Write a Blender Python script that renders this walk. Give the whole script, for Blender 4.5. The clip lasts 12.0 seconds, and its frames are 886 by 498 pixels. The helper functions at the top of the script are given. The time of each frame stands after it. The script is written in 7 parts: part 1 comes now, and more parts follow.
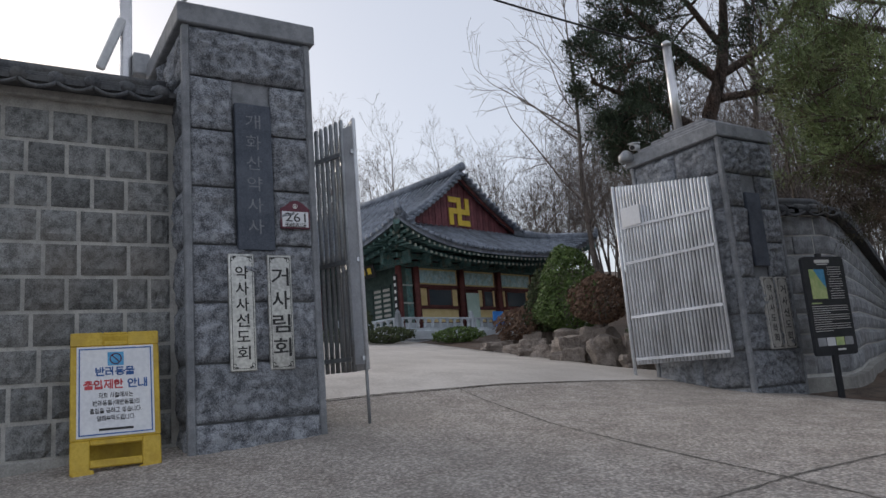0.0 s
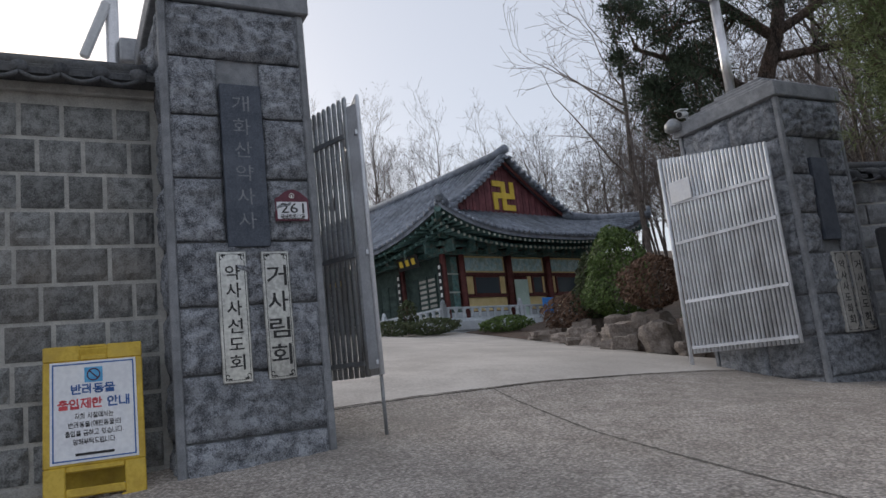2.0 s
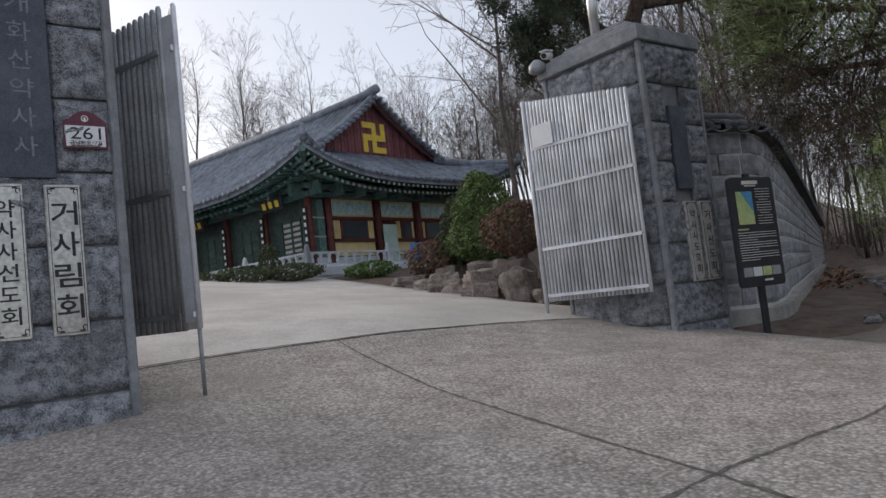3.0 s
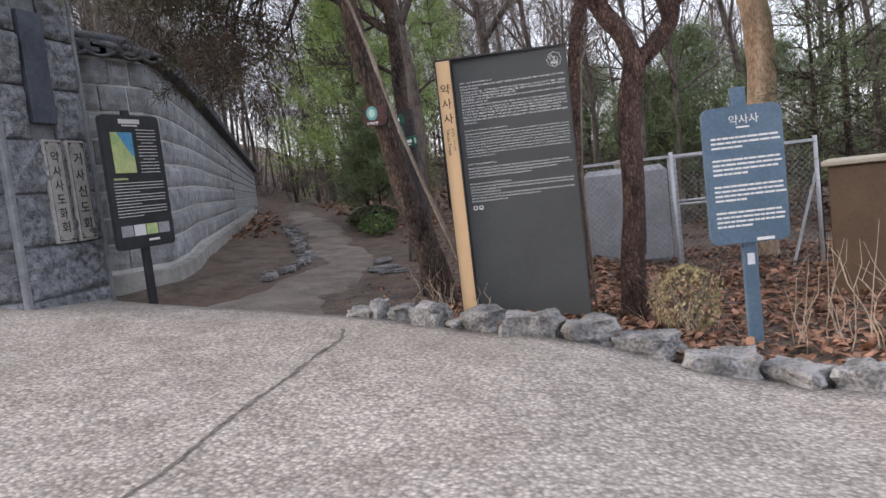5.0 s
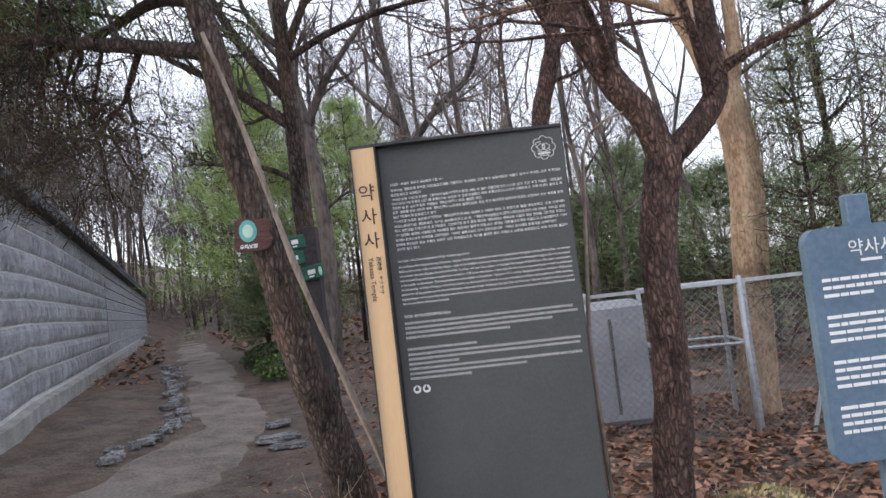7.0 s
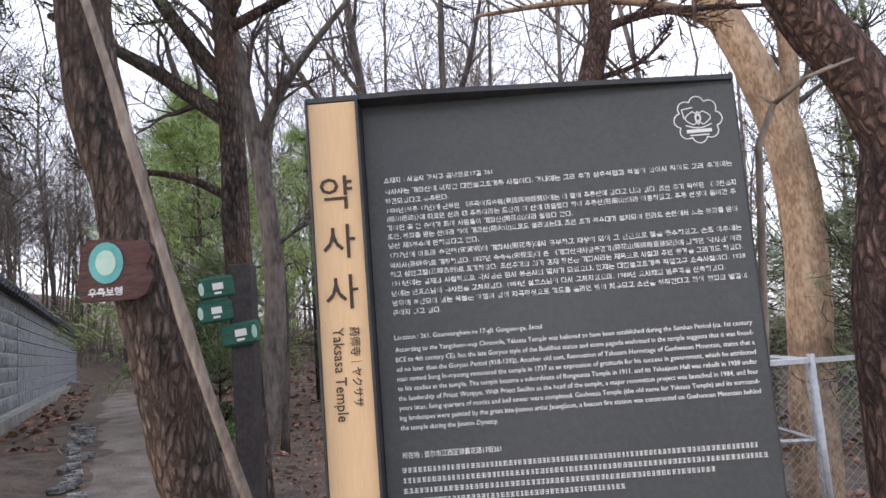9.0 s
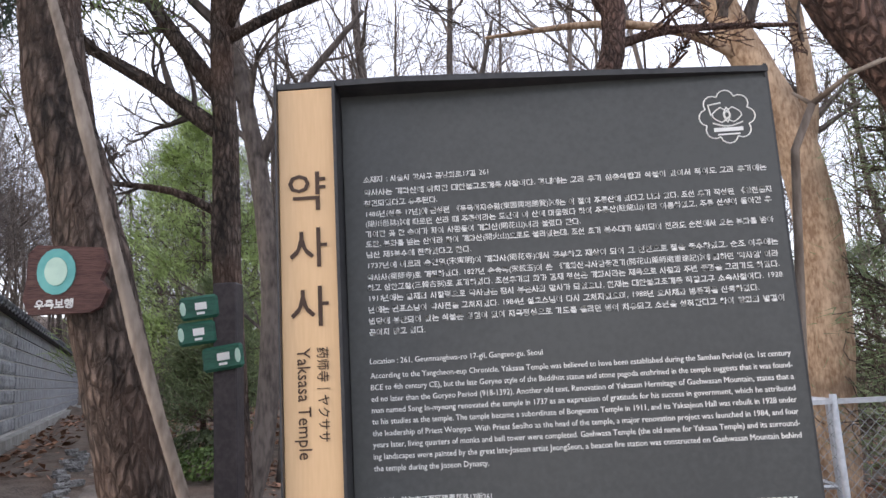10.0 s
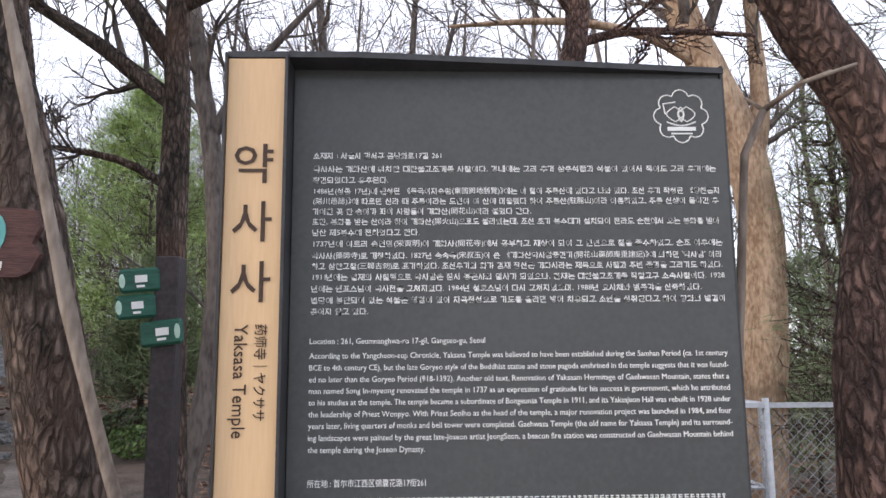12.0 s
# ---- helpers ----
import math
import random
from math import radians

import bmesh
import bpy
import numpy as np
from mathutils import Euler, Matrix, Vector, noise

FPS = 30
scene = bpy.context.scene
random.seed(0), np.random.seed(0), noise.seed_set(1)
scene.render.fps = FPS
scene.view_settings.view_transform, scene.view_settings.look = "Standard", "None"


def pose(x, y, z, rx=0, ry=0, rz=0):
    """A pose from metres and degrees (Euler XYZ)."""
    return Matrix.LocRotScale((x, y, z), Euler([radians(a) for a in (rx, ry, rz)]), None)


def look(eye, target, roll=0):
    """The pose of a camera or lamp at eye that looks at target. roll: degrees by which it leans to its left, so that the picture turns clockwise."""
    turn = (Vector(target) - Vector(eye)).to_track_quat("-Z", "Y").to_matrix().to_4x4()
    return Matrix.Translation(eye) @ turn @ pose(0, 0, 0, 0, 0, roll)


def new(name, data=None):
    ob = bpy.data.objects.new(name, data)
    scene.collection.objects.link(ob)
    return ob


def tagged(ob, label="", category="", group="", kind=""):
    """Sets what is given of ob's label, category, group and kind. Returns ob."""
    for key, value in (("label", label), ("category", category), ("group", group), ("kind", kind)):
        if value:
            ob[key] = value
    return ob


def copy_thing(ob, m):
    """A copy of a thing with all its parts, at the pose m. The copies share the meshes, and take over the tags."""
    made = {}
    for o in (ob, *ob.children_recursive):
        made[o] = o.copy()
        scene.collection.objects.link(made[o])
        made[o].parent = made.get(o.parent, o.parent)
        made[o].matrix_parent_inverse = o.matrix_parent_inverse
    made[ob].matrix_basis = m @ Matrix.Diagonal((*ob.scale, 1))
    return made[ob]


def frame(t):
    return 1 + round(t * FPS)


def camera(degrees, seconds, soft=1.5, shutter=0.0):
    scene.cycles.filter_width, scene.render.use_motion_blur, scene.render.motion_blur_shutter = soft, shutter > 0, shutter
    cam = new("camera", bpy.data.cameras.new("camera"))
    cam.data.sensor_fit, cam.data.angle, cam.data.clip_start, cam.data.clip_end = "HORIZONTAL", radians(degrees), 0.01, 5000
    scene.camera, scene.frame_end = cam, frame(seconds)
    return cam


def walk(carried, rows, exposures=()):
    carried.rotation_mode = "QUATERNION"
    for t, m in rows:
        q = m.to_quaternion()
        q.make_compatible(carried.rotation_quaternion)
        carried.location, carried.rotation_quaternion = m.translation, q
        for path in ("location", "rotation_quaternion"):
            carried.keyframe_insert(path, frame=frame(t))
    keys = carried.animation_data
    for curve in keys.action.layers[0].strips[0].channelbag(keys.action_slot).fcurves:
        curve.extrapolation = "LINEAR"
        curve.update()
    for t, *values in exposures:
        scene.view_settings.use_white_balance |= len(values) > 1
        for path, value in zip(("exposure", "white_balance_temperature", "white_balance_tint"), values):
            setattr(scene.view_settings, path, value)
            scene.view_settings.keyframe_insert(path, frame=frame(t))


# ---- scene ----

cam = camera(62.4, 12.0)
PATH = [
    (0, (2.231, -9.03, 0.758), (0.57, -7.974, 1.113), -4.6),
    (0.5, (2.182, -8.954, 0.744), (0.514, -7.904, 1.085), -5.6),
    (1, (2.001, -8.789, 0.809), (0.319, -7.759, 1.141), -6.4),
    (1.5, (1.825, -8.584, 0.821), (0.111, -7.609, 1.157), -6.4),
    (2, (1.676, -8.285, 0.885), (-0.063, -7.357, 1.219), -6.3),
    (2.5, (1.499, -7.984, 0.874), (-0.219, -6.997, 1.148), -6.2),
    (3, (1.291, -7.655, 0.917), (-0.297, -6.448, 1.066), -6.4),
    (3.5, (1.258, -7.216, 0.976), (-0.05, -5.705, 0.945), -6.7),
    (3.6, (1.222, -7.125, 0.975), (0.01, -5.536, 0.898), -6.8),
    (5.3, (1.046, -5.34, 1.016), (0.656, -3.385, 0.865), -7.0),
    (5.5, (1.014, -5.111, 1.019), (0.654, -3.146, 0.914), -7.1),
    (6, (0.884, -4.528, 1.103), (0.594, -2.549, 1.096), -6.7),
    (6.5, (0.715, -3.965, 1.171), (0.487, -1.979, 1.245), -6.7),
    (8.5, (0.283, -1.931, 1.334), (0.206, 0.059, 1.517), -5.2),
    (9, (0.219, -1.639, 1.376), (0.164, 0.345, 1.619), -4.5),
    (9.5, (0.271, -1.451, 1.364), (0.198, 0.525, 1.665), -3.8),
    (10, (0.255, -1.399, 1.36), (0.181, 0.573, 1.69), -3.2),
    (10.5, (0.255, -1.395, 1.356), (0.193, 0.577, 1.686), -2.2),
    (11, (0.257, -1.38, 1.35), (0.232, 0.596, 1.658), -1.5),
    (11.5, (0.27, -1.379, 1.355), (0.286, 0.599, 1.65), -1.0),
    (12, (0.265, -1.377, 1.351), (0.318, 0.6, 1.649), -0.5),
]
walk(cam, [(t, look(eye, target, roll)) for t, eye, target, roll in PATH],
     [(0, 0.18, 6500, 10), (2.5, 0.16, 6500, 10), (3.6, 0.68, 6650, 12), (5.5, 1.3, 6650, 14), (6.5, 1.35, 6450, 13), (8.5, 1.5, 6500, 15), (12, 1.48, 6550, 14)])

# ---- world, sun, exposure ----
world = bpy.data.worlds.new("world")
scene.world = world
world.use_nodes = True
wn, wl = world.node_tree.nodes, world.node_tree.links
sky = wn.new("ShaderNodeTexSky")
sky.sky_type = "NISHITA"
sky.sun_disc = False
sky.sun_elevation = radians(20)
sky.sun_rotation = radians(-100)
sky.altitude = 100
sky.air_density, sky.dust_density, sky.ozone_density = 1.0, 2.0, 1.0
haze = wn.new("ShaderNodeMix")
haze.data_type = "RGBA"
haze.inputs["Factor"].default_value = 0.6
haze.inputs["B"].default_value = (6.3, 6.5, 7.2, 1)
wl.new(sky.outputs[0], haze.inputs["A"])
wl.new(haze.outputs["Result"], wn["Background"].inputs["Color"])
wn["Background"].inputs["Strength"].default_value = 0.115
sun = new("sun", bpy.data.lights.new("sun", "SUN"))
sun.data.energy, sun.data.angle, sun.data.color = 1.0, radians(30), (1.0, 0.9, 0.78)
sun.matrix_world = look((-40, -8, 15), (0, 0, 0))

# ---- mesh helpers ----


class MB:
    """Collects vertices and faces."""

    def __init__(self):
        self.v, self.f, self.m = [], [], []

    def add(self, vs, fs, mi=0):
        n = len(self.v)
        self.v.extend(vs)
        self.f.extend(tuple(n + i for i in f) for f in fs)
        self.m.extend([mi] * len(fs))
        return self

    def box(self, c, s, rz=0.0, bev=0.0, m=None, mi=0):
        x, y, z = (k / 2 for k in s)
        b = min(bev, x * 0.9, y * 0.9, z * 0.9)
        if b > 0:
            vs = []
            for sx in (-1, 1):
                for sy in (-1, 1):
                    for sz in (-1, 1):
                        vs += [(sx * x, sy * (y - b), sz * (z - b)), (sx * (x - b), sy * y, sz * (z - b)), (sx * (x - b), sy * (y - b), sz * z)]
            fs = []
            k = lambda a, bb, c_, w: 3 * (a * 4 + bb * 2 + c_) + w
            for s_ in (0, 1):
                q = [k(s_, 0, 0, 0), k(s_, 1, 0, 0), k(s_, 1, 1, 0), k(s_, 0, 1, 0)]
                fs.append(q if s_ else q[::-1])
                q = [k(0, s_, 0, 1), k(0, s_, 1, 1), k(1, s_, 1, 1), k(1, s_, 0, 1)]
                fs.append(q if s_ else q[::-1])
                q = [k(0, 0, s_, 2), k(1, 0, s_, 2), k(1, 1, s_, 2), k(0, 1, s_, 2)]
                fs.append(q if s_ else q[::-1])
            for p in (0, 1):
                for q in (0, 1):
                    e = [k(p, q, 0, 0), k(p, q, 1, 0), k(p, q, 1, 1), k(p, q, 0, 1)]
                    fs.append(e if p != q else e[::-1])
                    e = [k(p, 0, q, 0), k(p, 0, q, 2), k(p, 1, q, 2), k(p, 1, q, 0)]
                    fs.append(e if p != q else e[::-1])
                    e = [k(0, p, q, 1), k(1, p, q, 1), k(1, p, q, 2), k(0, p, q, 2)]
                    fs.append(e if p != q else e[::-1])
                    for r in (0, 1):
                        t = [k(p, q, r, 0), k(p, q, r, 1), k(p, q, r, 2)]
                        fs.append(t if (p + q + r) % 2 else t[::-1])
        else:
            vs = [(sx * x, sy * y, sz * z) for sx in (-1, 1) for sy in (-1, 1) for sz in (-1, 1)]
            fs = [(0, 1, 3, 2), (4, 6, 7, 5), (0, 4, 5, 1), (2, 3, 7, 6), (0, 2, 6, 4), (1, 5, 7, 3)]
        mat_ = m if m is not None else Matrix.Translation(c) @ Matrix.Rotation(rz, 4, "Z")
        return self.add([tuple(mat_ @ Vector(p)) for p in vs], fs, mi)

    def tube(self, pts, radii, sides=8, cap=True, mi=0):
        pts = [Vector(p) for p in pts]
        if not isinstance(radii, (list, tuple)):
            radii = [radii] * len(pts)
        n = len(pts)
        vs, fs = [], []
        d = (pts[1] - pts[0]).normalized()
        a = Vector((0, 0, 1)) if abs(d.z) < 0.9 else Vector((1, 0, 0))
        nx = d.cross(a).normalized()
        for i, p in enumerate(pts):
            d = (pts[min(i + 1, n - 1)] - pts[max(i - 1, 0)])
            d = d.normalized() if d.length > 1e-9 else Vector((0, 0, 1))
            nx = (nx - d * nx.dot(d))
            nx = nx.normalized() if nx.length > 1e-6 else d.orthogonal().normalized()
            ny = d.cross(nx)
            for j in range(sides):
                t = 2 * math.pi * j / sides
                vs.append(tuple(p + (nx * math.cos(t) + ny * math.sin(t)) * radii[i]))
        for i in range(n - 1):
            for j in range(sides):
                k = (j + 1) % sides
                fs.append((i * sides + j, i * sides + k, (i + 1) * sides + k, (i + 1) * sides + j))
        if cap:
            fs.append(tuple(range(sides))[::-1])
            fs.append(tuple((n - 1) * sides + j for j in range(sides)))
        return self.add(vs, fs, mi)

    def lathe(self, c, prof, sides=10, mi=0):
        """prof: (radius, height) pairs from the foot up."""
        return self.tube([(c[0], c[1], c[2] + h) for r, h in prof], [r for r, h in prof], sides, True, mi)

    def prism(self, outline, m, depth, mi=0):
        """A flat outline in local x, z with its back at y = depth."""
        n = len(outline)
        vs = [tuple(m @ Vector((x, 0, z))) for x, z in outline] + [tuple(m @ Vector((x, depth, z))) for x, z in outline]
        fs = [tuple(range(n)), tuple(range(2 * n - 1, n - 1, -1))]
        for i in range(n):
            k = (i + 1) % n
            fs.append((i, n + i, n + k, k))
        return self.add(vs, fs, mi)

    def mesh(self, name, mats, smooth=False):
        me = bpy.data.meshes.new(name)
        me.from_pydata(self.v, [], self.f)
        mats = mats if isinstance(mats, (list, tuple)) else [mats]
        for k in mats:
            me.materials.append(k)
        if len(mats) > 1:
            me.polygons.foreach_set("material_index", self.m)
        if smooth:
            me.polygons.foreach_set("use_smooth", [True] * len(me.polygons))
        me.update()
        return me


def thing(name, label, category, at=(0, 0, 0), rz=0.0, group="", kind=""):
    ob = new(name)
    ob.empty_display_size = 0.1
    ob.matrix_basis = Matrix.Translation(at) @ Matrix.Rotation(rz, 4, "Z")
    return tagged(ob, label, category, group, kind)


def part(name, data, mats, parent, label="", smooth=False, m=None):
    """A mesh under a thing or part. data: an MB or a mesh."""
    me = data.mesh(name, mats, smooth) if isinstance(data, MB) else data
    ob = new(name, me)
    ob.parent = parent
    if m is not None:
        ob.matrix_basis = m
    if label:
        ob["label"] = label
    return ob


def single(name, mb, mats, label, category, kind="", group="", smooth=False, m=None):
    ob = new(name, mb.mesh(name, mats, smooth) if isinstance(mb, MB) else mb)
    if m is not None:
        ob.matrix_basis = m
    return tagged(ob, label, category, group, kind)


def rounded(w, h, r, n=5):
    """Outline of a rounded rectangle in x, z, centred."""
    out = []
    for cx, cz, a0 in ((w / 2 - r, -h / 2 + r, -90), (w / 2 - r, h / 2 - r, 0), (-w / 2 + r, h / 2 - r, 90), (-w / 2 + r, -h / 2 + r, 180)):
        for i in range(n + 1):
            a = radians(a0 + 90 * i / n)
            out.append((cx + r * math.cos(a), cz + r * math.sin(a)))
    return out


def ss(a, b, x):
    t = max(0.0, min(1.0, (x - a) / (b - a)))
    return t * t * (3 - 2 * t)


# ---- the lie of the land ----


def tw_line(y):
    """Where the trail wall runs beyond its bend."""
    return -4.46 - 0.445 * (y - 2.9)


def ground_z(x, y):
    cx, cy = max(-5.2, min(3.5, x)), max(-10.0, min(1.5, y))
    z = -0.117 - 0.0433 * cx - 0.0421 * cy + 0.0089 * cx * cx + 0.0051 * cx * cy - 0.0082 * cy * cy
    inn = max(0.0, -5.2 - x) * (1 - ss(-2.2, -0.5, x - tw_line(y)) * ss(3, 6, y))
    z += 0.2 * min(inn, 2.0) + 0.122 * max(0.0, inn - 2.0) - 0.06 * max(0.0, min(x, 20) - 3.5)
    up = max(0.0, y - 1.5)
    z += 0.0016 * min(up, 9) ** 2 + 0.022 * max(0.0, min(up, 60) - 9)
    z -= 0.03 * max(0.0, min(x, 12) + 1) * min(up, 6) / 6
    z += 0.16 * max(0.0, -31 - max(x, -95)) * (1 - 0.5 * ss(28, 48, y)) + 0.035 * max(0.0, min(y, 40) - 16) * ss(5, 16, tw_line(y) - x)
    z -= 0.25 * ss(0.4, 2.2, x) * ss(-5, -1.4, y)
    return z


# ---- materials ----


def surf(name, c1, c2, scale=6.0, rough=0.8, bump=0.3, fine=60.0, metal=0.0, c3=None, c3scale=1.2, c3amt=0.5, rnd=0.15, spec=0.4, dist=0.01, stretch=(1, 1, 1), isl=False, vor=0.0, peb=0.0):
    m = bpy.data.materials.new(name)
    m.use_nodes = True
    n, l = m.node_tree.nodes, m.node_tree.links
    b = n["Principled BSDF"]
    geo = n.new("ShaderNodeNewGeometry")
    mp = n.new("ShaderNodeMapping")
    mp.inputs["Scale"].default_value = stretch
    l.new(geo.outputs["Position"], mp.inputs["Vector"])
    n1 = n.new("ShaderNodeTexNoise")
    n1.inputs["Scale"].default_value, n1.inputs["Detail"].default_value, n1.inputs["Roughness"].default_value = scale, 6, 0.65
    l.new(mp.outputs[0], n1.inputs["Vector"])
    n2 = n.new("ShaderNodeTexNoise")
    n2.inputs["Scale"].default_value, n2.inputs["Detail"].default_value = fine, 4
    l.new(mp.outputs[0], n2.inputs["Vector"])
    add = n.new("ShaderNodeMath")
    add.operation = "ADD"
    mul = n.new("ShaderNodeMath")
    mul.operation = "MULTIPLY"
    mul.inputs[1].default_value = 0.7
    l.new(n1.outputs["Fac"], add.inputs[0])
    l.new(n2.outputs["Fac"], mul.inputs[0])
    l.new(mul.outputs[0], add.inputs[1])
    ramp = n.new("ShaderNodeValToRGB")
    ramp.color_ramp.elements[0].position, ramp.color_ramp.elements[1].position = 0.68, 1.02
    ramp.color_ramp.elements[0].color, ramp.color_ramp.elements[1].color = (*c1, 1), (*c2, 1)
    l.new(add.outputs[0], ramp.inputs[0])
    col = ramp.outputs[0]
    height = add.outputs[0]
    if vor or peb:
        vo = n.new("ShaderNodeTexVoronoi")
        vo.feature = "DISTANCE_TO_EDGE" if vor else "F1"
        vo.inputs["Scale"].default_value = vor or peb
        wv = n.new("ShaderNodeVectorMath")
        wv.operation = "MULTIPLY_ADD"
        wv.inputs[1].default_value = (0.07, 0.07, 0.05) if vor else (0.01, 0.01, 0.01)
        l.new(n1.outputs["Color"], wv.inputs[0])
        l.new(mp.outputs[0], wv.inputs[2])
        l.new(wv.outputs[0], vo.inputs["Vector"])
        mv = n.new("ShaderNodeMapRange")
        mv.inputs["From Max"].default_value = 0.28 if vor else 0.7
        mv.inputs["To Min"].default_value, mv.inputs["To Max"].default_value = (0.4, 1.0) if vor else (1.0, 0.55)
        l.new(vo.outputs["Distance"], mv.inputs["Value"])
        hv = n.new("ShaderNodeHueSaturation")
        l.new(mv.outputs[0], hv.inputs["Value"])
        l.new(col, hv.inputs["Color"])
        col = hv.outputs[0]
        hm = n.new("ShaderNodeMath")
        hm.operation = "MULTIPLY_ADD"
        hm.inputs[1].default_value = 1.2 if vor else 0.8
        l.new(mv.outputs[0], hm.inputs[0])
        l.new(add.outputs[0], hm.inputs[2])
        height = hm.outputs[0]
        if peb:
            hc = n.new("ShaderNodeHueSaturation")
            mc = n.new("ShaderNodeMapRange")
            mc.inputs["To Min"].default_value, mc.inputs["To Max"].default_value = 0.68, 1.34
            sep = n.new("ShaderNodeSeparateColor")
            l.new(vo.outputs["Color"], sep.inputs[0])
            l.new(sep.outputs[0], mc.inputs["Value"])
            l.new(mc.outputs[0], hc.inputs["Value"])
            l.new(col, hc.inputs["Color"])
            col = hc.outputs[0]
    if c3:
        n3 = n.new("ShaderNodeTexNoise")
        n3.inputs["Scale"].default_value, n3.inputs["Detail"].default_value = c3scale, 5
        l.new(geo.outputs["Position"], n3.inputs["Vector"])
        r3 = n.new("ShaderNodeMapRange")
        r3.inputs["From Min"].default_value, r3.inputs["From Max"].default_value, r3.inputs["To Max"].default_value = 0.48, 0.72, c3amt
        l.new(n3.outputs["Fac"], r3.inputs["Value"])
        mx = n.new("ShaderNodeMix")
        mx.data_type = "RGBA"
        mx.inputs["B"].default_value = (*c3, 1)
        l.new(r3.outputs[0], mx.inputs["Factor"])
        l.new(col, mx.inputs["A"])
        col = mx.outputs["Result"]
    if rnd:
        hs = n.new("ShaderNodeHueSaturation")
        mr = n.new("ShaderNodeMapRange")
        mr.inputs["To Min"].default_value, mr.inputs["To Max"].default_value = 1 - rnd, 1 + rnd
        if isl:
            l.new(geo.outputs["Random Per Island"], mr.inputs["Value"])
        else:
            info = n.new("ShaderNodeObjectInfo")
            l.new(info.outputs["Random"], mr.inputs["Value"])
        l.new(mr.outputs[0], hs.inputs["Value"])
        l.new(col, hs.inputs["Color"])
        col = hs.outputs[0]
    l.new(col, b.inputs["Base Color"])
    b.inputs["Roughness"].default_value, b.inputs["Metallic"].default_value = rough, metal
    b.inputs["Specular IOR Level"].default_value = spec
    if bump:
        bp = n.new("ShaderNodeBump")
        bp.inputs["Strength"].default_value, bp.inputs["Distance"].default_value = bump, dist
        l.new(height, bp.inputs["Height"])
        l.new(bp.outputs[0], b.inputs["Normal"])
    return m


M = {}
M["granite"] = surf("granite", (0.085, 0.092, 0.106), (0.39, 0.41, 0.445), 11, 0.85, 1.0, 75, c3=(0.10, 0.105, 0.11), c3scale=1.6, c3amt=0.5, rnd=0.12, dist=0.022)
M["granite_cut"] = surf("granite_cut", (0.19, 0.2, 0.215), (0.3, 0.31, 0.33), 9, 0.8, 0.25, 120, c3=(0.1, 0.105, 0.11), c3scale=2.2, c3amt=0.5, rnd=0.05, dist=0.004)
M["block"] = surf("wall_stone", (0.095, 0.097, 0.096), (0.27, 0.275, 0.272), 11, 0.9, 0.8, 80, c3=(0.21, 0.17, 0.13), c3scale=0.9, c3amt=0.45, rnd=0.24, dist=0.012)
M["block2"] = surf("trail_wall_stone", (0.2, 0.208, 0.222), (0.41, 0.424, 0.447), 6, 0.9, 0.5, 70, c3=(0.25, 0.235, 0.2), c3scale=0.7, c3amt=0.4, rnd=0.16, dist=0.012)
M["mortar"] = surf("mortar", (0.34, 0.33, 0.31), (0.5, 0.49, 0.46), 8, 0.95, 0.3, 90, c3=(0.2, 0.2, 0.19), c3scale=1.5, rnd=0)
M["mortar_pale"] = surf("pale_mortar", (0.55, 0.55, 0.53), (0.7, 0.7, 0.68), 8, 0.95, 0.3, 90, c3=(0.4, 0.4, 0.38), c3scale=1.5, rnd=0)
M["footing"] = surf("footing_concrete", (0.26, 0.255, 0.24), (0.42, 0.41, 0.385), 4, 0.95, 0.3, 60, c3=(0.17, 0.16, 0.14), c3scale=1.2, rnd=0)
M["giwa"] = surf("roof_clay_tile", (0.05, 0.053, 0.06), (0.12, 0.125, 0.135), 6, 0.75, 0.4, 50, c3=(0.14, 0.13, 0.11), c3scale=1.5, c3amt=0.5, rnd=0.2)
M["giwa_hall"] = surf("hall_roof_tile", (0.12, 0.14, 0.175), (0.29, 0.325, 0.38), 3, 0.7, 0.4, 30, c3=(0.07, 0.08, 0.09), c3scale=0.6, rnd=0.15)
M["concrete"] = surf("concrete", (0.42, 0.37, 0.325), (0.62, 0.56, 0.505), 2.4, 0.95, 0.9, 34, c3=(0.26, 0.24, 0.215), c3scale=0.5, c3amt=0.5, rnd=0, dist=0.02, peb=42)
M["concrete_yard"] = surf("concrete_yard", (0.46, 0.42, 0.38), (0.62, 0.575, 0.525), 1.4, 0.95, 0.4, 26, c3=(0.3, 0.275, 0.25), c3scale=0.35, c3amt=0.5, rnd=0, dist=0.01)
M["joint"] = surf("joint_dirt", (0.08, 0.072, 0.062), (0.19, 0.172, 0.15), 14, 0.95, 0.3, 60, rnd=0)
M["dirt"] = surf("dirt", (0.072, 0.054, 0.042), (0.18, 0.142, 0.113), 3, 0.95, 0.8, 40, c3=(0.15, 0.085, 0.055), c3scale=0.8, c3amt=0.6, rnd=0, dist=0.03)
M["path"] = surf("trodden_path", (0.132, 0.107, 0.088), (0.265, 0.221, 0.184), 2.5, 0.95, 0.6, 35, c3=(0.33, 0.29, 0.25), c3scale=0.9, c3amt=0.5, rnd=0, dist=0.02)
M["rock"] = surf("rock", (0.12, 0.117, 0.112), (0.36, 0.355, 0.35), 5, 0.9, 0.8, 40, c3=(0.09, 0.085, 0.08), c3scale=3, c3amt=0.7, rnd=0.2, dist=0.02)
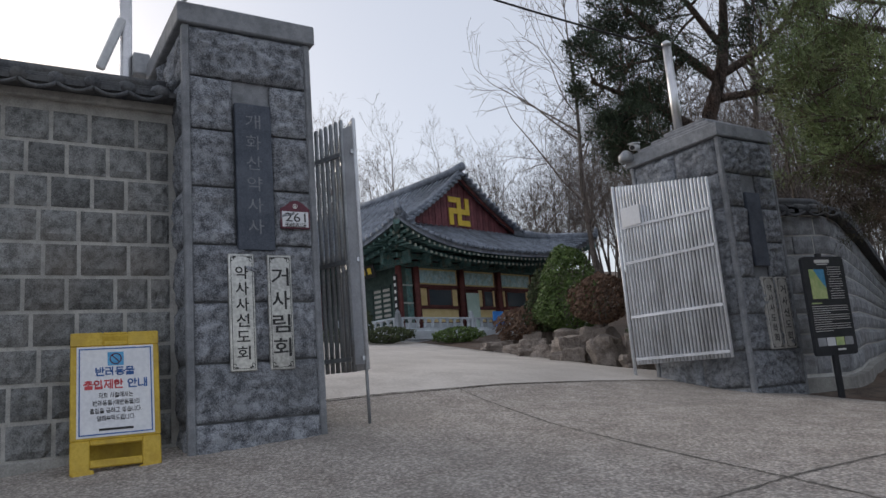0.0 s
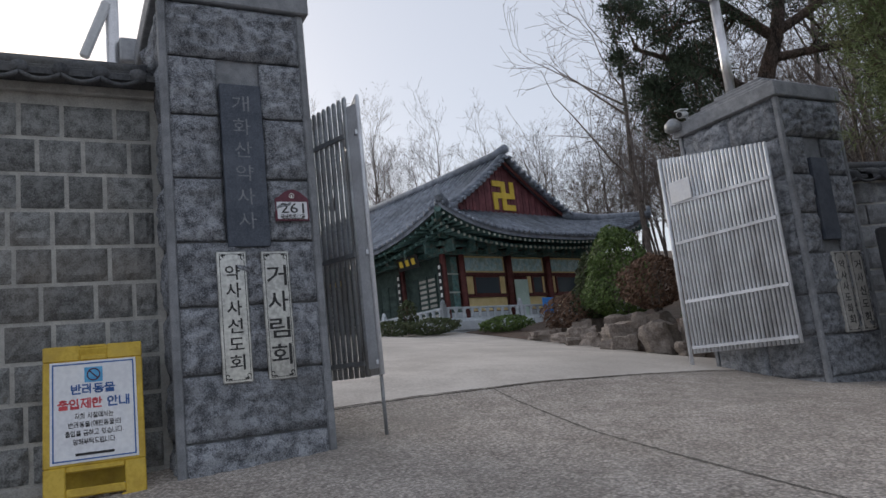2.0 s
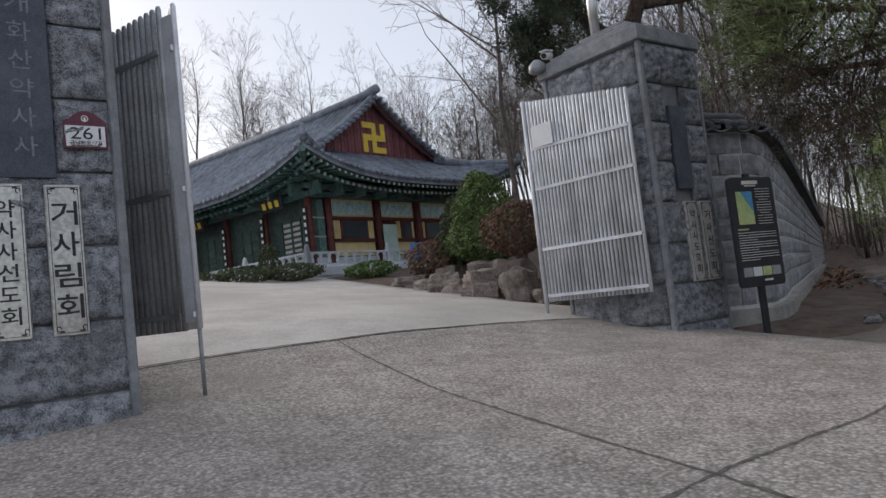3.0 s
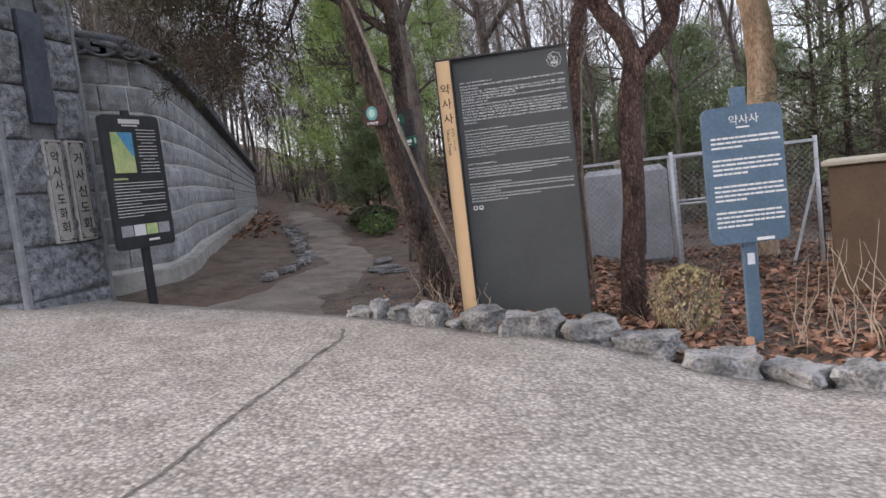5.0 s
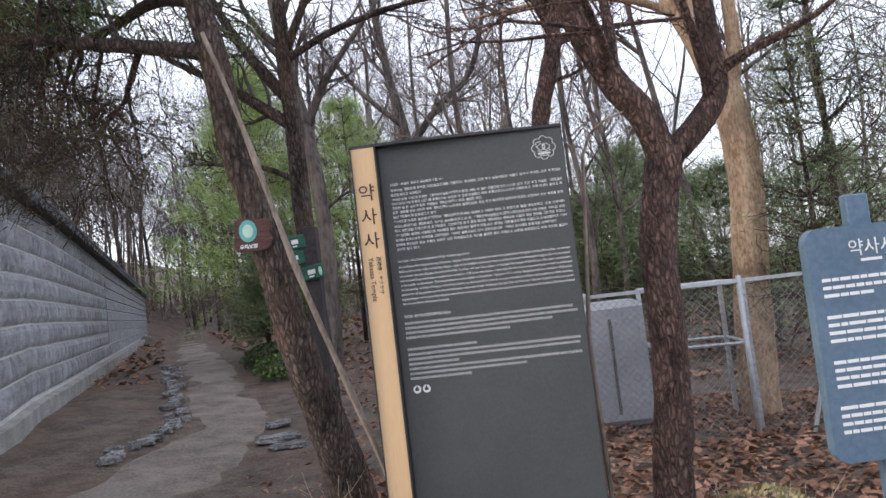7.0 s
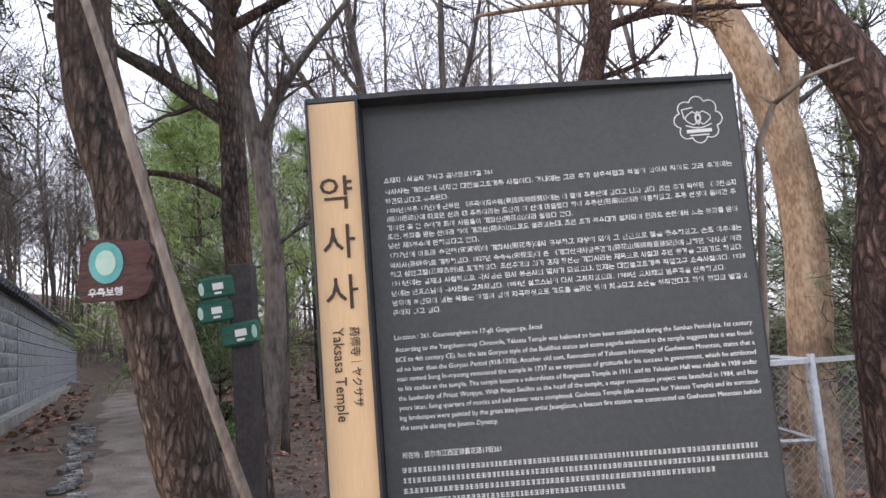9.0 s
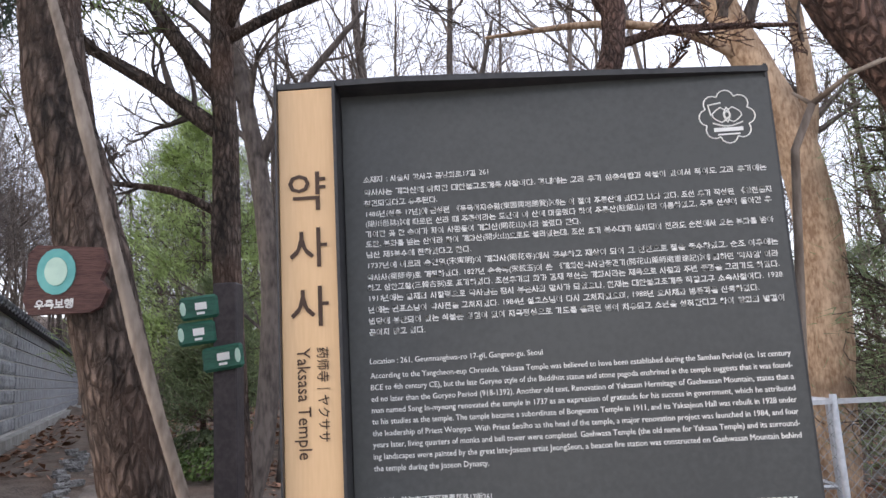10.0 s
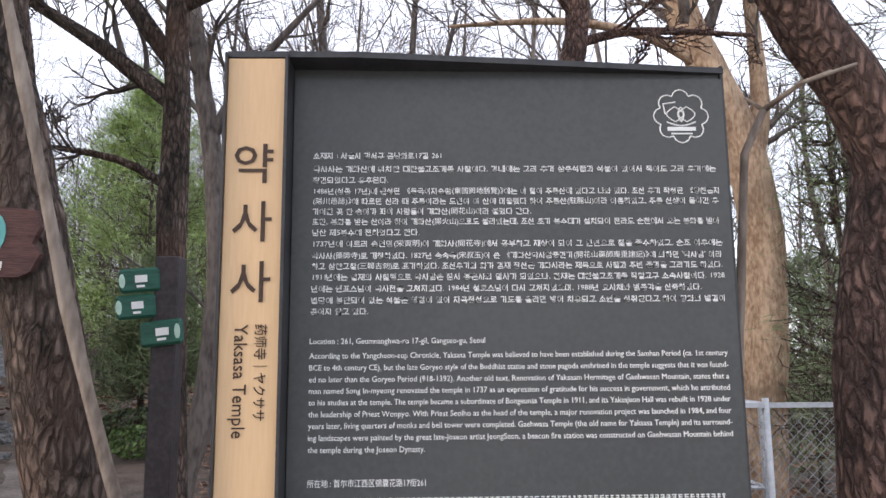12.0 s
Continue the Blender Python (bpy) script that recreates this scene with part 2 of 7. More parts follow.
M["rock_warm"] = surf("garden_rock", (0.17, 0.14, 0.12), (0.36, 0.31, 0.27), 4, 0.9, 0.8, 30, c3=(0.1, 0.085, 0.075), c3scale=2, c3amt=0.6, rnd=0.2, dist=0.02)
M["bark"] = surf("pine_bark", (0.05, 0.038, 0.031), (0.22, 0.165, 0.135), 9, 0.95, 1.0, 45, c3=(0.19, 0.1, 0.065), c3scale=2.5, c3amt=0.45, rnd=0.1, dist=0.03, stretch=(1, 1, 0.3), vor=44)
M["bark_red"] = surf("red_pine_bark", (0.085, 0.052, 0.042), (0.33, 0.2, 0.155), 9, 0.95, 1.0, 40, c3=(0.09, 0.06, 0.05), c3scale=2.5, c3amt=0.6, rnd=0.1, dist=0.03, stretch=(1, 1, 0.36), vor=44)
M["bark_pale"] = surf("pale_bark", (0.24, 0.15, 0.09), (0.5, 0.36, 0.24), 5, 0.9, 0.7, 40, c3=(0.12, 0.08, 0.055), c3scale=2.2, c3amt=0.7, rnd=0.1, dist=0.02, stretch=(1, 1, 0.4))
M["bark_grey"] = surf("grey_bark", (0.06, 0.05, 0.044), (0.19, 0.158, 0.138), 5, 0.95, 0.6, 30, rnd=0.3, stretch=(1, 1, 0.3))
M["bark_brush"] = surf("brushwood_bark", (0.1, 0.078, 0.066), (0.22, 0.175, 0.15), 5, 0.95, 0.4, 30, rnd=0.3, stretch=(1, 1, 0.3))
M["twig"] = surf("dry_twig", (0.3, 0.23, 0.17), (0.5, 0.41, 0.32), 6, 0.9, 0.2, 40, rnd=0.2)
M["pole"] = surf("bare_pole_wood", (0.15, 0.115, 0.09), (0.32, 0.265, 0.215), 6, 0.85, 0.4, 60, c3=(0.1, 0.08, 0.065), c3scale=4, rnd=0, stretch=(1, 1, 0.3))
M["steel"] = surf("stainless_steel", (0.55, 0.55, 0.56), (0.68, 0.68, 0.69), 4, 0.32, 0.1, 60, metal=0.9, rnd=0.05)
M["gate"] = surf("galvanised_steel", (0.6, 0.62, 0.66), (0.76, 0.78, 0.82), 3, 0.45, 0.15, 40, metal=0.25, c3=(0.4, 0.4, 0.41), c3scale=2.5, rnd=0.12)
# darker, more metallic steel than the galvanised one, with brownish patches
M["gate_dark"] = surf("dark_gate_steel", (0.28, 0.3, 0.32), (0.42, 0.44, 0.46), 3, 0.5, 0.15, 40, metal=0.5, c3=(0.2, 0.18, 0.16), c3scale=2.5, rnd=0.12)
M["plate"] = surf("polished_plate", (0.3, 0.295, 0.285), (0.54, 0.53, 0.505), 3, 0.3, 0.15, 30, metal=0.85, c3=(0.3, 0.29, 0.27), c3scale=6, c3amt=0.5, rnd=0.05)
M["plate_worn"] = surf("weathered_plate", (0.4, 0.39, 0.37), (0.6, 0.58, 0.54), 5, 0.6, 0.2, 30, metal=0.1, c3=(0.16, 0.15, 0.14), c3scale=5, c3amt=0.6, rnd=0.05)
M["slate"] = surf("slate_slab", (0.045, 0.055, 0.075), (0.09, 0.105, 0.135), 4, 0.6, 0.2, 80, c3=(0.13, 0.14, 0.16), c3scale=2, c3amt=0.35, rnd=0)
M["ink"] = surf("black_ink", (0.01, 0.01, 0.011), (0.03, 0.03, 0.032), 20, 0.6, 0, 60, rnd=0)
M["ink_grey"] = surf("worn_carving", (0.14, 0.15, 0.17), (0.24, 0.25, 0.27), 20, 0.8, 0.2, 60, rnd=0)
M["yellow_plastic"] = surf("yellow_plastic", (0.5, 0.33, 0.035), (0.62, 0.43, 0.06), 4, 0.5, 0.1, 40, c3=(0.3, 0.2, 0.05), c3scale=5, c3amt=0.5, rnd=0)
M["white_paper"] = surf("white_sheet", (0.68, 0.69, 0.72), (0.8, 0.81, 0.83), 3, 0.6, 0.03, 30, c3=(0.6, 0.58, 0.55), c3scale=3, c3amt=0.4, rnd=0)
M["blue"] = surf("blue_print", (0.03, 0.1, 0.3), (0.05, 0.14, 0.38), 8, 0.6, 0, 30, rnd=0)
M["red"] = surf("red_print", (0.55, 0.06, 0.08), (0.65, 0.09, 0.1), 8, 0.6, 0, 30, rnd=0)
M["maroon"] = surf("maroon_enamel", (0.09, 0.015, 0.03), (0.13, 0.025, 0.045), 8, 0.4, 0, 30, rnd=0)
M["sign_dark"] = surf("dark_sign_sheet", (0.066, 0.069, 0.067), (0.082, 0.086, 0.083), 1.5, 0.5, 0.03, 90, c3=(0.085, 0.087, 0.083), c3scale=1.8, c3amt=0.35, rnd=0, spec=0.35)
M["sign_edge"] = surf("sign_frame", (0.028, 0.028, 0.03), (0.05, 0.05, 0.052), 6, 0.45, 0.05, 60, c3=(0.09, 0.085, 0.08), c3scale=9, c3amt=0.3, rnd=0)
M["tan"] = surf("tan_sheet", (0.66, 0.44, 0.24), (0.72, 0.49, 0.275), 2, 0.55, 0.04, 60, c3=(0.62, 0.42, 0.24), c3scale=2, c3amt=0.4, rnd=0, stretch=(4, 4, 0.3))
M["brown_ink"] = surf("brown_ink", (0.045, 0.024, 0.015), (0.065, 0.036, 0.022), 8, 0.6, 0, 30, rnd=0)
M["white_ink"] = surf("white_ink", (0.78, 0.78, 0.75), (0.84, 0.84, 0.81), 8, 0.6, 0, 30, rnd=0)
M["bluegrey"] = surf("blue_grey_paint", (0.09, 0.15, 0.21), (0.13, 0.195, 0.265), 2.5, 0.5, 0.05, 40, c3=(0.17, 0.23, 0.29), c3scale=2, c3amt=0.4, rnd=0)
M["black_paint"] = surf("black_paint", (0.018, 0.02, 0.023), (0.035, 0.037, 0.042), 3, 0.45, 0.05, 50, rnd=0)
M["brownbox"] = surf("brown_panel", (0.135, 0.085, 0.05), (0.17, 0.11, 0.066), 2, 0.6, 0.05, 40, c3=(0.11, 0.075, 0.05), c3scale=1.4, rnd=0)
M["cream"] = surf("cream_lid", (0.42, 0.37, 0.28), (0.52, 0.46, 0.35), 3, 0.6, 0.05, 40, rnd=0)
M["wood_sign"] = surf("brown_wood_board", (0.06, 0.026, 0.024), (0.125, 0.06, 0.05), 5, 0.7, 0.5, 40, rnd=0, stretch=(1, 1, 9))
M["teal"] = surf("teal_badge", (0.1, 0.36, 0.34), (0.15, 0.45, 0.42), 8, 0.5, 0, 30, rnd=0)
M["pale_teal"] = surf("pale_badge", (0.42, 0.6, 0.5), (0.5, 0.68, 0.56), 14, 0.5, 0, 30, rnd=0)
M["green_sign"] = surf("green_board", (0.012, 0.075, 0.05), (0.025, 0.13, 0.085), 6, 0.5, 0.1, 40, rnd=0.1, stretch=(1, 1, 8))
M["dark_post"] = surf("dark_post", (0.03, 0.024, 0.026), (0.055, 0.045, 0.046), 5, 0.6, 0.2, 40, rnd=0)
M["tank"] = surf("grey_sheet", (0.3, 0.31, 0.33), (0.42, 0.43, 0.45), 2, 0.55, 0.2, 20, c3=(0.25, 0.25, 0.26), c3scale=1.5, rnd=0)
M["wire"] = surf("fence_wire", (0.2, 0.21, 0.21), (0.34, 0.35, 0.35), 9, 0.5, 0, 30, metal=0.4, rnd=0)
M["rail_white"] = surf("pale_rail", (0.42, 0.44, 0.46), (0.56, 0.58, 0.6), 5, 0.5, 0.1, 30, metal=0.2, rnd=0.1)
M["leaf_litter"] = surf("dead_leaf", (0.15, 0.075, 0.045), (0.36, 0.2, 0.13), 2.5, 0.85, 0.1, 20, rnd=0.45, isl=True)
M["needle"] = surf("pine_needle", (0.085, 0.115, 0.042), (0.19, 0.24, 0.095), 2, 0.7, 0, 20, c3=(0.12, 0.075, 0.04), c3scale=1.6, c3amt=0.5, rnd=0.3, isl=True)
M["needle_brown"] = surf("brown_pine_needle", (0.035, 0.028, 0.018), (0.1, 0.07, 0.045), 2, 0.8, 0, 20, c3=(0.05, 0.065, 0.028), c3scale=1.6, c3amt=0.7, rnd=0.3, isl=True)
M["needle_dark"] = surf("dark_needle", (0.018, 0.03, 0.017), (0.05, 0.07, 0.036), 2, 0.7, 0, 20, rnd=0.35, isl=True)
M["needle_light"] = surf("young_pine_needle", (0.18, 0.25, 0.065), (0.32, 0.42, 0.14), 1.5, 0.6, 0, 20, rnd=0.3, isl=True)
M["needle_grey"] = surf("grey_pine_needle", (0.085, 0.115, 0.05), (0.18, 0.225, 0.1), 1.5, 0.7, 0, 20, rnd=0.3, isl=True)
M["shrub_green"] = surf("shrub_leaf", (0.05, 0.09, 0.02), (0.14, 0.21, 0.055), 5, 0.6, 0, 20, rnd=0.35, isl=True)
M["shrub_dark"] = surf("low_shrub_leaf", (0.03, 0.045, 0.018), (0.085, 0.105, 0.042), 5, 0.7, 0, 20, rnd=0.35, isl=True)
M["shrub_brown"] = surf("dry_shrub_leaf", (0.08, 0.045, 0.03), (0.2, 0.12, 0.08), 5, 0.8, 0, 20, rnd=0.35, isl=True)
M["shrub_dry"] = surf("dry_grass_blade", (0.24, 0.2, 0.1), (0.42, 0.35, 0.19), 5, 0.8, 0, 20, rnd=0.3, isl=True)
# hall colours
M["dan_red"] = surf("dark_red_timber", (0.085, 0.024, 0.022), (0.15, 0.045, 0.04), 4, 0.6, 0.2, 30, rnd=0.12)
M["gable_red"] = surf("gable_board", (0.14, 0.045, 0.055), (0.24, 0.085, 0.095), 3, 0.65, 0.2, 30, rnd=0.2)
M["dan_green"] = surf("painted_green_timber", (0.05, 0.12, 0.115), (0.14, 0.25, 0.24), 6, 0.6, 0.1, 20, c3=(0.25, 0.12, 0.06), c3scale=5, c3amt=0.45, rnd=0.2)
M["dan_teal"] = surf("mural_paint", (0.32, 0.56, 0.62), (0.72, 0.85, 0.87), 6, 0.6, 0, 24, c3=(0.3, 0.34, 0.22), c3scale=5, c3amt=0.6, rnd=0.1)
M["rafter"] = surf("rafter_paint", (0.08, 0.17, 0.165), (0.17, 0.29, 0.28), 6, 0.6, 0, 20, rnd=0.2)
M["rafter_end"] = surf("rafter_end_paint", (0.4, 0.45, 0.42), (0.55, 0.58, 0.52), 8, 0.6, 0, 20, rnd=0.2)
M["yellow_wall"] = surf("yellow_plaster", (0.7, 0.54, 0.25), (0.8, 0.64, 0.34), 3, 0.8, 0.05, 20, rnd=0.06)
M["gold"] = surf("gold_paint", (0.72, 0.5, 0.05), (0.82, 0.6, 0.09), 5, 0.45, 0, 30, rnd=0)
M["dark_wood"] = surf("dark_lattice_wood", (0.035, 0.06, 0.055), (0.08, 0.12, 0.105), 5, 0.7, 0.2, 30, rnd=0.2)
M["pale_stone"] = surf("pale_granite", (0.42, 0.46, 0.5), (0.6, 0.64, 0.68), 3, 0.85, 0.2, 40, c3=(0.24, 0.25, 0.26), c3scale=1.5, c3amt=0.5, rnd=0.08)
M["pale_green"] = surf("pale_green_door", (0.4, 0.52, 0.46), (0.5, 0.62, 0.56), 2, 0.5, 0.05, 20, rnd=0)
M["blue_board"] = surf("bright_blue_board", (0.03, 0.2, 0.62), (0.06, 0.28, 0.72), 3, 0.5, 0, 20, rnd=0)
M["map_blue"] = surf("map_blue", (0.06, 0.3, 0.55), (0.12, 0.4, 0.65), 8, 0.5, 0, 20, rnd=0)
M["map_green"] = surf("map_green", (0.42, 0.55, 0.2), (0.6, 0.66, 0.32), 8, 0.5, 0, 20, c3=(0.25, 0.48, 0.22), c3scale=6, rnd=0)
M["curtain"] = surf("pale_slats", (0.4, 0.38, 0.34), (0.55, 0.53, 0.48), 3, 0.7, 0.1, 20, rnd=0.1)
M["cable"] = surf("black_cable", (0.012, 0.012, 0.013), (0.02, 0.02, 0.022), 3, 0.6, 0, 20, rnd=0)
M["cam_white"] = surf("white_plastic", (0.55, 0.56, 0.57), (0.66, 0.67, 0.68), 4, 0.45, 0, 20, rnd=0)
glass = bpy.data.materials.new("window_glass")
glass.use_nodes = True
gb = glass.node_tree.nodes["Principled BSDF"]
gb.inputs["Base Color"].default_value = (0.03, 0.045, 0.06, 1)
gb.inputs["Roughness"].default_value = 0.08
gb.inputs["Specular IOR Level"].default_value = 0.7
M["glass"] = glass

def text_mesh(s, height, width=None, extrude=0.0008, bold=0.0):
    """Letters as a mesh in local x, z, left end and foot of the line at the origin, of a given line height."""
    cu = bpy.data.curves.new("letters", "FONT")
    cu.body = s
    cu.size = height
    cu.extrude = extrude
    cu.offset = bold
    cu.resolution_u = 2
    ob = bpy.data.objects.new("letters", cu)
    me = bpy.data.meshes.new_from_object(ob)
    bpy.data.objects.remove(ob)
    bpy.data.curves.remove(cu)
    if len(me.vertices):
        co = np.empty(len(me.vertices) * 3, dtype=np.float32)
        me.vertices.foreach_get("co", co)
        co = co.reshape(-1, 3)
        k = 1.0
        if width:
            w = co[:, 0].max() - co[:, 0].min()
            k = width / w if w > 1e-6 else 1.0
        x = (co[:, 0] - (co[:, 0].min() if width else 0)) * k
        out = np.stack([x, -co[:, 2], co[:, 1]], axis=1).astype(np.float32)
        me.vertices.foreach_set("co", out.ravel())
        me.update()
    return me


def lettering(s, height, mat, parent, m, width=None, name="lettering", bold=0.0):
    me = text_mesh(s, height, width, bold=bold)
    me.materials.clear()
    me.materials.append(mat)
    return part(name, me, None, parent, m=m)


# ---- Hangul drawn as strokes, for small print ----
JAMO = {
    "ㄱ": "01 11 80", "ㄴ": "01 00 10", "ㄷ": "11 01 00 10", "ㄹ": "01 11 15 05 00 10", "ㅁ": "01 11 10 00 01", "ㅂ": "01 00 10 11|05 15",
    "ㅅ": "51 00|57 10", "ㅇ": "O", "ㅈ": "01 11|51 00|55 10", "ㅊ": "31 71|08 18|58 00|55 10", "ㅋ": "01 11 80|05 95", "ㅌ": "11 01 00 10|05 15",
    "ㅍ": "01 11|00 10|31 30|71 70", "ㅎ": "31 71|08 18|o"}
LEADS = "ㄱ ㄱㄱ ㄴ ㄷ ㄷㄷ ㄹ ㅁ ㅂ ㅂㅂ ㅅ ㅅㅅ ㅇ ㅈ ㅈㅈ ㅊ ㅋ ㅌ ㅍ ㅎ".split()
TAILS = " ,ㄱ,ㄱㄱ,ㄱㅅ,ㄴ,ㄴㅈ,ㄴㅎ,ㄷ,ㄹ,ㄹㄱ,ㄹㅁ,ㄹㅂ,ㄹㅅ,ㄹㅌ,ㄹㅍ,ㄹㅎ,ㅁ,ㅂ,ㅂㅅ,ㅅ,ㅅㅅ,ㅇ,ㅈ,ㅊ,ㅋ,ㅌ,ㅍ,ㅎ".split(",")
# vowel: strokes right of the lead (h), strokes under it (v)
VOWELS = [("a", ""), ("ai", ""), ("A", ""), ("Ai", ""), ("e", ""), ("ei", ""), ("E", ""), ("Ei", ""), ("", "o"), ("a", "o"), ("ai", "o"), ("i", "o"), ("", "O"), ("", "u"), ("e", "u"), ("ei", "u"), ("i", "u"), ("", "U"), ("", "_"), ("i", "_"), ("i", "")]


def digit(c):
    return 1.0 if c == "1" else int(c) / 10


def jamo_strokes(names, box, out):
    x0, z0, x1, z1 = box
    w = (x1 - x0) / len(names)
    for i, nm in enumerate(names):
        a, b = x0 + i * w, x0 + (i + 1) * w - (0.05 if len(names) > 1 and i == 0 else 0)
        for s in JAMO[nm].split("|"):
            if s in "Oo":
                top = 1.0 if s == "O" else 0.6
                out.append([(a + (b - a) * (0.5 + 0.5 * math.cos(k * math.pi / 5)), z0 + (z1 - z0) * top * (0.5 + 0.5 * math.sin(k * math.pi / 5))) for k in range(11)])
            else:
                out.append([(a + (b - a) * digit(p[0]), z0 + (z1 - z0) * digit(p[1])) for p in s.split(" ")])


def syllable(ch):
    k = ord(ch) - 0xAC00
    lead, vow, tail = LEADS[k // 588], VOWELS[k % 588 // 28], TAILS[k % 28].strip()
    out = []
    zf = 0.38 if tail else 0.0
    H = 1.0 - zf
    right = bool(vow[0])
    xr = 0.6 if right else 1.0
    low = zf + (H * 0.42 if vow[1] else H * 0.12)
    jamo_strokes(lead, (0.08 if right else 0.2, low, xr - 0.06 if right else 0.8, 0.95), out)
    if vow[1]:
        zb = zf + H * 0.1
        xe = 0.62 if right else 0.97
        out.append([(0.03, zb), (xe, zb)])
        c = (0.03 + xe) / 2
        ticks = [0.5] if vow[1] in "ou" else ([0.35, 0.65] if vow[1] in "OU" else [])
        if vow[1] in "uU":
            out[-1] = [(0.03, zb + H * 0.2), (xe, zb + H * 0.2)]
            out += [[(0.03 + (xe - 0.03) * t, zb + H * 0.2), (0.03 + (xe - 0.03) * t, zf + 0.02)] for t in ticks]
        else:
            out += [[(0.03 + (xe - 0.03) * t, zb), (0.03 + (xe - 0.03) * t, zb + H * 0.22)] for t in ticks]
    if right:
        for j, c in enumerate(vow[0]):
            x = (0.72 if len(vow[0]) > 1 else 0.78) + 0.2 * j
            out.append([(x, zf + 0.02), (x, 1.0)])
            zm = zf + H * 0.52
            gap = 0.09
            if c in "ae":
                out.append([(x, zm), (x + (0.14 if c == "a" else -0.16), zm)])
            if c in "AE":
                for q in (-gap, gap):
                    out.append([(x, zm + q), (x + (0.14 if c == "A" else -0.16), zm + q)])
    if tail:
        jamo_strokes(tail, (0.18, 0.0, 0.88, 0.31), out)
    return out


def strokes_mesh(polys, th):
    mb = MB()
    for pl in polys:
        for (x0, z0), (x1, z1) in zip(pl, pl[1:]):
            d = Vector((x1 - x0, z1 - z0))
            if d.length < 1e-6:
                continue
            d.normalize()
            n_ = Vector((-d.y, d.x)) * th / 2
            e = d * th / 2
            q = [(x0 - e.x + n_.x, z0 - e.y + n_.y), (x0 - e.x - n_.x, z0 - e.y - n_.y), (x1 + e.x - n_.x, z1 + e.y - n_.y), (x1 + e.x + n_.x, z1 + e.y + n_.y)]
            mb.add([(x, -0.0006, z) for x, z in q], [(0, 1, 2, 3)])
    return mb


def print_line(s, height, mat, parent, m, width, name="text_line", bold=0.115):
    """Small print: Hangul as strokes, everything else in the built-in font."""
    out = MB()
    x, i = 0.0, 0
    while i < len(s):
        c = s[i]
        if 0xAC00 <= ord(c) < 0xD7A4:
            sy = strokes_mesh([[(x + 0.86 * a, 0.8 * b - 0.08) for a, b in pl] for pl in syllable(c)], bold)
            out.add(sy.v, sy.f)
            x += 0.93
            i += 1
        elif c == " ":
            x += 0.36
            i += 1
        else:
            j = i
            while j < len(s) and s[j] != " " and not 0xAC00 <= ord(s[j]) < 0xD7A4:
                j += 1
            me = text_mesh(s[i:j], 1.0, None, 0.0)
            co = [tuple(v.co) for v in me.vertices]
            out.add([(x + p[0], -0.0006, p[2]) for p in co], [tuple(f.vertices) for f in me.polygons])
            x += max([p[0] for p in co] or [0]) + 0.06
            bpy.data.meshes.remove(me)
            i = j
    w = max(p[0] for p in out.v) - min(p[0] for p in out.v)
    out.v = [(p[0] * width / w, p[1], p[2] * height) for p in out.v]
    return part(name, out, mat, parent, m=m)

# ---- ground, road, path ----


def axis_steps(lo, hi, near_lo, near_hi, fine, coarse):
    out, x = [], lo
    while x < hi:
        out.append(x)
        if near_lo <= x < near_hi:
            x += fine
        else:
            gap = (near_lo - x) if x < near_lo else (x - near_hi)
            x += max(fine, min(coarse, 0.25 * abs(gap) + fine))
    out.append(hi)
    return out


def build_ground():
    xs = axis_steps(-400, 400, -8, 6, 0.2, 25)
    ys = axis_steps(-400, 400, -2, 14, 0.2, 25)
    mb = MB()
    nv = []
    for x in xs:
        for y in ys:
            z = ground_z(x, y) - 0.05
            off = ss(0.3, 1.4, y - edge_y(x)) if x > -24.5 else 1.0
            z += (noise.noise((x * 0.7, y * 0.7, 3)) * 0.05 + noise.noise((x * 2.6, y * 2.6, 8)) * 0.025) * off + 0.045 * off
            if -24 < x < 12:
                z -= 0.22 * ss(0.4, 1.4, edge_y(x) - y)
            # the trodden path lies a little lower than its verges
            c = path_x(y)
            if y > 0.5:
                z -= 0.07 * math.exp(-(((x - c) / 0.9) ** 2))
            nv.append((x, y, z))
    n = len(ys)
    fs = [(i * n + j, (i + 1) * n + j, (i + 1) * n + j + 1, i * n + j + 1) for i in range(len(xs) - 1) for j in range(n - 1)]
    mb.add(nv, fs)
    single("ground", mb, M["dirt"], "brown forest earth with dead leaves", "ground", "structure", smooth=True)


def path_x(y):
    """Centre of the trodden path beside the trail wall."""
    return -2.5 - 0.07 * min(y, 5) - 0.49 * max(0, y - 5)


def edge_y(x):
    """Edge of the concrete towards the woods."""
    if x < -6.4:
        return 1.15 + 0.17 * (-6.4 - x)
    if x < -4.55:
        return 1.55
    if x < -1.3:
        return 1.45 + (x + 4.55) / 3.25 * (0.5 - 1.45)
    if x < 0.1:
        return 0.5 - (x + 1.3) / 1.4 * 1.0
    if x < 2.1:
        return -0.5 - (x - 0.1) / 2.0 * 0.75
    return -1.25 - 0.5 * (x - 2.1)


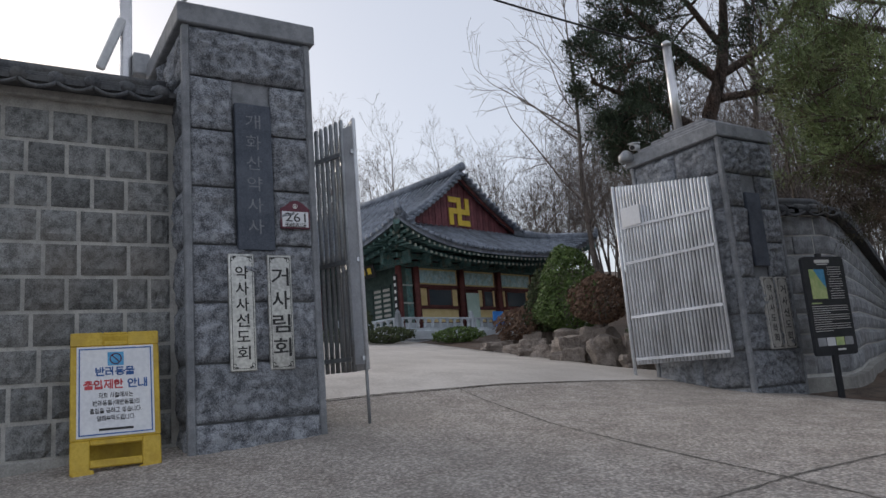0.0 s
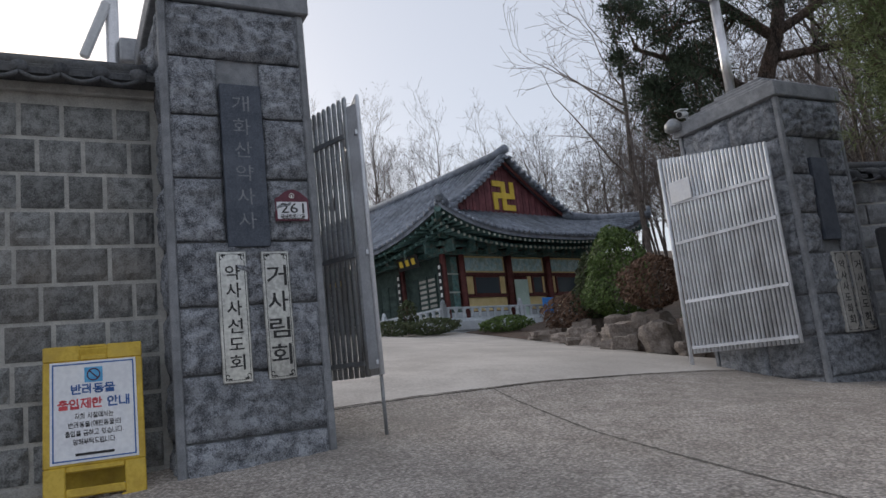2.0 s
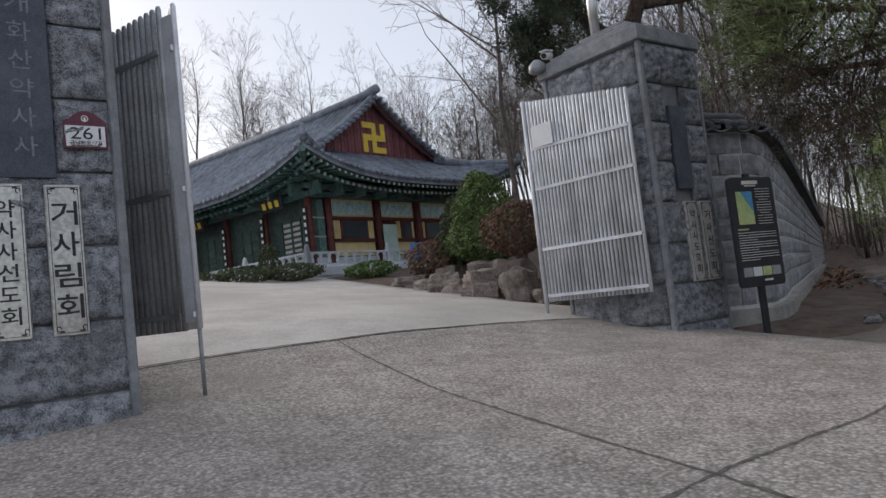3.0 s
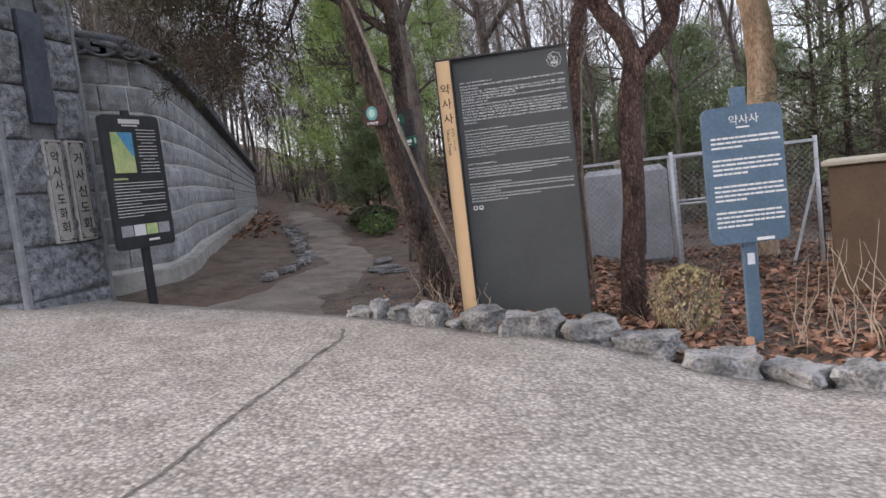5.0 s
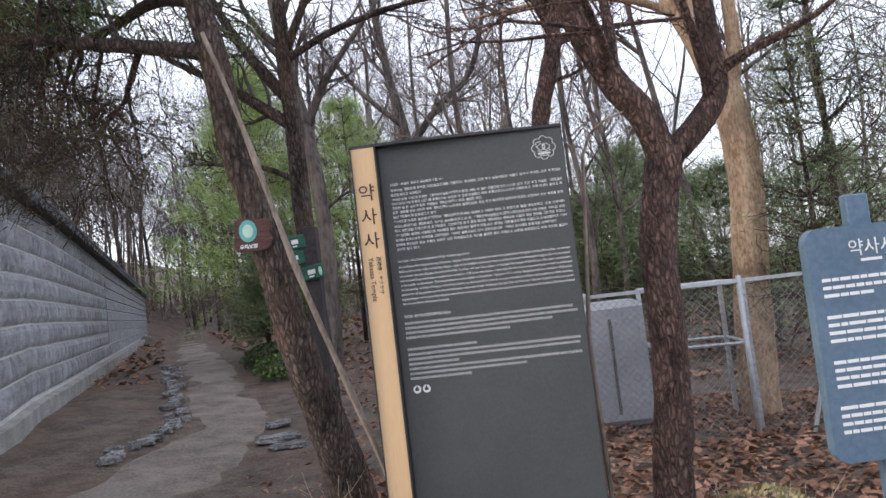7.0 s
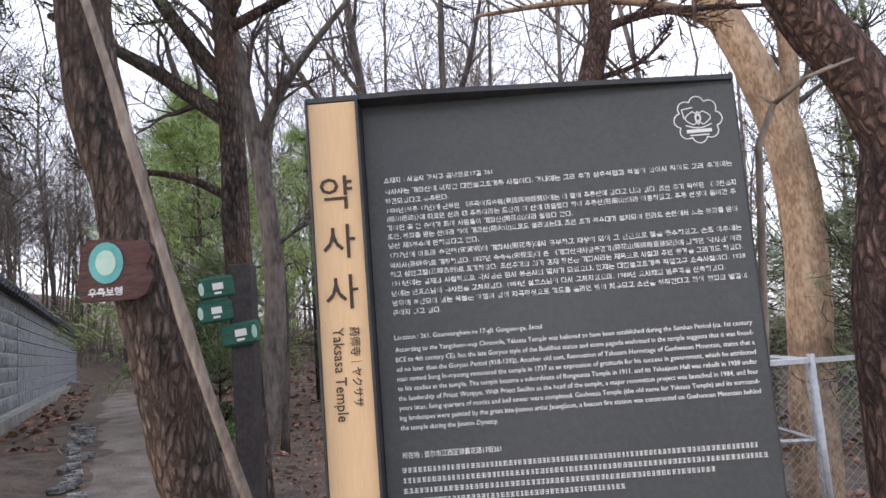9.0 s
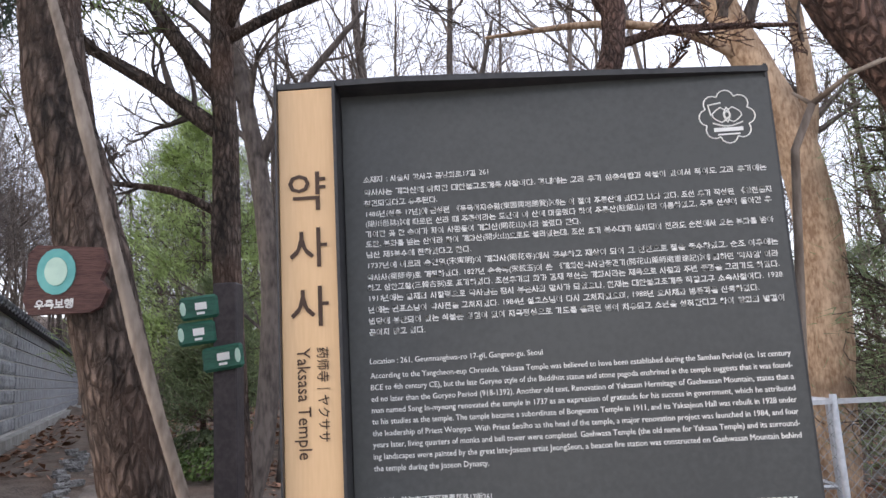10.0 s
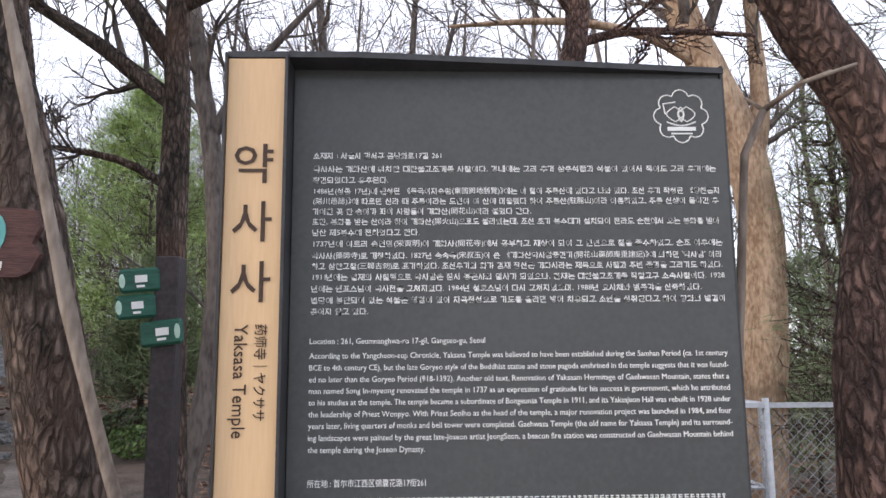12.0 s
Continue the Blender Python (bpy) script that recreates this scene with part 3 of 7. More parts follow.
def strip(name, xs, ylo, yhi, rows, mat, label, category, dz=0.0, crisp=0.012):
    mb = MB()
    vs = []
    for x in xs:
        a, b = ylo(x), yhi(x)
        for j in range(rows + 1):
            y = a + (b - a) * (j / rows)
            z = ground_z(x, y) + dz + noise.noise((x * 0.8, y * 0.8, 1)) * crisp
            vs.append((x, y, z))
    n = rows + 1
    fs = [(i * n + j, (i + 1) * n + j, (i + 1) * n + j + 1, i * n + j + 1) for i in range(len(xs) - 1) for j in range(rows)]
    # a skirt along the wood side gives the slab its thickness
    base = len(vs)
    for i, x in enumerate(xs):
        p = vs[i * n + rows]
        vs.append((p[0], p[1] + 0.02, p[2] - 0.2))
    for i in range(len(xs) - 1):
        fs.append((i * n + rows, (i + 1) * n + rows, base + i + 1, base + i))
    mb.add(vs, fs)
    return single(name, mb, mat, label, category, "structure", smooth=True)


build_ground()
SEAM = -6.0
strip("road", [SEAM + 0.25 * i for i in range(73)], lambda x: -14.0 - max(0, x), edge_y, 70, M["concrete"], "rough grey concrete drive with exposed pebbles", "road")
strip("courtyard_paving", [-24.0 + 0.4 * i for i in range(45)] + [SEAM], lambda x: -14.0, edge_y, 46, M["concrete_yard"], "smooth pale concrete paving inside the gate", "pavement", 0.006)


def ribbon(name, pts, width, mat, label, category, dz=0.004, jag=0.5):
    mb = MB()
    rng = random.Random(len(name) + int(pts[0][0] * 10))
    fine = []
    for (x0, y0), (x1, y1) in zip(pts, pts[1:]):
        k = max(2, int(math.hypot(x1 - x0, y1 - y0) / 0.06))
        fine += [(x0 + (x1 - x0) * i / k, y0 + (y1 - y0) * i / k) for i in range(k)]
    fine.append(pts[-1])
    vs = []
    for i, (x, y) in enumerate(fine):
        a, b = fine[max(0, i - 1)], fine[min(len(fine) - 1, i + 1)]
        d = Vector((b[0] - a[0], b[1] - a[1]))
        d = d.normalized() if d.length else Vector((1, 0))
        w0, w1 = (width * (1 + jag * (rng.random() - 0.5) * 2) / 2 for _ in (0, 1))
        sway = 0.02 * noise.noise((x * 1.5, y * 1.5, 9))
        for s, w in ((1, w0), (-1, w1)):
            px_, py_ = x - d.y * (s * w + sway), y + d.x * (s * w + sway)
            vs.append((px_, py_, ground_z(px_, py_) + noise.noise((px_ * 0.8, py_ * 0.8, 1)) * 0.012 + dz))
    mb.add(vs, [(2 * i, 2 * i + 1, 2 * i + 3, 2 * i + 2) for i in range(len(fine) - 1)])
    return single(name, mb, mat, label, category, "structure")


ribbon("road_joint_1", [(-6.6, -3.6), (-3.69, -4.19), (-1.89, -4.42), (-0.85, -4.55), (0.5, -4.85), (3.0, -5.5)], 0.024, M["joint"], "dirt-filled joint across the concrete", "joint", jag=0.8)
ribbon("road_joint_2", [(-0.95, -7.4), (-0.84, -5.25), (-0.85, -4.55), (-0.76, -3.17), (-0.9, -0.72), (-1.05, -0.3)], 0.024, M["joint"], "dirt-filled joint along the concrete", "joint", jag=0.8)
ribbon("road_joint_3", [(-6.05, -9.0), (-6.03, -4.6), (-6.0, -2.5), (-5.95, -0.75), (-5.95, 0.3)], 0.03, M["joint"], "dark seam where two pours of concrete meet", "joint", dz=0.012, jag=0.7)


def trail():
    ys = [1.0 + 0.25 * i for i in range(150)]
    mb = MB()
    vs = []
    for y in ys:
        c = path_x(y)
        w = 0.66 + 0.2 * noise.noise((y * 0.5, 2, 2)) + 0.3 * ss(3, 0.8, y)
        for j in range(9):
            x = c + (j / 8 - 0.5) * 2 * w
            edge = abs(j - 4) / 4
            vs.append((x, y, ground_z(x, y) - 0.045 + 0.02 * noise.noise((x * 2, y * 2, 5)) - 0.05 * edge ** 4))
    fs = [(i * 9 + j, i * 9 + j + 1, (i + 1) * 9 + j + 1, (i + 1) * 9 + j) for i in range(len(ys) - 1) for j in range(8)]
    mb.add(vs, fs)
    single("footpath", mb, M["path"], "trodden pale earth footpath beside the wall", "path", "structure", smooth=True)


trail()

# ---- stone pieces ----


def rock_face(w, h, d, nx, ny, amp, seed, margin=0.02, bulge=0.02):
    """A block whose rough front faces +x; y across, z up, centred, its back at x = -d."""
    vs, fs = [], []
    for j in range(ny + 1):
        for i in range(nx + 1):
            y, z = (i / nx - 0.5) * w, (j / ny - 0.5) * h
            e = min(w / 2 - abs(y), h / 2 - abs(z))
            k = ss(0, margin * 2.2, e)
            p = (y * 5, z * 5, seed * 7.3)
            f = noise.noise(p) * 0.5 + noise.noise((y * 13, z * 19, seed)) * 0.3 + abs(noise.noise((y * 4, z * 9, seed + 4))) * 0.9 - abs(noise.noise((y * 7, z * 15, seed + 14))) * 0.6
            x = k * (bulge + amp * f)
            edge = 0.006 * noise.noise((y * 20, z * 20, seed + 9)) if k == 0 else 0
            vs.append((x, y + edge, z + edge))
    n = nx + 1
    fs = [(j * n + i, j * n + i + 1, (j + 1) * n + i + 1, (j + 1) * n + i) for j in range(ny) for i in range(nx)]
    ring = [i for i in range(nx + 1)] + [j * n + nx for j in range(1, ny + 1)] + [ny * n + i for i in range(nx - 1, -1, -1)] + [j * n for j in range(ny - 1, 0, -1)]
    b = len(vs)
    vs += [(-d, vs[i][1], vs[i][2]) for i in ring]
    r = len(ring)
    fs += [(ring[i], b + i, b + (i + 1) % r, ring[(i + 1) % r]) for i in range(r)]
    fs.append(tuple(b + i for i in range(r))[::-1])
    return MB().add(vs, fs)


def place(x, y, z, yaw):
    """Pose of a block whose front looks along yaw degrees from +x."""
    return Matrix.Translation((x, y, z)) @ Matrix.Rotation(radians(yaw), 4, "Z")


def gate_pillar(name, label, y0, y1, courses, top, zcap, side_yaw, slab):
    """Square pillar of rock-faced granite, faces at x = -4.55 and the side named."""
    xf, xb = -4.55, -6.35
    zb = min(courses) - 0.3
    t = thing(name, label, "gate pillar", (-5.45, (y0 + y1) / 2, 0))
    off = Matrix.Translation((5.45, -(y0 + y1) / 2, 0))
    core = MB().box((-5.45, (y0 + y1) / 2, (zb + top) / 2), (1.72, y1 - y0 - 0.08, top - zb))
    part("core", core, M["granite_cut"], t, m=off)
    zs = [zb] + courses[1:] + [top]
    seed = 3 if side_yaw > 0 else 40
    gw = 0.07
    for k, (a, b) in enumerate(zip(zs, zs[1:])):
        h = b - a - 0.02
        zc = (a + b) / 2
        runs = [(y0 + gw, y1 - gw)]
        if slab and slab[2] - 0.1 < zc < slab[3] + 0.1:
            runs = [(y0 + gw, slab[0] - 0.01), (slab[1] + 0.01, y1 - gw)]
        for p, (ya, yb) in enumerate(runs):
            big = k == len(zs) - 2
            me = rock_face(yb - ya, h, 0.03, max(10, int((yb - ya) / 0.028)), 20, 0.1 if big else 0.06, seed + k * 3 + p, 0.03 if big else 0.026, 0.05 if big else 0.03).mesh("face_stone", M["granite"], True)
            part("face_stone", me, None, t, m=off @ place(xf - 0.005, (ya + yb) / 2, zc, 0))
        # both return faces
        for yaw, ys in ((90, y1), (-90, y0)):
            for q, (xa, xc) in enumerate(((xf - gw, -5.42), (-5.44, xb + 0.03))):
                me = rock_face(abs(xc - xa), h, 0.03, 12, 8, 0.08 if big else 0.055, seed + 20 + k * 3 + q + (9 if yaw > 0 else 0), 0.025, 0.03).mesh("return_stone", M["granite"], True)
                part("return_stone", me, None, t, m=off @ place((xa + xc) / 2, ys - (0.035 if yaw > 0 else -0.035), zc, yaw))
    for ys, s in ((y0, 1), (y1, -1)):
        for xs_, sx in ((xf, -1), (xb, 1)):
            mb = MB()
            mb.box((xs_ + sx * 0.03, ys + s * 0.033, (zb + top) / 2), (0.072, 0.072, top - zb), bev=0.012)
            mb.tube([(xs_ + sx * 0.004 , ys + s * 0.02, zb), (xs_ + sx * 0.004, ys + s * 0.02, top)], 0.014, 6)
            mb.tube([(xs_ + sx * 0.004 , ys + s * 0.05, zb), (xs_ + sx * 0.004, ys + s * 0.05, top)], 0.014, 6)
            part("corner_moulding", mb, M["granite_cut"], t, m=off)
    cap = MB()
    yc, wy = (y0 + y1) / 2, y1 - y0
    cap.box((-5.45, yc, (top + zcap) / 2), (1.9, wy + 0.1, zcap - top), bev=0.012)
    part("cap_slab", cap, M["granite_cut"], t, m=off)
    for i in range(3):
        mb = MB().box((-5.45, yc, zcap + 0.05 + 0.1 * i), (1.55 - 0.35 * i, wy - 0.22 - 0.28 * i, 0.1), bev=0.012)
        part("cap_step", mb, M["granite_cut"], t, m=off)
    if slab:
        mb = MB().box((xf + 0.012, (slab[0] + slab[1]) / 2, (slab[2] + slab[3]) / 2), (0.06, slab[1] - slab[0], slab[3] - slab[2]), bev=0.006)
        s = part("name_slab", mb, M["slate"], t, "dark slate name slab with worn carved letters", m=off)
        return t, off, s
    return t, off, None


PL, PLo, PLs = gate_pillar("gate_pillar", "rough-faced grey granite gate pillar with plaques and a stepped cap", -7.5, -6.2, [0.24, 0.55, 1.08, 1.637, 2.184, 2.742, 3.308, 3.844], 4.36, 4.57, 1, (-7.02, -6.66, 2.13, 3.6))
PR, PRo, PRs = gate_pillar("gate_pillar", "shaded grey granite gate pillar beside the trail wall", 0.4, 1.7, [-0.02, 0.3, 0.84, 1.38, 1.93, 2.48, 3.02, 3.55], 4.12, 4.33, -1, (0.83, 1.17, 2.1, 3.25))
for i, ch in enumerate("개화산약사사"):
    lettering(ch, 0.16, M["ink_grey"], PLs, Matrix.Translation((-4.55 + 0.0435, -6.92, 3.36 - i * 0.212)) @ Matrix.Rotation(radians(90), 4, "Z"), 0.15, "carved_letter")

# ---- left wall ----


def wall_left():
    w = thing("wall_left", "old squared-stone wall with pale mortar and a tiled coping", "wall", (-5.2, -10, 0), kind="structure")
    off = Matrix.Translation((5.2, 10, 0))
    mb = MB().box((-5.2, -11.1, 1.72), (0.37, 7.25, 3.76))
    part("mortar_core", mb, M["mortar"], w, m=off)
    mb = MB().box((-5.12, -11.1, 0.12), (0.3, 7.25, 0.5), bev=0.01)
    part("footing", mb, M["footing"], w, m=off)
    rng = random.Random(5)
    shapes = [rock_face(1, 1, 0.05, 7, 5, 0.018, 60 + i, 0.03, 0.024).mesh("block", M["block"]) for i in range(8)]
    z, k = 0.375, 0
    hs = 0.313
    while z < 3.5:
        y = -7.53
        first = True
        while y > -11.0:
            wd = rng.uniform(0.28, 0.42) if not first or k % 2 else 0.2
            first = False
            h = min(hs, 3.6 - z)
            part("block", shapes[rng.randrange(8)], None, w, m=off @ place(-5.008, y - wd / 2, z + h / 2, 0) @ Matrix.Diagonal((1, wd - 0.035, h - 0.035, 1)))
            y -= wd
        z += hs
        k += 1
    for s in range(1):
        mb = MB().box((-5.2, -11.1, 3.63), (0.5, 7.25, 0.08), bev=0.01)
        part("coping_bed", mb, M["mortar"], w, m=off)
    coping(w, off, [(-5.2, -7.5 - 0.3 * i, 3.67) for i in range(20)], 20)


def coping(w, off, pts, n, over=0.45, drop=0.12, rows=True):
    """Clay tile coping along a line of points, open towards +x."""
    pts = [Vector(p) for p in pts]
    ridge = MB()
    ridge.tube([p + Vector((0, 0, 0.27)) for p in pts], 0.075, 8)
    part("ridge_tile", ridge, M["giwa"], w, m=off, smooth=True)
    for lev, (r, z, wd) in enumerate(((0, 0.2, 0.26), (0, 0.16, 0.34))):
        mb = MB()
        for a, b in zip(pts, pts[1:]):
            d = b - a
            c = (a + b) / 2 + Vector((0, 0, z))
            q = Matrix.Translation(c) @ d.to_track_quat("Y", "Z").to_matrix().to_4x4()
            mb.box(None, (wd, d.length + 0.01, 0.03), m=q, bev=0.006)
        part("ridge_course", mb, M["giwa"], w, m=off)
    bed = MB()
    for a, b in zip(pts, pts[1:]):
        d = (b - a)
        side = Vector((d.y, -d.x, 0)).normalized()
        side = side if side.x > 0 else -side
        vs = []
        for p in (a, b):
            for s in (-1, 1):
                vs += [tuple(p + Vector((0, 0, 0.16))), tuple(p + side * s * over + Vector((0, 0, 0.16 - drop))), tuple(p + side * s * over + Vector((0, 0, 0.11 - drop))), tuple(p + Vector((0, 0, 0.0)))]
        for s in (0, 4):
            bed.add(vs, [(s, s + 1, 9 + s - 0, 8 + s), (s + 1, s + 2, 10 + s, 9 + s), (s + 2, s + 3, 11 + s, 10 + s)])
    part("under_tile_bed", bed, M["giwa"], w, m=off)
    i = 0
    for a, b in zip(pts, pts[1:]):
        d = b - a
        side = Vector((d.y, -d.x, 0)).normalized()
        side = side if side.x > 0 else -side
        steps = max(1, round(d.length / 0.3))
        for s in range(steps):
            p = a + d * ((s + 0.5) / steps)
            mb = MB().tube([p + Vector((0, 0, 0.17)), p + side * over * 0.55 + Vector((0, 0, 0.19 - drop * 0.55)), p + side * (over + 0.02) + Vector((0, 0, 0.14 - drop))], [0.06, 0.062, 0.068], 8)
            part("cover_tile", mb, M["giwa"], w, m=off, smooth=True)
            # hanging curve of the trough tile between two cover tiles
            mb = MB()
            dn = d.normalized()
            arc = [p + dn * (0.3 * (q / 6)) * (d.length / steps / 0.3) + side * (over + 0.01) + Vector((0, 0, 0.11 - drop - 0.055 * math.sin(math.pi * q / 6))) for q in range(7)]
            mb.tube(arc, 0.022, 5)
            part("trough_tile", mb, M["giwa"], w, m=off, smooth=True)


wall_left()

# ---- trail wall ----
TW = [(-5.0, 1.62), (-4.72, 2.2), (-4.56, 2.9)] + [(tw_line(y), y) for y in (3.8, 4.8, 6.5, 9.0, 12.0, 15.0, 18.0, 21.5, 25.0)]


def tw_at(s):
    """Point, direction and distance along the trail wall."""
    run = 0
    for a, b in zip(TW, TW[1:]):
        d = math.hypot(b[0] - a[0], b[1] - a[1])
        if s <= run + d or b == TW[-1]:
            k = (s - run) / d
            return a[0] + (b[0] - a[0]) * k, a[1] + (b[1] - a[1]) * k, math.degrees(math.atan2(b[1] - a[1], b[0] - a[0]))
        run += d


TWL = sum(math.dist(a, b) for a, b in zip(TW, TW[1:]))


def tw_top(s):
    return 3.0 - 0.031 * max(0.0, tw_at(s)[1] - 7)


def tw_foot(s):
    x, y, _ = tw_at(s)
    return ground_z(x + 0.3, y) + 0.26


def wall_trail():
    w = thing("wall_trail", "curving grey stone wall with white joints and a tiled coping", "wall", (-4.8, 1.7, 0), kind="structure")
    off = Matrix.Translation((4.8, -1.7, 0))
    n = 60
    vs, fs = [], []
    for i in range(n + 1):
        s = TWL * i / n
        x, y, yaw = tw_at(s)
        nx, ny = math.sin(radians(yaw)), -math.cos(radians(yaw))
        zb, zt = ground_z(x, y) - 0.3, tw_top(s)
        for o in (0.0, -0.4):
            vs += [(x + nx * o, y + ny * o, zb), (x + nx * o, y + ny * o, zt)]
    for i in range(n):
        a, b = i * 4, i * 4 + 4
        fs += [(a, b, b + 1, a + 1), (a + 1, b + 1, b + 3, a + 3), (a + 3, b + 3, b + 2, a + 2)]
    fs.append((n * 4, n * 4 + 2, n * 4 + 3, n * 4 + 1))
    part("mortar_core", MB().add(vs, fs), M["mortar_pale"], w, m=off)
    vs, fs = [], []
    for i in range(n + 1):
        s = TWL * i / n
        x, y, yaw = tw_at(s)
        nx, ny = math.sin(radians(yaw)), -math.cos(radians(yaw))
        zf = tw_foot(s) - 0.06
        for o, z in ((0.02, zf - 0.7), (0.13, zf - 0.7), (0.13, zf), (-0.02, zf + 0.02)):
            vs.append((x + nx * o, y + ny * o, z))
    for i in range(n):
        a, b = i * 4, i * 4 + 4
        fs += [(a + 1, b + 1, b + 2, a + 2), (a + 2, b + 2, b + 3, a + 3)]
    fs.append((n * 4, n * 4 + 3, n * 4 + 2, n * 4 + 1))
    part("footing", MB().add(vs, fs), M["footing"], w, m=off)
    rng = random.Random(11)
    shapes = [rock_face(1, 1, 0.05, 6, 4, 0.02, 160 + i, 0.03, 0.026).mesh("block", M["block2"]) for i in range(8)]
    far = MB()
    rows = 8
    for k in range(rows):
        s = 0.02
        while s < TWL - 0.1:
            wd = min(rng.uniform(0.27, 0.44), TWL - s)
            c = s + wd / 2
            x, y, yaw = tw_at(c)
            lo, hi = tw_foot(c), tw_top(c) - 0.02
            # courses fan out: the bed joints follow foot and coping
            za, zb = lo + (hi - lo) * k / rows, lo + (hi - lo) * (k + 1) / rows
            lo2, hi2 = tw_foot(c + 0.1), tw_top(c + 0.1) - 0.02
            sl = ((lo2 + (hi2 - lo2) * (k + 0.5) / rows) - (za + zb) / 2) / 0.1
            nx, ny = math.sin(radians(yaw)), -math.cos(radians(yaw))
            m = place(x + 0.009 * nx, y + 0.009 * ny, (za + zb) / 2, yaw - 90)
            m = m @ Matrix.Rotation(math.atan(sl), 4, "X")
            m = off @ m @ Matrix.Diagonal((1, wd - 0.03, (zb - za) - 0.03, 1))
            if s < 12:
                part("block", shapes[rng.randrange(8)], None, w, m=m)
            else:
                far.box(None, (0.06, 1, 1), m=m, bev=0.03)
            s += wd
    part("far_blocks", far, M["block2"], w)
    coping(w, off, [(tw_at(TWL * i / 36)[0] - 0.18, tw_at(TWL * i / 36)[1], tw_top(TWL * i / 36)) for i in range(37)], 36, over=0.36, drop=0.1)


wall_trail()

# ---- gate leaves ----


def gate_leaf(name, label, a, b, zb, zta, ztb, count, mat, rails, foot):
    """A leaf of upright tubes between two plan points; the tops rise from a to b."""
    t = thing(name, label, "gate", (a[0], a[1], 0))
    off = Matrix.Translation((-a[0], -a[1], 0))
    va, vb = Vector((*a, 0)), Vector((*b, 0))
    d = (vb - va)
    bar = None
    for i in range(count):
        k = i / (count - 1)
        p = va + d * k
        zt = zta + (ztb - zta) * k
        mb = MB().tube([(p.x, p.y, zb), (p.x, p.y, zt - 0.02), (p.x, p.y, zt)], [0.025, 0.025, 0.016], 7)
        part("bar", mb, mat, t, m=off, smooth=True)
    nrm = Vector((-d.y, d.x, 0)).normalized()
    for z0, z1 in rails:
        q = Matrix.Translation((va + vb) / 2 + Vector((0, 0, (z0 + z1) / 2)) + nrm * 0.03) @ (d.normalized() + Vector((0, 0, (z1 - z0) / d.length))).to_track_quat("X", "Z").to_matrix().to_4x4()
        part("rail", MB().box(None, (d.length, 0.03, 0.045), m=q), mat, t, m=off)
    if foot is not None:
        p = va + d * foot
        z = ground_z(p.x, p.y)
        part("drop_bolt", MB().tube([(p.x, p.y, z - 0.02), (p.x, p.y, zb + 0.3)], 0.018, 7), M["gate_dark"], t, "dark steel drop bolt", m=off, smooth=True)
    return t, off


GR, GRo = gate_leaf("gate_leaf", "open galvanised steel gate leaf of upright tubes", (-4.7, 0.2), (-6.45, 0.11), 0.77, 3.5, 3.8, 27, M["gate"], [(0.86, 0.86), (1.55, 1.55), (2.45, 2.45), (3.0, 3.06)], None)
part("tall_post", MB().tube([(-6.53, 0.1, 0.56), (-6.53, 0.1, 3.82)], 0.03, 8), M["gate"], GR, m=GRo, smooth=True)
part("notice_board", MB().box((-6.18, 0.07, 3.22), (0.42, 0.02, 0.33), bev=0.006), M["white_paper"], GR, "blank white notice board wired to the bars", m=GRo)
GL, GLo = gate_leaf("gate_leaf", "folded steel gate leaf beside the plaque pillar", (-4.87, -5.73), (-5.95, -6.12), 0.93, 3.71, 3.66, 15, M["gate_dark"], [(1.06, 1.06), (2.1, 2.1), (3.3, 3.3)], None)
GM, GMo = gate_leaf("gate_leaf", "folded outer steel gate leaf standing on a drop bolt", (-4.7, -5.66), (-5.6, -5.5), 0.94, 3.68, 3.66, 15, M["gate"], [(1.06, 1.06), (2.1, 2.1), (3.3, 3.3)], 0.05)
part("hinge_plate", MB().box((-4.79, -5.69, 2.3), (0.15, 0.02, 2.6), rz=0.4), M["gate"], GM, m=GMo)

# ---- temple hall ----


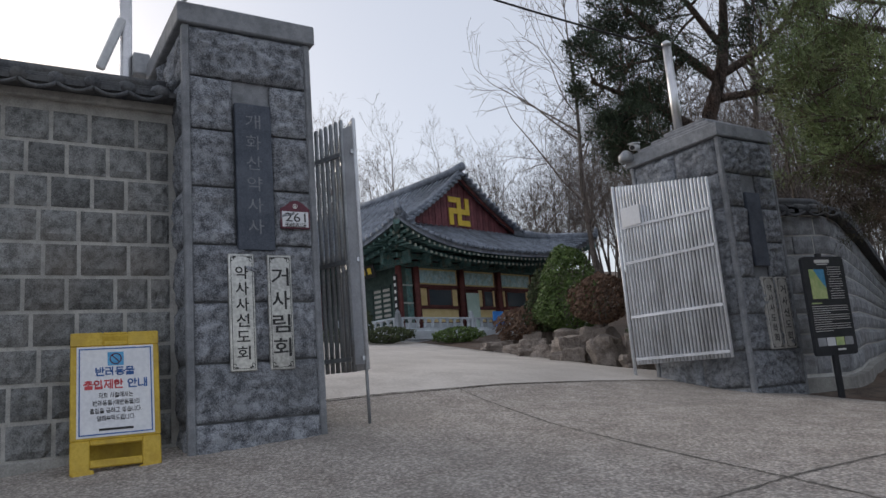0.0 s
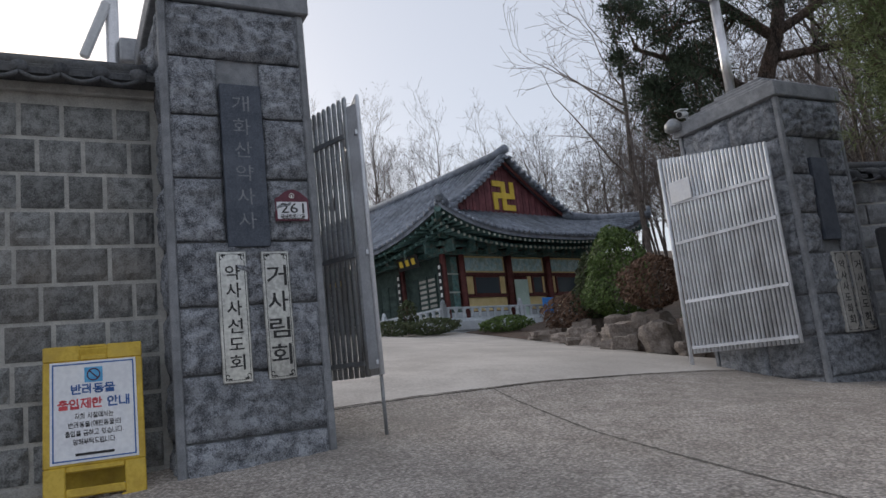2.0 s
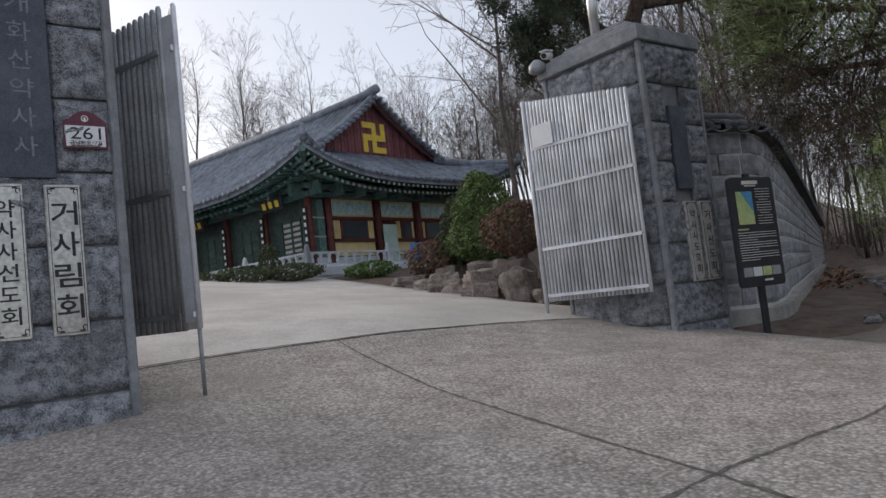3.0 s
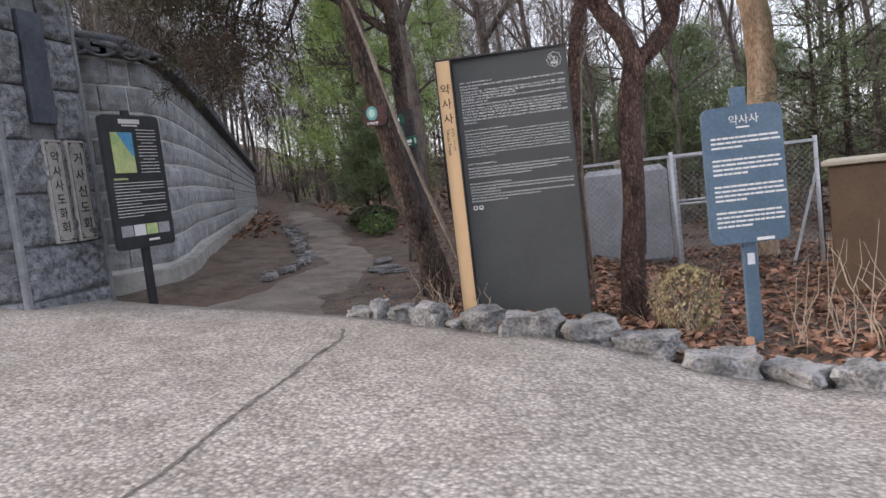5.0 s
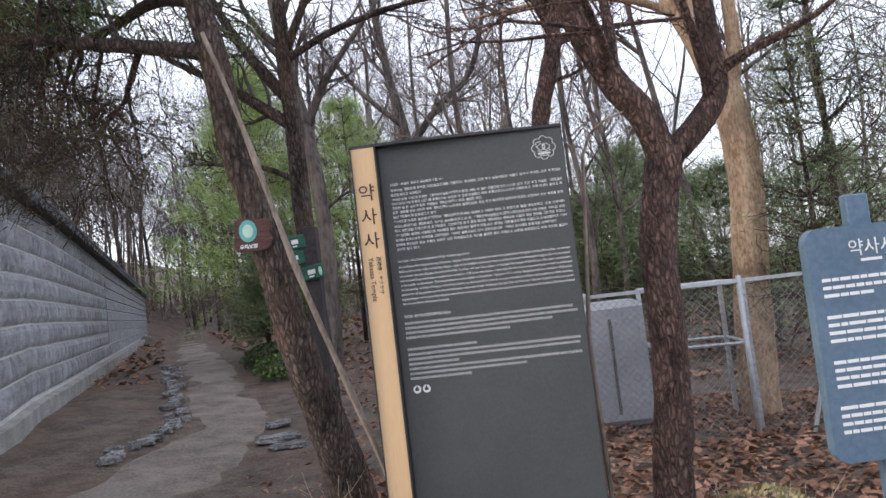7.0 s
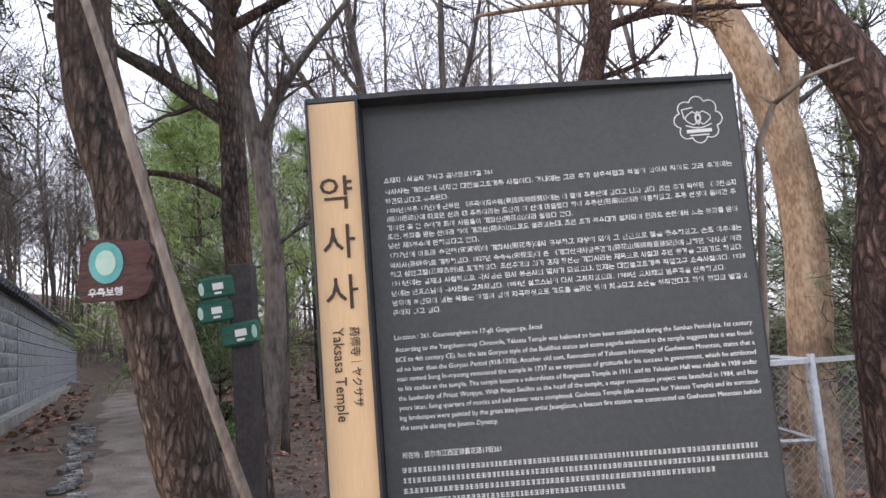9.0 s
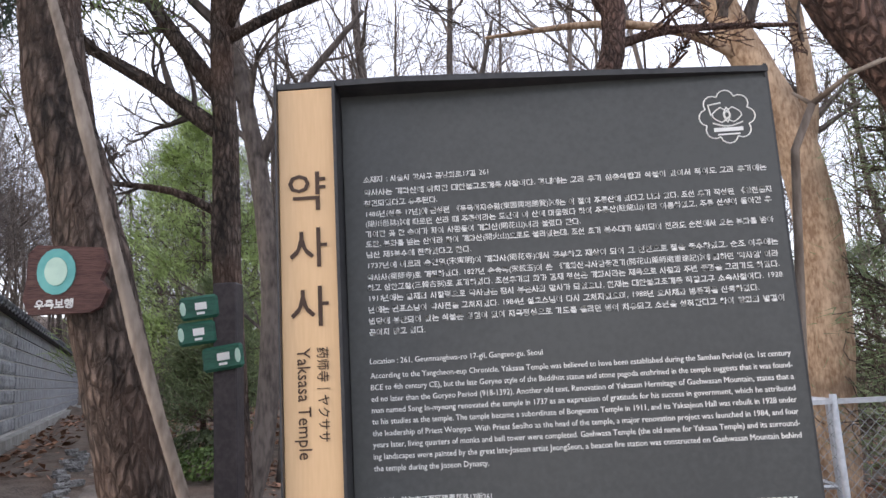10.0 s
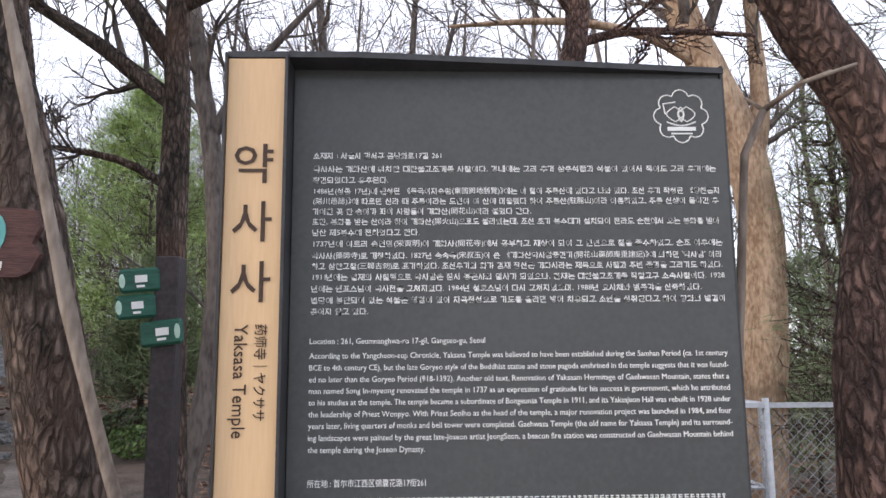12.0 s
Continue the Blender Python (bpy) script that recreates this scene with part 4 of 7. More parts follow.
def hall():
    h = thing("temple_hall", "painted wooden temple hall with curved tile roof and gold emblem", "temple", (-22.12, 4.34, -0.1), math.atan2(0.9777, -0.21))
    GY, RZ, RA = 0.45, 9.6, 4.0
    TER = 2.72
    mb = MB().box((4.6, 6.0, TER - 0.35), (12.6, 15.4, 0.7), bev=0.02)
    part("terrace", mb, M["pale_stone"], h, "pale granite terrace")
    for k in range(14):
        part("terrace_slab", MB().box((-1.4 + 0.9 * k, -1.73, TER - 0.2), (0.87, 0.05, 0.3), bev=0.01), M["pale_stone"], h)
    # balustrade: posts, rail, turned balusters, on two sides
    def bal(p, q, n):
        pv, qv = Vector(p), Vector(q)
        d = qv - pv
        ang = math.atan2(d.y, d.x)
        part("balustrade_rail", MB().box((pv + qv) / 2 + Vector((0, 0, 0.43)), (d.length, 0.12, 0.07), rz=ang, bev=0.015), M["pale_stone"], h)
        part("balustrade_foot", MB().box((pv + qv) / 2 + Vector((0, 0, 0.04)), (d.length, 0.14, 0.07), rz=ang, bev=0.01), M["pale_stone"], h)
        for i in range(n):
            c = pv + d * ((i + 0.5) / n)
            part("baluster", MB().lathe(c, [(0.055, 0.06), (0.075, 0.16), (0.05, 0.28), (0.062, 0.33), (0.09, 0.4)], 7), M["pale_stone"], h, smooth=True)
        k = max(1, round(d.length / 3.6))
        for i in range(k + 1):
            c = pv + d * (i / k)
            mb = MB().box(c + Vector((0, 0, 0.28)), (0.16, 0.16, 0.58), rz=ang, bev=0.012)
            mb.lathe(c + Vector((0, 0, 0.55)), [(0.05, 0), (0.085, 0.05), (0.07, 0.12), (0.0, 0.2)], 8)
            part("balustrade_post", mb, M["pale_stone"], h)
    bal((-1.5, -1.55, TER), (9.6, -1.55, TER), 30)
    bal((-1.5, -1.55, TER), (-1.5, 12.5, TER), 38)
    # columns
    ca = [0.0, 0.92, 3.44, 5.74, 8.2]
    for a in ca:
        part("column", MB().tube([(a, 0, TER), (a, 0, 4.3), (a, 0, 5.75)], [0.135, 0.13, 0.12], 10), M["dan_red"], h, "dark red wooden column", smooth=True)
    for b in (2.6, 5.2, 7.8, 10.4, 13.0):
        part("column", MB().tube([(0, b, TER), (0, b, 5.75)], [0.135, 0.12], 10), M["dan_red"], h, smooth=True)
        part("verse_board", MB().box((-0.19, b, 4.05), (0.03, 0.2, 1.9), bev=0.005), M["ink"], h, "black board with white brush letters")
    part("verse_board", MB().box((-0.19, 0, 4.05), (0.03, 0.2, 1.9), bev=0.005), M["ink"], h)
    for b in (0, 2.6, 5.2, 7.8):
        for k in range(7):
            part("verse_letter", MB().box((-0.212, b, 4.86 - k * 0.26), (0.012, 0.11, 0.14 - 0.02 * (k % 2)), rz=0, bev=0.003), M["white_ink"], h)
    # gable side wall
    part("wall_backing", MB().box((4.55, 0.3, 4.3), (8.6, 0.2, 3.2)), M["dan_red"], h)
    def panel(name, a0, a1, z0, z1, mat, o=0.17, label="", th=0.05):
        return part(name, MB().box(((a0 + a1) / 2, o, (z0 + z1) / 2), (a1 - a0, th, z1 - z0), bev=0.004), mat, h, label)
    for a0, a1 in ((1.1, 3.28), (3.62, 5.58), (5.92, 8.04)):
        panel("mural", a0 + 0.06, a1 - 0.06, 4.76, 5.28, M["dan_teal"], 0.16, "blue-green landscape mural")
        for z in (4.72, 5.31):
            panel("mural_frame", a0, a1, z - 0.035, z + 0.035, M["yellow_wall"], 0.15)
        for a in (a0 + 0.03, a1 - 0.03):
            panel("mural_frame", a - 0.03, a + 0.03, 4.755, 5.275, M["yellow_wall"], 0.15)
        panel("beam", a0 - 0.1, a1 + 0.1, 4.56, 4.68, M["dan_red"], 0.1, th=0.12)
    panel("plaster_panel", 1.12, 1.55, 3.86, 4.55, M["yellow_wall"])
    panel("plaster_panel", 2.9, 3.26, 3.86, 4.55, M["yellow_wall"])
    panel("plaster_panel", 1.12, 3.26, 3.2, 3.72, M["yellow_wall"])
    panel("plaster_panel", 4.55, 4.78, 3.86, 4.55, M["yellow_wall"])
    panel("plaster_panel", 5.34, 5.56, 3.86, 4.55, M["yellow_wall"])
    panel("plaster_panel", 4.55, 5.56, 3.2, 3.72, M["yellow_wall"])
    panel("plaster_panel", 5.95, 6.25, 3.86, 4.55, M["yellow_wall"])
    panel("plaster_panel", 7.6, 8.0, 3.86, 4.55, M["yellow_wall"])
    panel("plaster_panel", 5.95, 8.0, 3.2, 3.72, M["yellow_wall"])
    panel("plinth_panel", 0.2, 8.1, TER, 3.16, M["pale_stone"], 0.12, th=0.14)
    for a0, a1 in ((1.62, 2.84), (4.84, 5.3), (6.32, 7.54)):
        w = panel("window", a0 - 0.07, a1 + 0.07, 3.8, 4.56, M["dan_red"], 0.13, "red-framed window with dark glass", th=0.1)
        part("pane", MB().box(((a0 + a1) / 2, 0.075, 4.18), (a1 - a0, 0.012, 0.62)), M["glass"], w)
    panel("beam", 1.05, 3.3, 3.72, 3.8, M["dan_red"], 0.1, th=0.12)
    panel("beam", 4.5, 8.1, 3.72, 3.8, M["dan_red"], 0.1, th=0.12)
    dr = panel("side_door", 3.4, 4.12, TER + 0.02, 4.35, M["pale_green"], -0.25, "pale green door standing open")
    part("handle", MB().box((3.5, -0.29, 3.5), (0.03, 0.04, 0.12)), M["steel"], dr)
    panel("doorway", 4.15, 4.5, TER + 0.02, 4.5, M["dan_red"], 0.12)
    panel("painted_panel", 0.15, 0.78, 2.8, 5.3, M["dan_green"], 0.14, "dancheong-painted green panel")
    for z in (3.3, 3.9, 4.6):
        panel("panel_bar", 0.15, 0.78, z, z + 0.06, M["rafter_end"], 0.1)
    # front side
    part("front_backing", MB().box((0.35, 6.6, 4.2), (0.2, 13.0, 3.0)), M["dark_wood"], h, "dark lattice doors")
    for b0 in (0.0, 2.6, 5.2, 7.8, 10.4):
        for k in range(4):
            c = b0 + 0.25 + 0.56 * k + 0.2
            mt = M["curtain"] if (b0 == 0 and k in (1, 2)) else M["dark_wood"]
            dl = part("door_leaf", MB().box((0.22, c, 3.75), (0.05, 0.5, 1.95), bev=0.01), M["dark_wood"], h)
            for s in range(9):
                part("slat", MB().box((0.185, c, 2.95 + 0.2 * s), (0.02, 0.4, 0.1)), mt, dl)
    # bracket beams
    for k, (z, o) in enumerate(((5.45, 0.0), (5.72, -0.12), (5.98, -0.3))):
        part("bracket_beam", MB().box((4.55, o, z), (9.4 - 2 * o, 0.3, 0.2), bev=0.02), M["dan_green"], h, "green and red painted beam")
        part("bracket_beam", MB().box((o, 6.6, z), (0.3, 13.6 - 2 * o, 0.2), bev=0.02), M["dan_green"], h)
    for k in range(9):
        a = 0.05 + 1.08 * k
        part("bracket", MB().box((a, -0.35, 5.62), (0.16, 0.75, 0.5), bev=0.04), M["dan_green"], h)
    for k in range(11):
        part("bracket", MB().box((-0.35, 0.1 + 1.25 * k, 5.62), (0.75, 0.16, 0.5), bev=0.04), M["dan_green"], h)
    # name boards under the eave
    for b in (1.3, 6.5):
        nb = part("name_board", MB().box((-0.6, b, 5.28), (0.08, 1.3, 0.5), bev=0.02, m=Matrix.Translation((-0.62, b, 5.25)) @ Matrix.Rotation(radians(-14), 4, "Y")), M["ink"], h, "black name board with pale letters")
        for k in range(3):
            part("board_letter", MB().box((-0.68, b - 0.38 + 0.38 * k, 5.25), (0.02, 0.2, 0.24), m=Matrix.Translation((-0.675, b - 0.38 + 0.38 * k, 5.25)) @ Matrix.Rotation(radians(-14), 4, "Y")), M["gold"], nb)
    # roof
    E0, LIFT = 5.8, 0.95
    A0, A1, B0, B1 = -1.6, 10.0, -2.05, 14.5

    def eave_gable(a):
        k = (RA - a) / (RA - A0) if a < RA else (a - RA) / (A1 - RA)
        return E0 + LIFT * k ** 3

    def eave_front(b):
        k = max(0.0, (3.2 - b) / (3.2 - B0))
        return E0 + LIFT * k ** 2

    def front(b, t):
        """t from the eave (0) to the ridge (1)."""
        a = A0 + (RA - A0) * t
        z0 = eave_front(b)
        return Vector((a, b, z0 + (RZ - z0) * (0.62 * t + 0.38 * t * t)))

    def b_start(t):
        """The front slope begins at the hip below the gable foot and at the gable above it."""
        return B0 + (GY - 0.3 - B0) * min(1.0, t / 0.42)

    rows, cols = 14, 26
    for side in (0, 1):
        mb = MB()
        vs = []
        for i in range(rows + 1):
            t = i / rows
            for j in range(cols + 1):
                b = b_start(t) + (B1 - b_start(t)) * j / cols
                p = front(b, t)
                if side:
                    p = Vector((RA + (RA - p.x) * 1.15, p.y, p.z))
                vs.append(tuple(p))
        n = cols + 1
        mb.add(vs, [(i * n + j, i * n + j + 1, (i + 1) * n + j + 1, (i + 1) * n + j) for i in range(rows) for j in range(cols)])
        lo = len(mb.v)
        mb.add([(v[0], v[1], v[2] - 0.16) for v in vs[:n]], [])
        mb.add([], [])
        mb.f += [(j, j + 1, lo + j + 1, lo + j) for j in range(cols)]
        mb.m += [0] * cols
        part("roof_slope", mb, M["giwa_hall"], h, "blue-grey clay tile roof slope", smooth=True)
    def skirt(a, t):
        """Lower roof under the gable; t from the eave to the gable foot."""
        zt = 7.2
        z0 = eave_gable(a)
        am = a if t == 0 else a + (max(1.1, min(7.7, a)) - a) * t
        return Vector((am, B0 + (GY - B0) * t, z0 + (zt - z0) * (0.8 * t + 0.2 * t * t)))
    mb = MB()
    vs = []
    for i in range(7):
        for j in range(31):
            a = A0 + (A1 - A0) * j / 30
            vs.append(tuple(skirt(a, i / 6)))
    mb.add(vs, [(i * 31 + j, i * 31 + j + 1, (i + 1) * 31 + j + 1, (i + 1) * 31 + j) for i in range(6) for j in range(30)])
    lo = len(mb.v)
    mb.v += [(v[0], v[1], v[2] - 0.16) for v in vs[:31]]
    mb.f += [(j, j + 1, lo + j + 1, lo + j) for j in range(30)]
    mb.m += [0] * 30
    part("skirt_roof", mb, M["giwa_hall"], h, smooth=True)
    # tile rows with round ends
    for k in range(40):
        a = A0 + 0.14 + (A1 - A0 - 0.28) * k / 39
        pts = [skirt(a, t / 5) + Vector((0, 0, 0.05)) for t in range(6)]
        part("roof_tile", MB().tube([pts[0] + Vector((0, -0.05, 0))] + pts, [0.085] + [0.075] * 6, 6), M["giwa_hall"], h, smooth=True)
    for k in range(50):
        b = B0 + 0.14 + (B1 - B0 - 0.3) * k / 49
        t0 = 0.0
        pts = []
        tm = 1.0 if b > GY - 0.3 else 0.42 * (b - B0) / (GY - 0.3 - B0)
        for i in range(9):
            pts.append(front(b, tm * i / 8) + Vector((0, 0, 0.05)))
        part("roof_tile", MB().tube([pts[0] + Vector((-0.05, 0, 0))] + pts, [0.085] + [0.075] * 9, 6), M["giwa_hall"], h, smooth=True)
    # rafters in two tiers
    for k in range(44):
        a = A0 + 0.25 + (A1 - A0 - 0.5) * k / 43
        z = eave_gable(a)
        for tier, (b1, dz, r) in enumerate(((B0 + 0.12, 0.22, 0.055), (B0 + 0.6, 0.36, 0.065))):
            p, q = Vector((a, b1, z - dz)), Vector((a * 0.9 + 0.1 * RA, 0.2, 6.25 - 0.1 * tier))
            r_ = part("rafter", MB().tube([p, q], r, 6), M["rafter"], h)
            part("rafter_end", MB().tube([p + Vector((0, -0.012, 0)), p + Vector((0, 0.02, 0))], r * 1.02, 6), M["rafter_end"], r_)
    for k in range(48):
        b = B0 + 0.25 + (B1 - B0 - 0.5) * k / 47
        z = eave_front(b)
        for tier, (a1, dz, r) in enumerate(((A0 + 0.12, 0.22, 0.055), (A0 + 0.6, 0.36, 0.065))):
            part("rafter", MB().tube([(a1, b, z - dz), (0.2, max(b, -0.2), 6.25 - 0.1 * tier)], r, 6), M["rafter"], h)
    part("soffit", MB().add([tuple(Vector((a, B0 + 0.03, eave_gable(a) - 0.165))) for a in [A0 + (A1 - A0) * j / 20 for j in range(21)]] + [(max(0.2, min(8.6, A0 + (A1 - A0) * j / 20)), 0.25, 6.34) for j in range(21)], [(j, j + 1, 22 + j, 21 + j) for j in range(20)]), M["dan_green"], h)
    part("soffit", MB().add([(A0 + 0.03, b, eave_front(b) - 0.165) for b in [B0 + (B1 - B0) * j / 20 for j in range(21)]] + [(0.25, max(0.2, B0 + (B1 - B0) * j / 20), 6.34) for j in range(21)], [(j, j + 1, 22 + j, 21 + j) for j in range(20)]), M["dan_green"], h)
    # hip, gable and main ridges
    tip = Vector((A0, B0, eave_gable(A0)))
    hip = [tip + Vector((-0.06, -0.06, 0.2)), tip * 0.5 + skirt(1.0, 1.0) * 0.5 + Vector((0.2, 0.1, 0.02)), Vector((1.05, GY - 0.2, 7.3))]
    for s in (0, 1):
        pts = [Vector((RA + (RA - p.x) * 1.15, p.y, p.z)) if s else p for p in hip]
        part("hip_ridge", MB().tube(pts, [0.17, 0.19, 0.2], 7), M["giwa_hall"], h, smooth=True)
        part("corner_ornament", MB().box(pts[0] + Vector((0, 0, 0.18)), (0.18, 0.18, 0.42), bev=0.05), M["giwa_hall"], h)
        part("corner_beam", MB().tube([(pts[0].x, pts[0].y + 0.1, pts[0].z - 0.42), (0.1 if not s else 8.7, 0.1, 5.95)], 0.13, 6), M["dan_green"], h)
        vp = [front(GY - 0.3, t) + Vector((0, -0.02, 0.1)) for t in (0.42, 0.55, 0.7, 0.85, 1.0)]
        vp = [Vector((RA + (RA - p.x) * 1.15, p.y, p.z)) if s else p for p in vp]
        part("gable_ridge", MB().tube(vp, 0.12, 7), M["giwa_hall"], h, smooth=True)
        for k in range(14):
            i = k / 13
            p = front(GY - 0.3, 0.44 + 0.54 * i)
            p = Vector((RA + (RA - p.x) * 1.15, p.y, p.z)) if s else p
            part("verge_tile", MB().tube([p + Vector((0, -0.34, 0.0)), p + Vector((0, 0.1, 0.04))], 0.085, 6), M["giwa_hall"], h)
        bg = [front(GY - 0.3, t) for t in (0.4, 0.6, 0.8, 1.0)]
        bg = [Vector((RA + (RA - p.x) * 1.15, GY - 0.28, p.z)) if s else Vector((p.x, GY - 0.28, p.z)) for p in bg]
        part("bargeboard", MB().add([tuple(p - Vector((0, 0, 0.08))) for p in bg] + [tuple(p - Vector((0, 0, 0.24))) for p in bg] + [tuple(p - Vector((0, -0.05, 0.24))) for p in bg], [(0, 1, 5, 4), (1, 2, 6, 5), (2, 3, 7, 6), (4, 5, 9, 8), (5, 6, 10, 9), (6, 7, 11, 10)]), M["dan_red"], h)
    part("main_ridge", MB().tube([(RA, -0.1, RZ + 0.32), (RA, 0.6, RZ + 0.2), (RA, 5, RZ + 0.12), (RA, B1, RZ + 0.15)], [0.2, 0.2, 0.2, 0.2], 8), M["giwa_hall"], h, smooth=True)
    # gable boards
    k = 40
    for i in range(k):
        a = 0.8 + (8.1 - 0.8) * (i + 0.5) / k
        t = 1 - (RA - a if a < RA else (a - RA) / 1.15) / (RA - A0)
        zt = front(GY, t).z - 0.14
        if zt > 7.25:
            part("gable_board", MB().box((a, GY + (0.012 if i % 2 else 0), (7.1 + zt) / 2), (0.16, 0.05, zt - 7.1)), M["gable_red"], h)
    part("gable_backing", MB().add([(0.9, GY + 0.05, 7.0), (8.0, GY + 0.05, 7.0), (RA, GY + 0.05, RZ - 0.12)], [(0, 1, 2)]), M["gable_red"], h)
    g = GY - 0.05
    s, cz, cx = 0.27, 8.0, RA + 0.05
    em = MB()
    def bar(a0, a1, z0, z1):
        em.box((cx + (a0 + a1) / 2 * s, g, cz + (z0 + z1) / 2 * s), (abs(a1 - a0) * s, 0.05, abs(z1 - z0) * s))
    bar(-0.45, 0.45, -2.3, 2.3)
    bar(-2.3, -0.46, -0.45, 0.45)
    bar(0.46, 2.3, -0.45, 0.45)
    bar(-2.3, -0.46, 1.4, 2.3)
    bar(0.46, 2.3, -2.3, -1.4)
    bar(1.4, 2.3, 0.46, 2.3)
    bar(-2.3, -1.4, -2.3, -0.46)
    part("gable_emblem", em, M["gold"], h, "gold temple emblem on the gable")
    return h


hall()
single("blue_notice_board", MB().box((0, 0, 0.3), (0.62, 0.05, 0.55), bev=0.02).box((-0.2, 0, 0.02), (0.05, 0.2, 0.06)).box((0.2, 0, 0.02), (0.05, 0.2, 0.06)), M["blue_board"], "bright blue notice board by the balustrade", "notice board", m=Matrix.Translation((-21.0, 8.05, 2.72)) @ Matrix.Rotation(radians(102), 4, "Z"))

# ---- plaques on the pillars ----


def faced(x, y, z):
    """Pose for things whose local front -y looks along +x."""
    return Matrix.Translation((x, y, z)) @ Matrix.Rotation(radians(90), 4, "Z")


def plaque(name, label, letters, x, y, z0, z1, w, mat, ink, size, tilt=0.0):
    t = thing(name, label, "plaque", (x, y, z0), radians(90))
    h = z1 - z0
    t.matrix_basis = t.matrix_basis @ Matrix.Rotation(tilt, 4, "Y")
    part("plate", MB().box((0, 0.02, h / 2), (w, 0.05, h), bev=0.008), mat, t)
    fr = MB()
    for s in (-1, 1):
        fr.box((s * (w / 2 - 0.022), -0.0065, h / 2), (0.004, 0.004, h - 0.05))
        fr.box((0, -0.0065, h / 2 + s * (h / 2 - 0.025)), (w - 0.04, 0.004, 0.004))
        for q in (-1, 1):
            fr.tube([(s * (w / 2 - 0.035) + 0.014 * math.cos(k), -0.006, h / 2 + q * (h / 2 - 0.055) + 0.018 * math.sin(k)) for k in [i * 0.7 for i in range(8)]], 0.004, 4)
            fr.box((s * (w / 2 - 0.055), -0.0065, h / 2 + q * (h / 2 - 0.035)), (0.03, 0.004, 0.012))
    part("etched_border", fr, ink, t)
    n = len(letters)
    step = (h - 0.2) / n
    for i, ch in enumerate(letters):
        lettering(ch, size, ink, t, Matrix.Translation((-size * 0.46, -0.0065, h - 0.12 - step * (i + 0.5) - size * 0.28)), size * 0.92, bold=size * 0.012)
    return t


plaque("pillar_plaque", "dented shiny metal plaque with black brush letters", "약사사신도회", -4.5, -7.005, 0.99, 2.09, 0.245, M["plate"], M["ink"], 0.135)
plaque("pillar_plaque", "shiny metal plaque with large black brush letters", "거사림회", -4.5, -6.635, 0.985, 2.085, 0.24, M["plate"], M["ink"], 0.19)
plaque("pillar_plaque", "weathered grey metal plaque in the shade", "약사사도화회", -4.5, 1.02, 0.84, 1.93, 0.27, M["plate_worn"], M["ink"], 0.13)
plaque("pillar_plaque", "weathered grey metal plaque beside its twin", "거사신도회", -4.5, 1.36, 0.84, 1.93, 0.27, M["plate_worn"], M["ink"], 0.14)


def house_number():
    t = thing("house_number_plate", "maroon and white house number plate on the pillar", "number plate", (-4.5, -6.452, 2.355), radians(90))
    out = [(-0.15, 0), (0.15, 0), (0.15, 0.2)] + [(0.15 - 0.03 - 0.045 * i + 0.0, 0.2 + 0.085 * math.sin(math.pi * (i + 0.6) / 6.2)) for i in range(6)] + [(-0.15, 0.2)]
    part("plate", MB().prism(out, Matrix.Translation((0, -0.004, 0)), 0.025), M["maroon"], t)
    part("number_field", MB().box((0, -0.006, 0.092), (0.27, 0.004, 0.155)), M["white_paper"], t)
    lettering("261", 0.13, M["ink"], t, Matrix.Translation((-0.105, -0.0095, 0.068)), 0.21)
    print_line("금낭화로17길", 0.034, M["ink"], t, Matrix.Translation((-0.11, -0.0095, 0.03)), 0.22, "lettering", 0.12)
    part("small_print", MB().box((0, -0.0095, 0.019), (0.2, 0.002, 0.006)), M["ink"], t)
    part("emblem", MB().tube([(0.022 * math.cos(i * 0.52), -0.008, 0.225 + 0.022 * math.sin(i * 0.52)) for i in range(13)], 0.003, 4).box((0, -0.008, 0.22), (0.012, 0.004, 0.026)), M["white_ink"], t)


house_number()


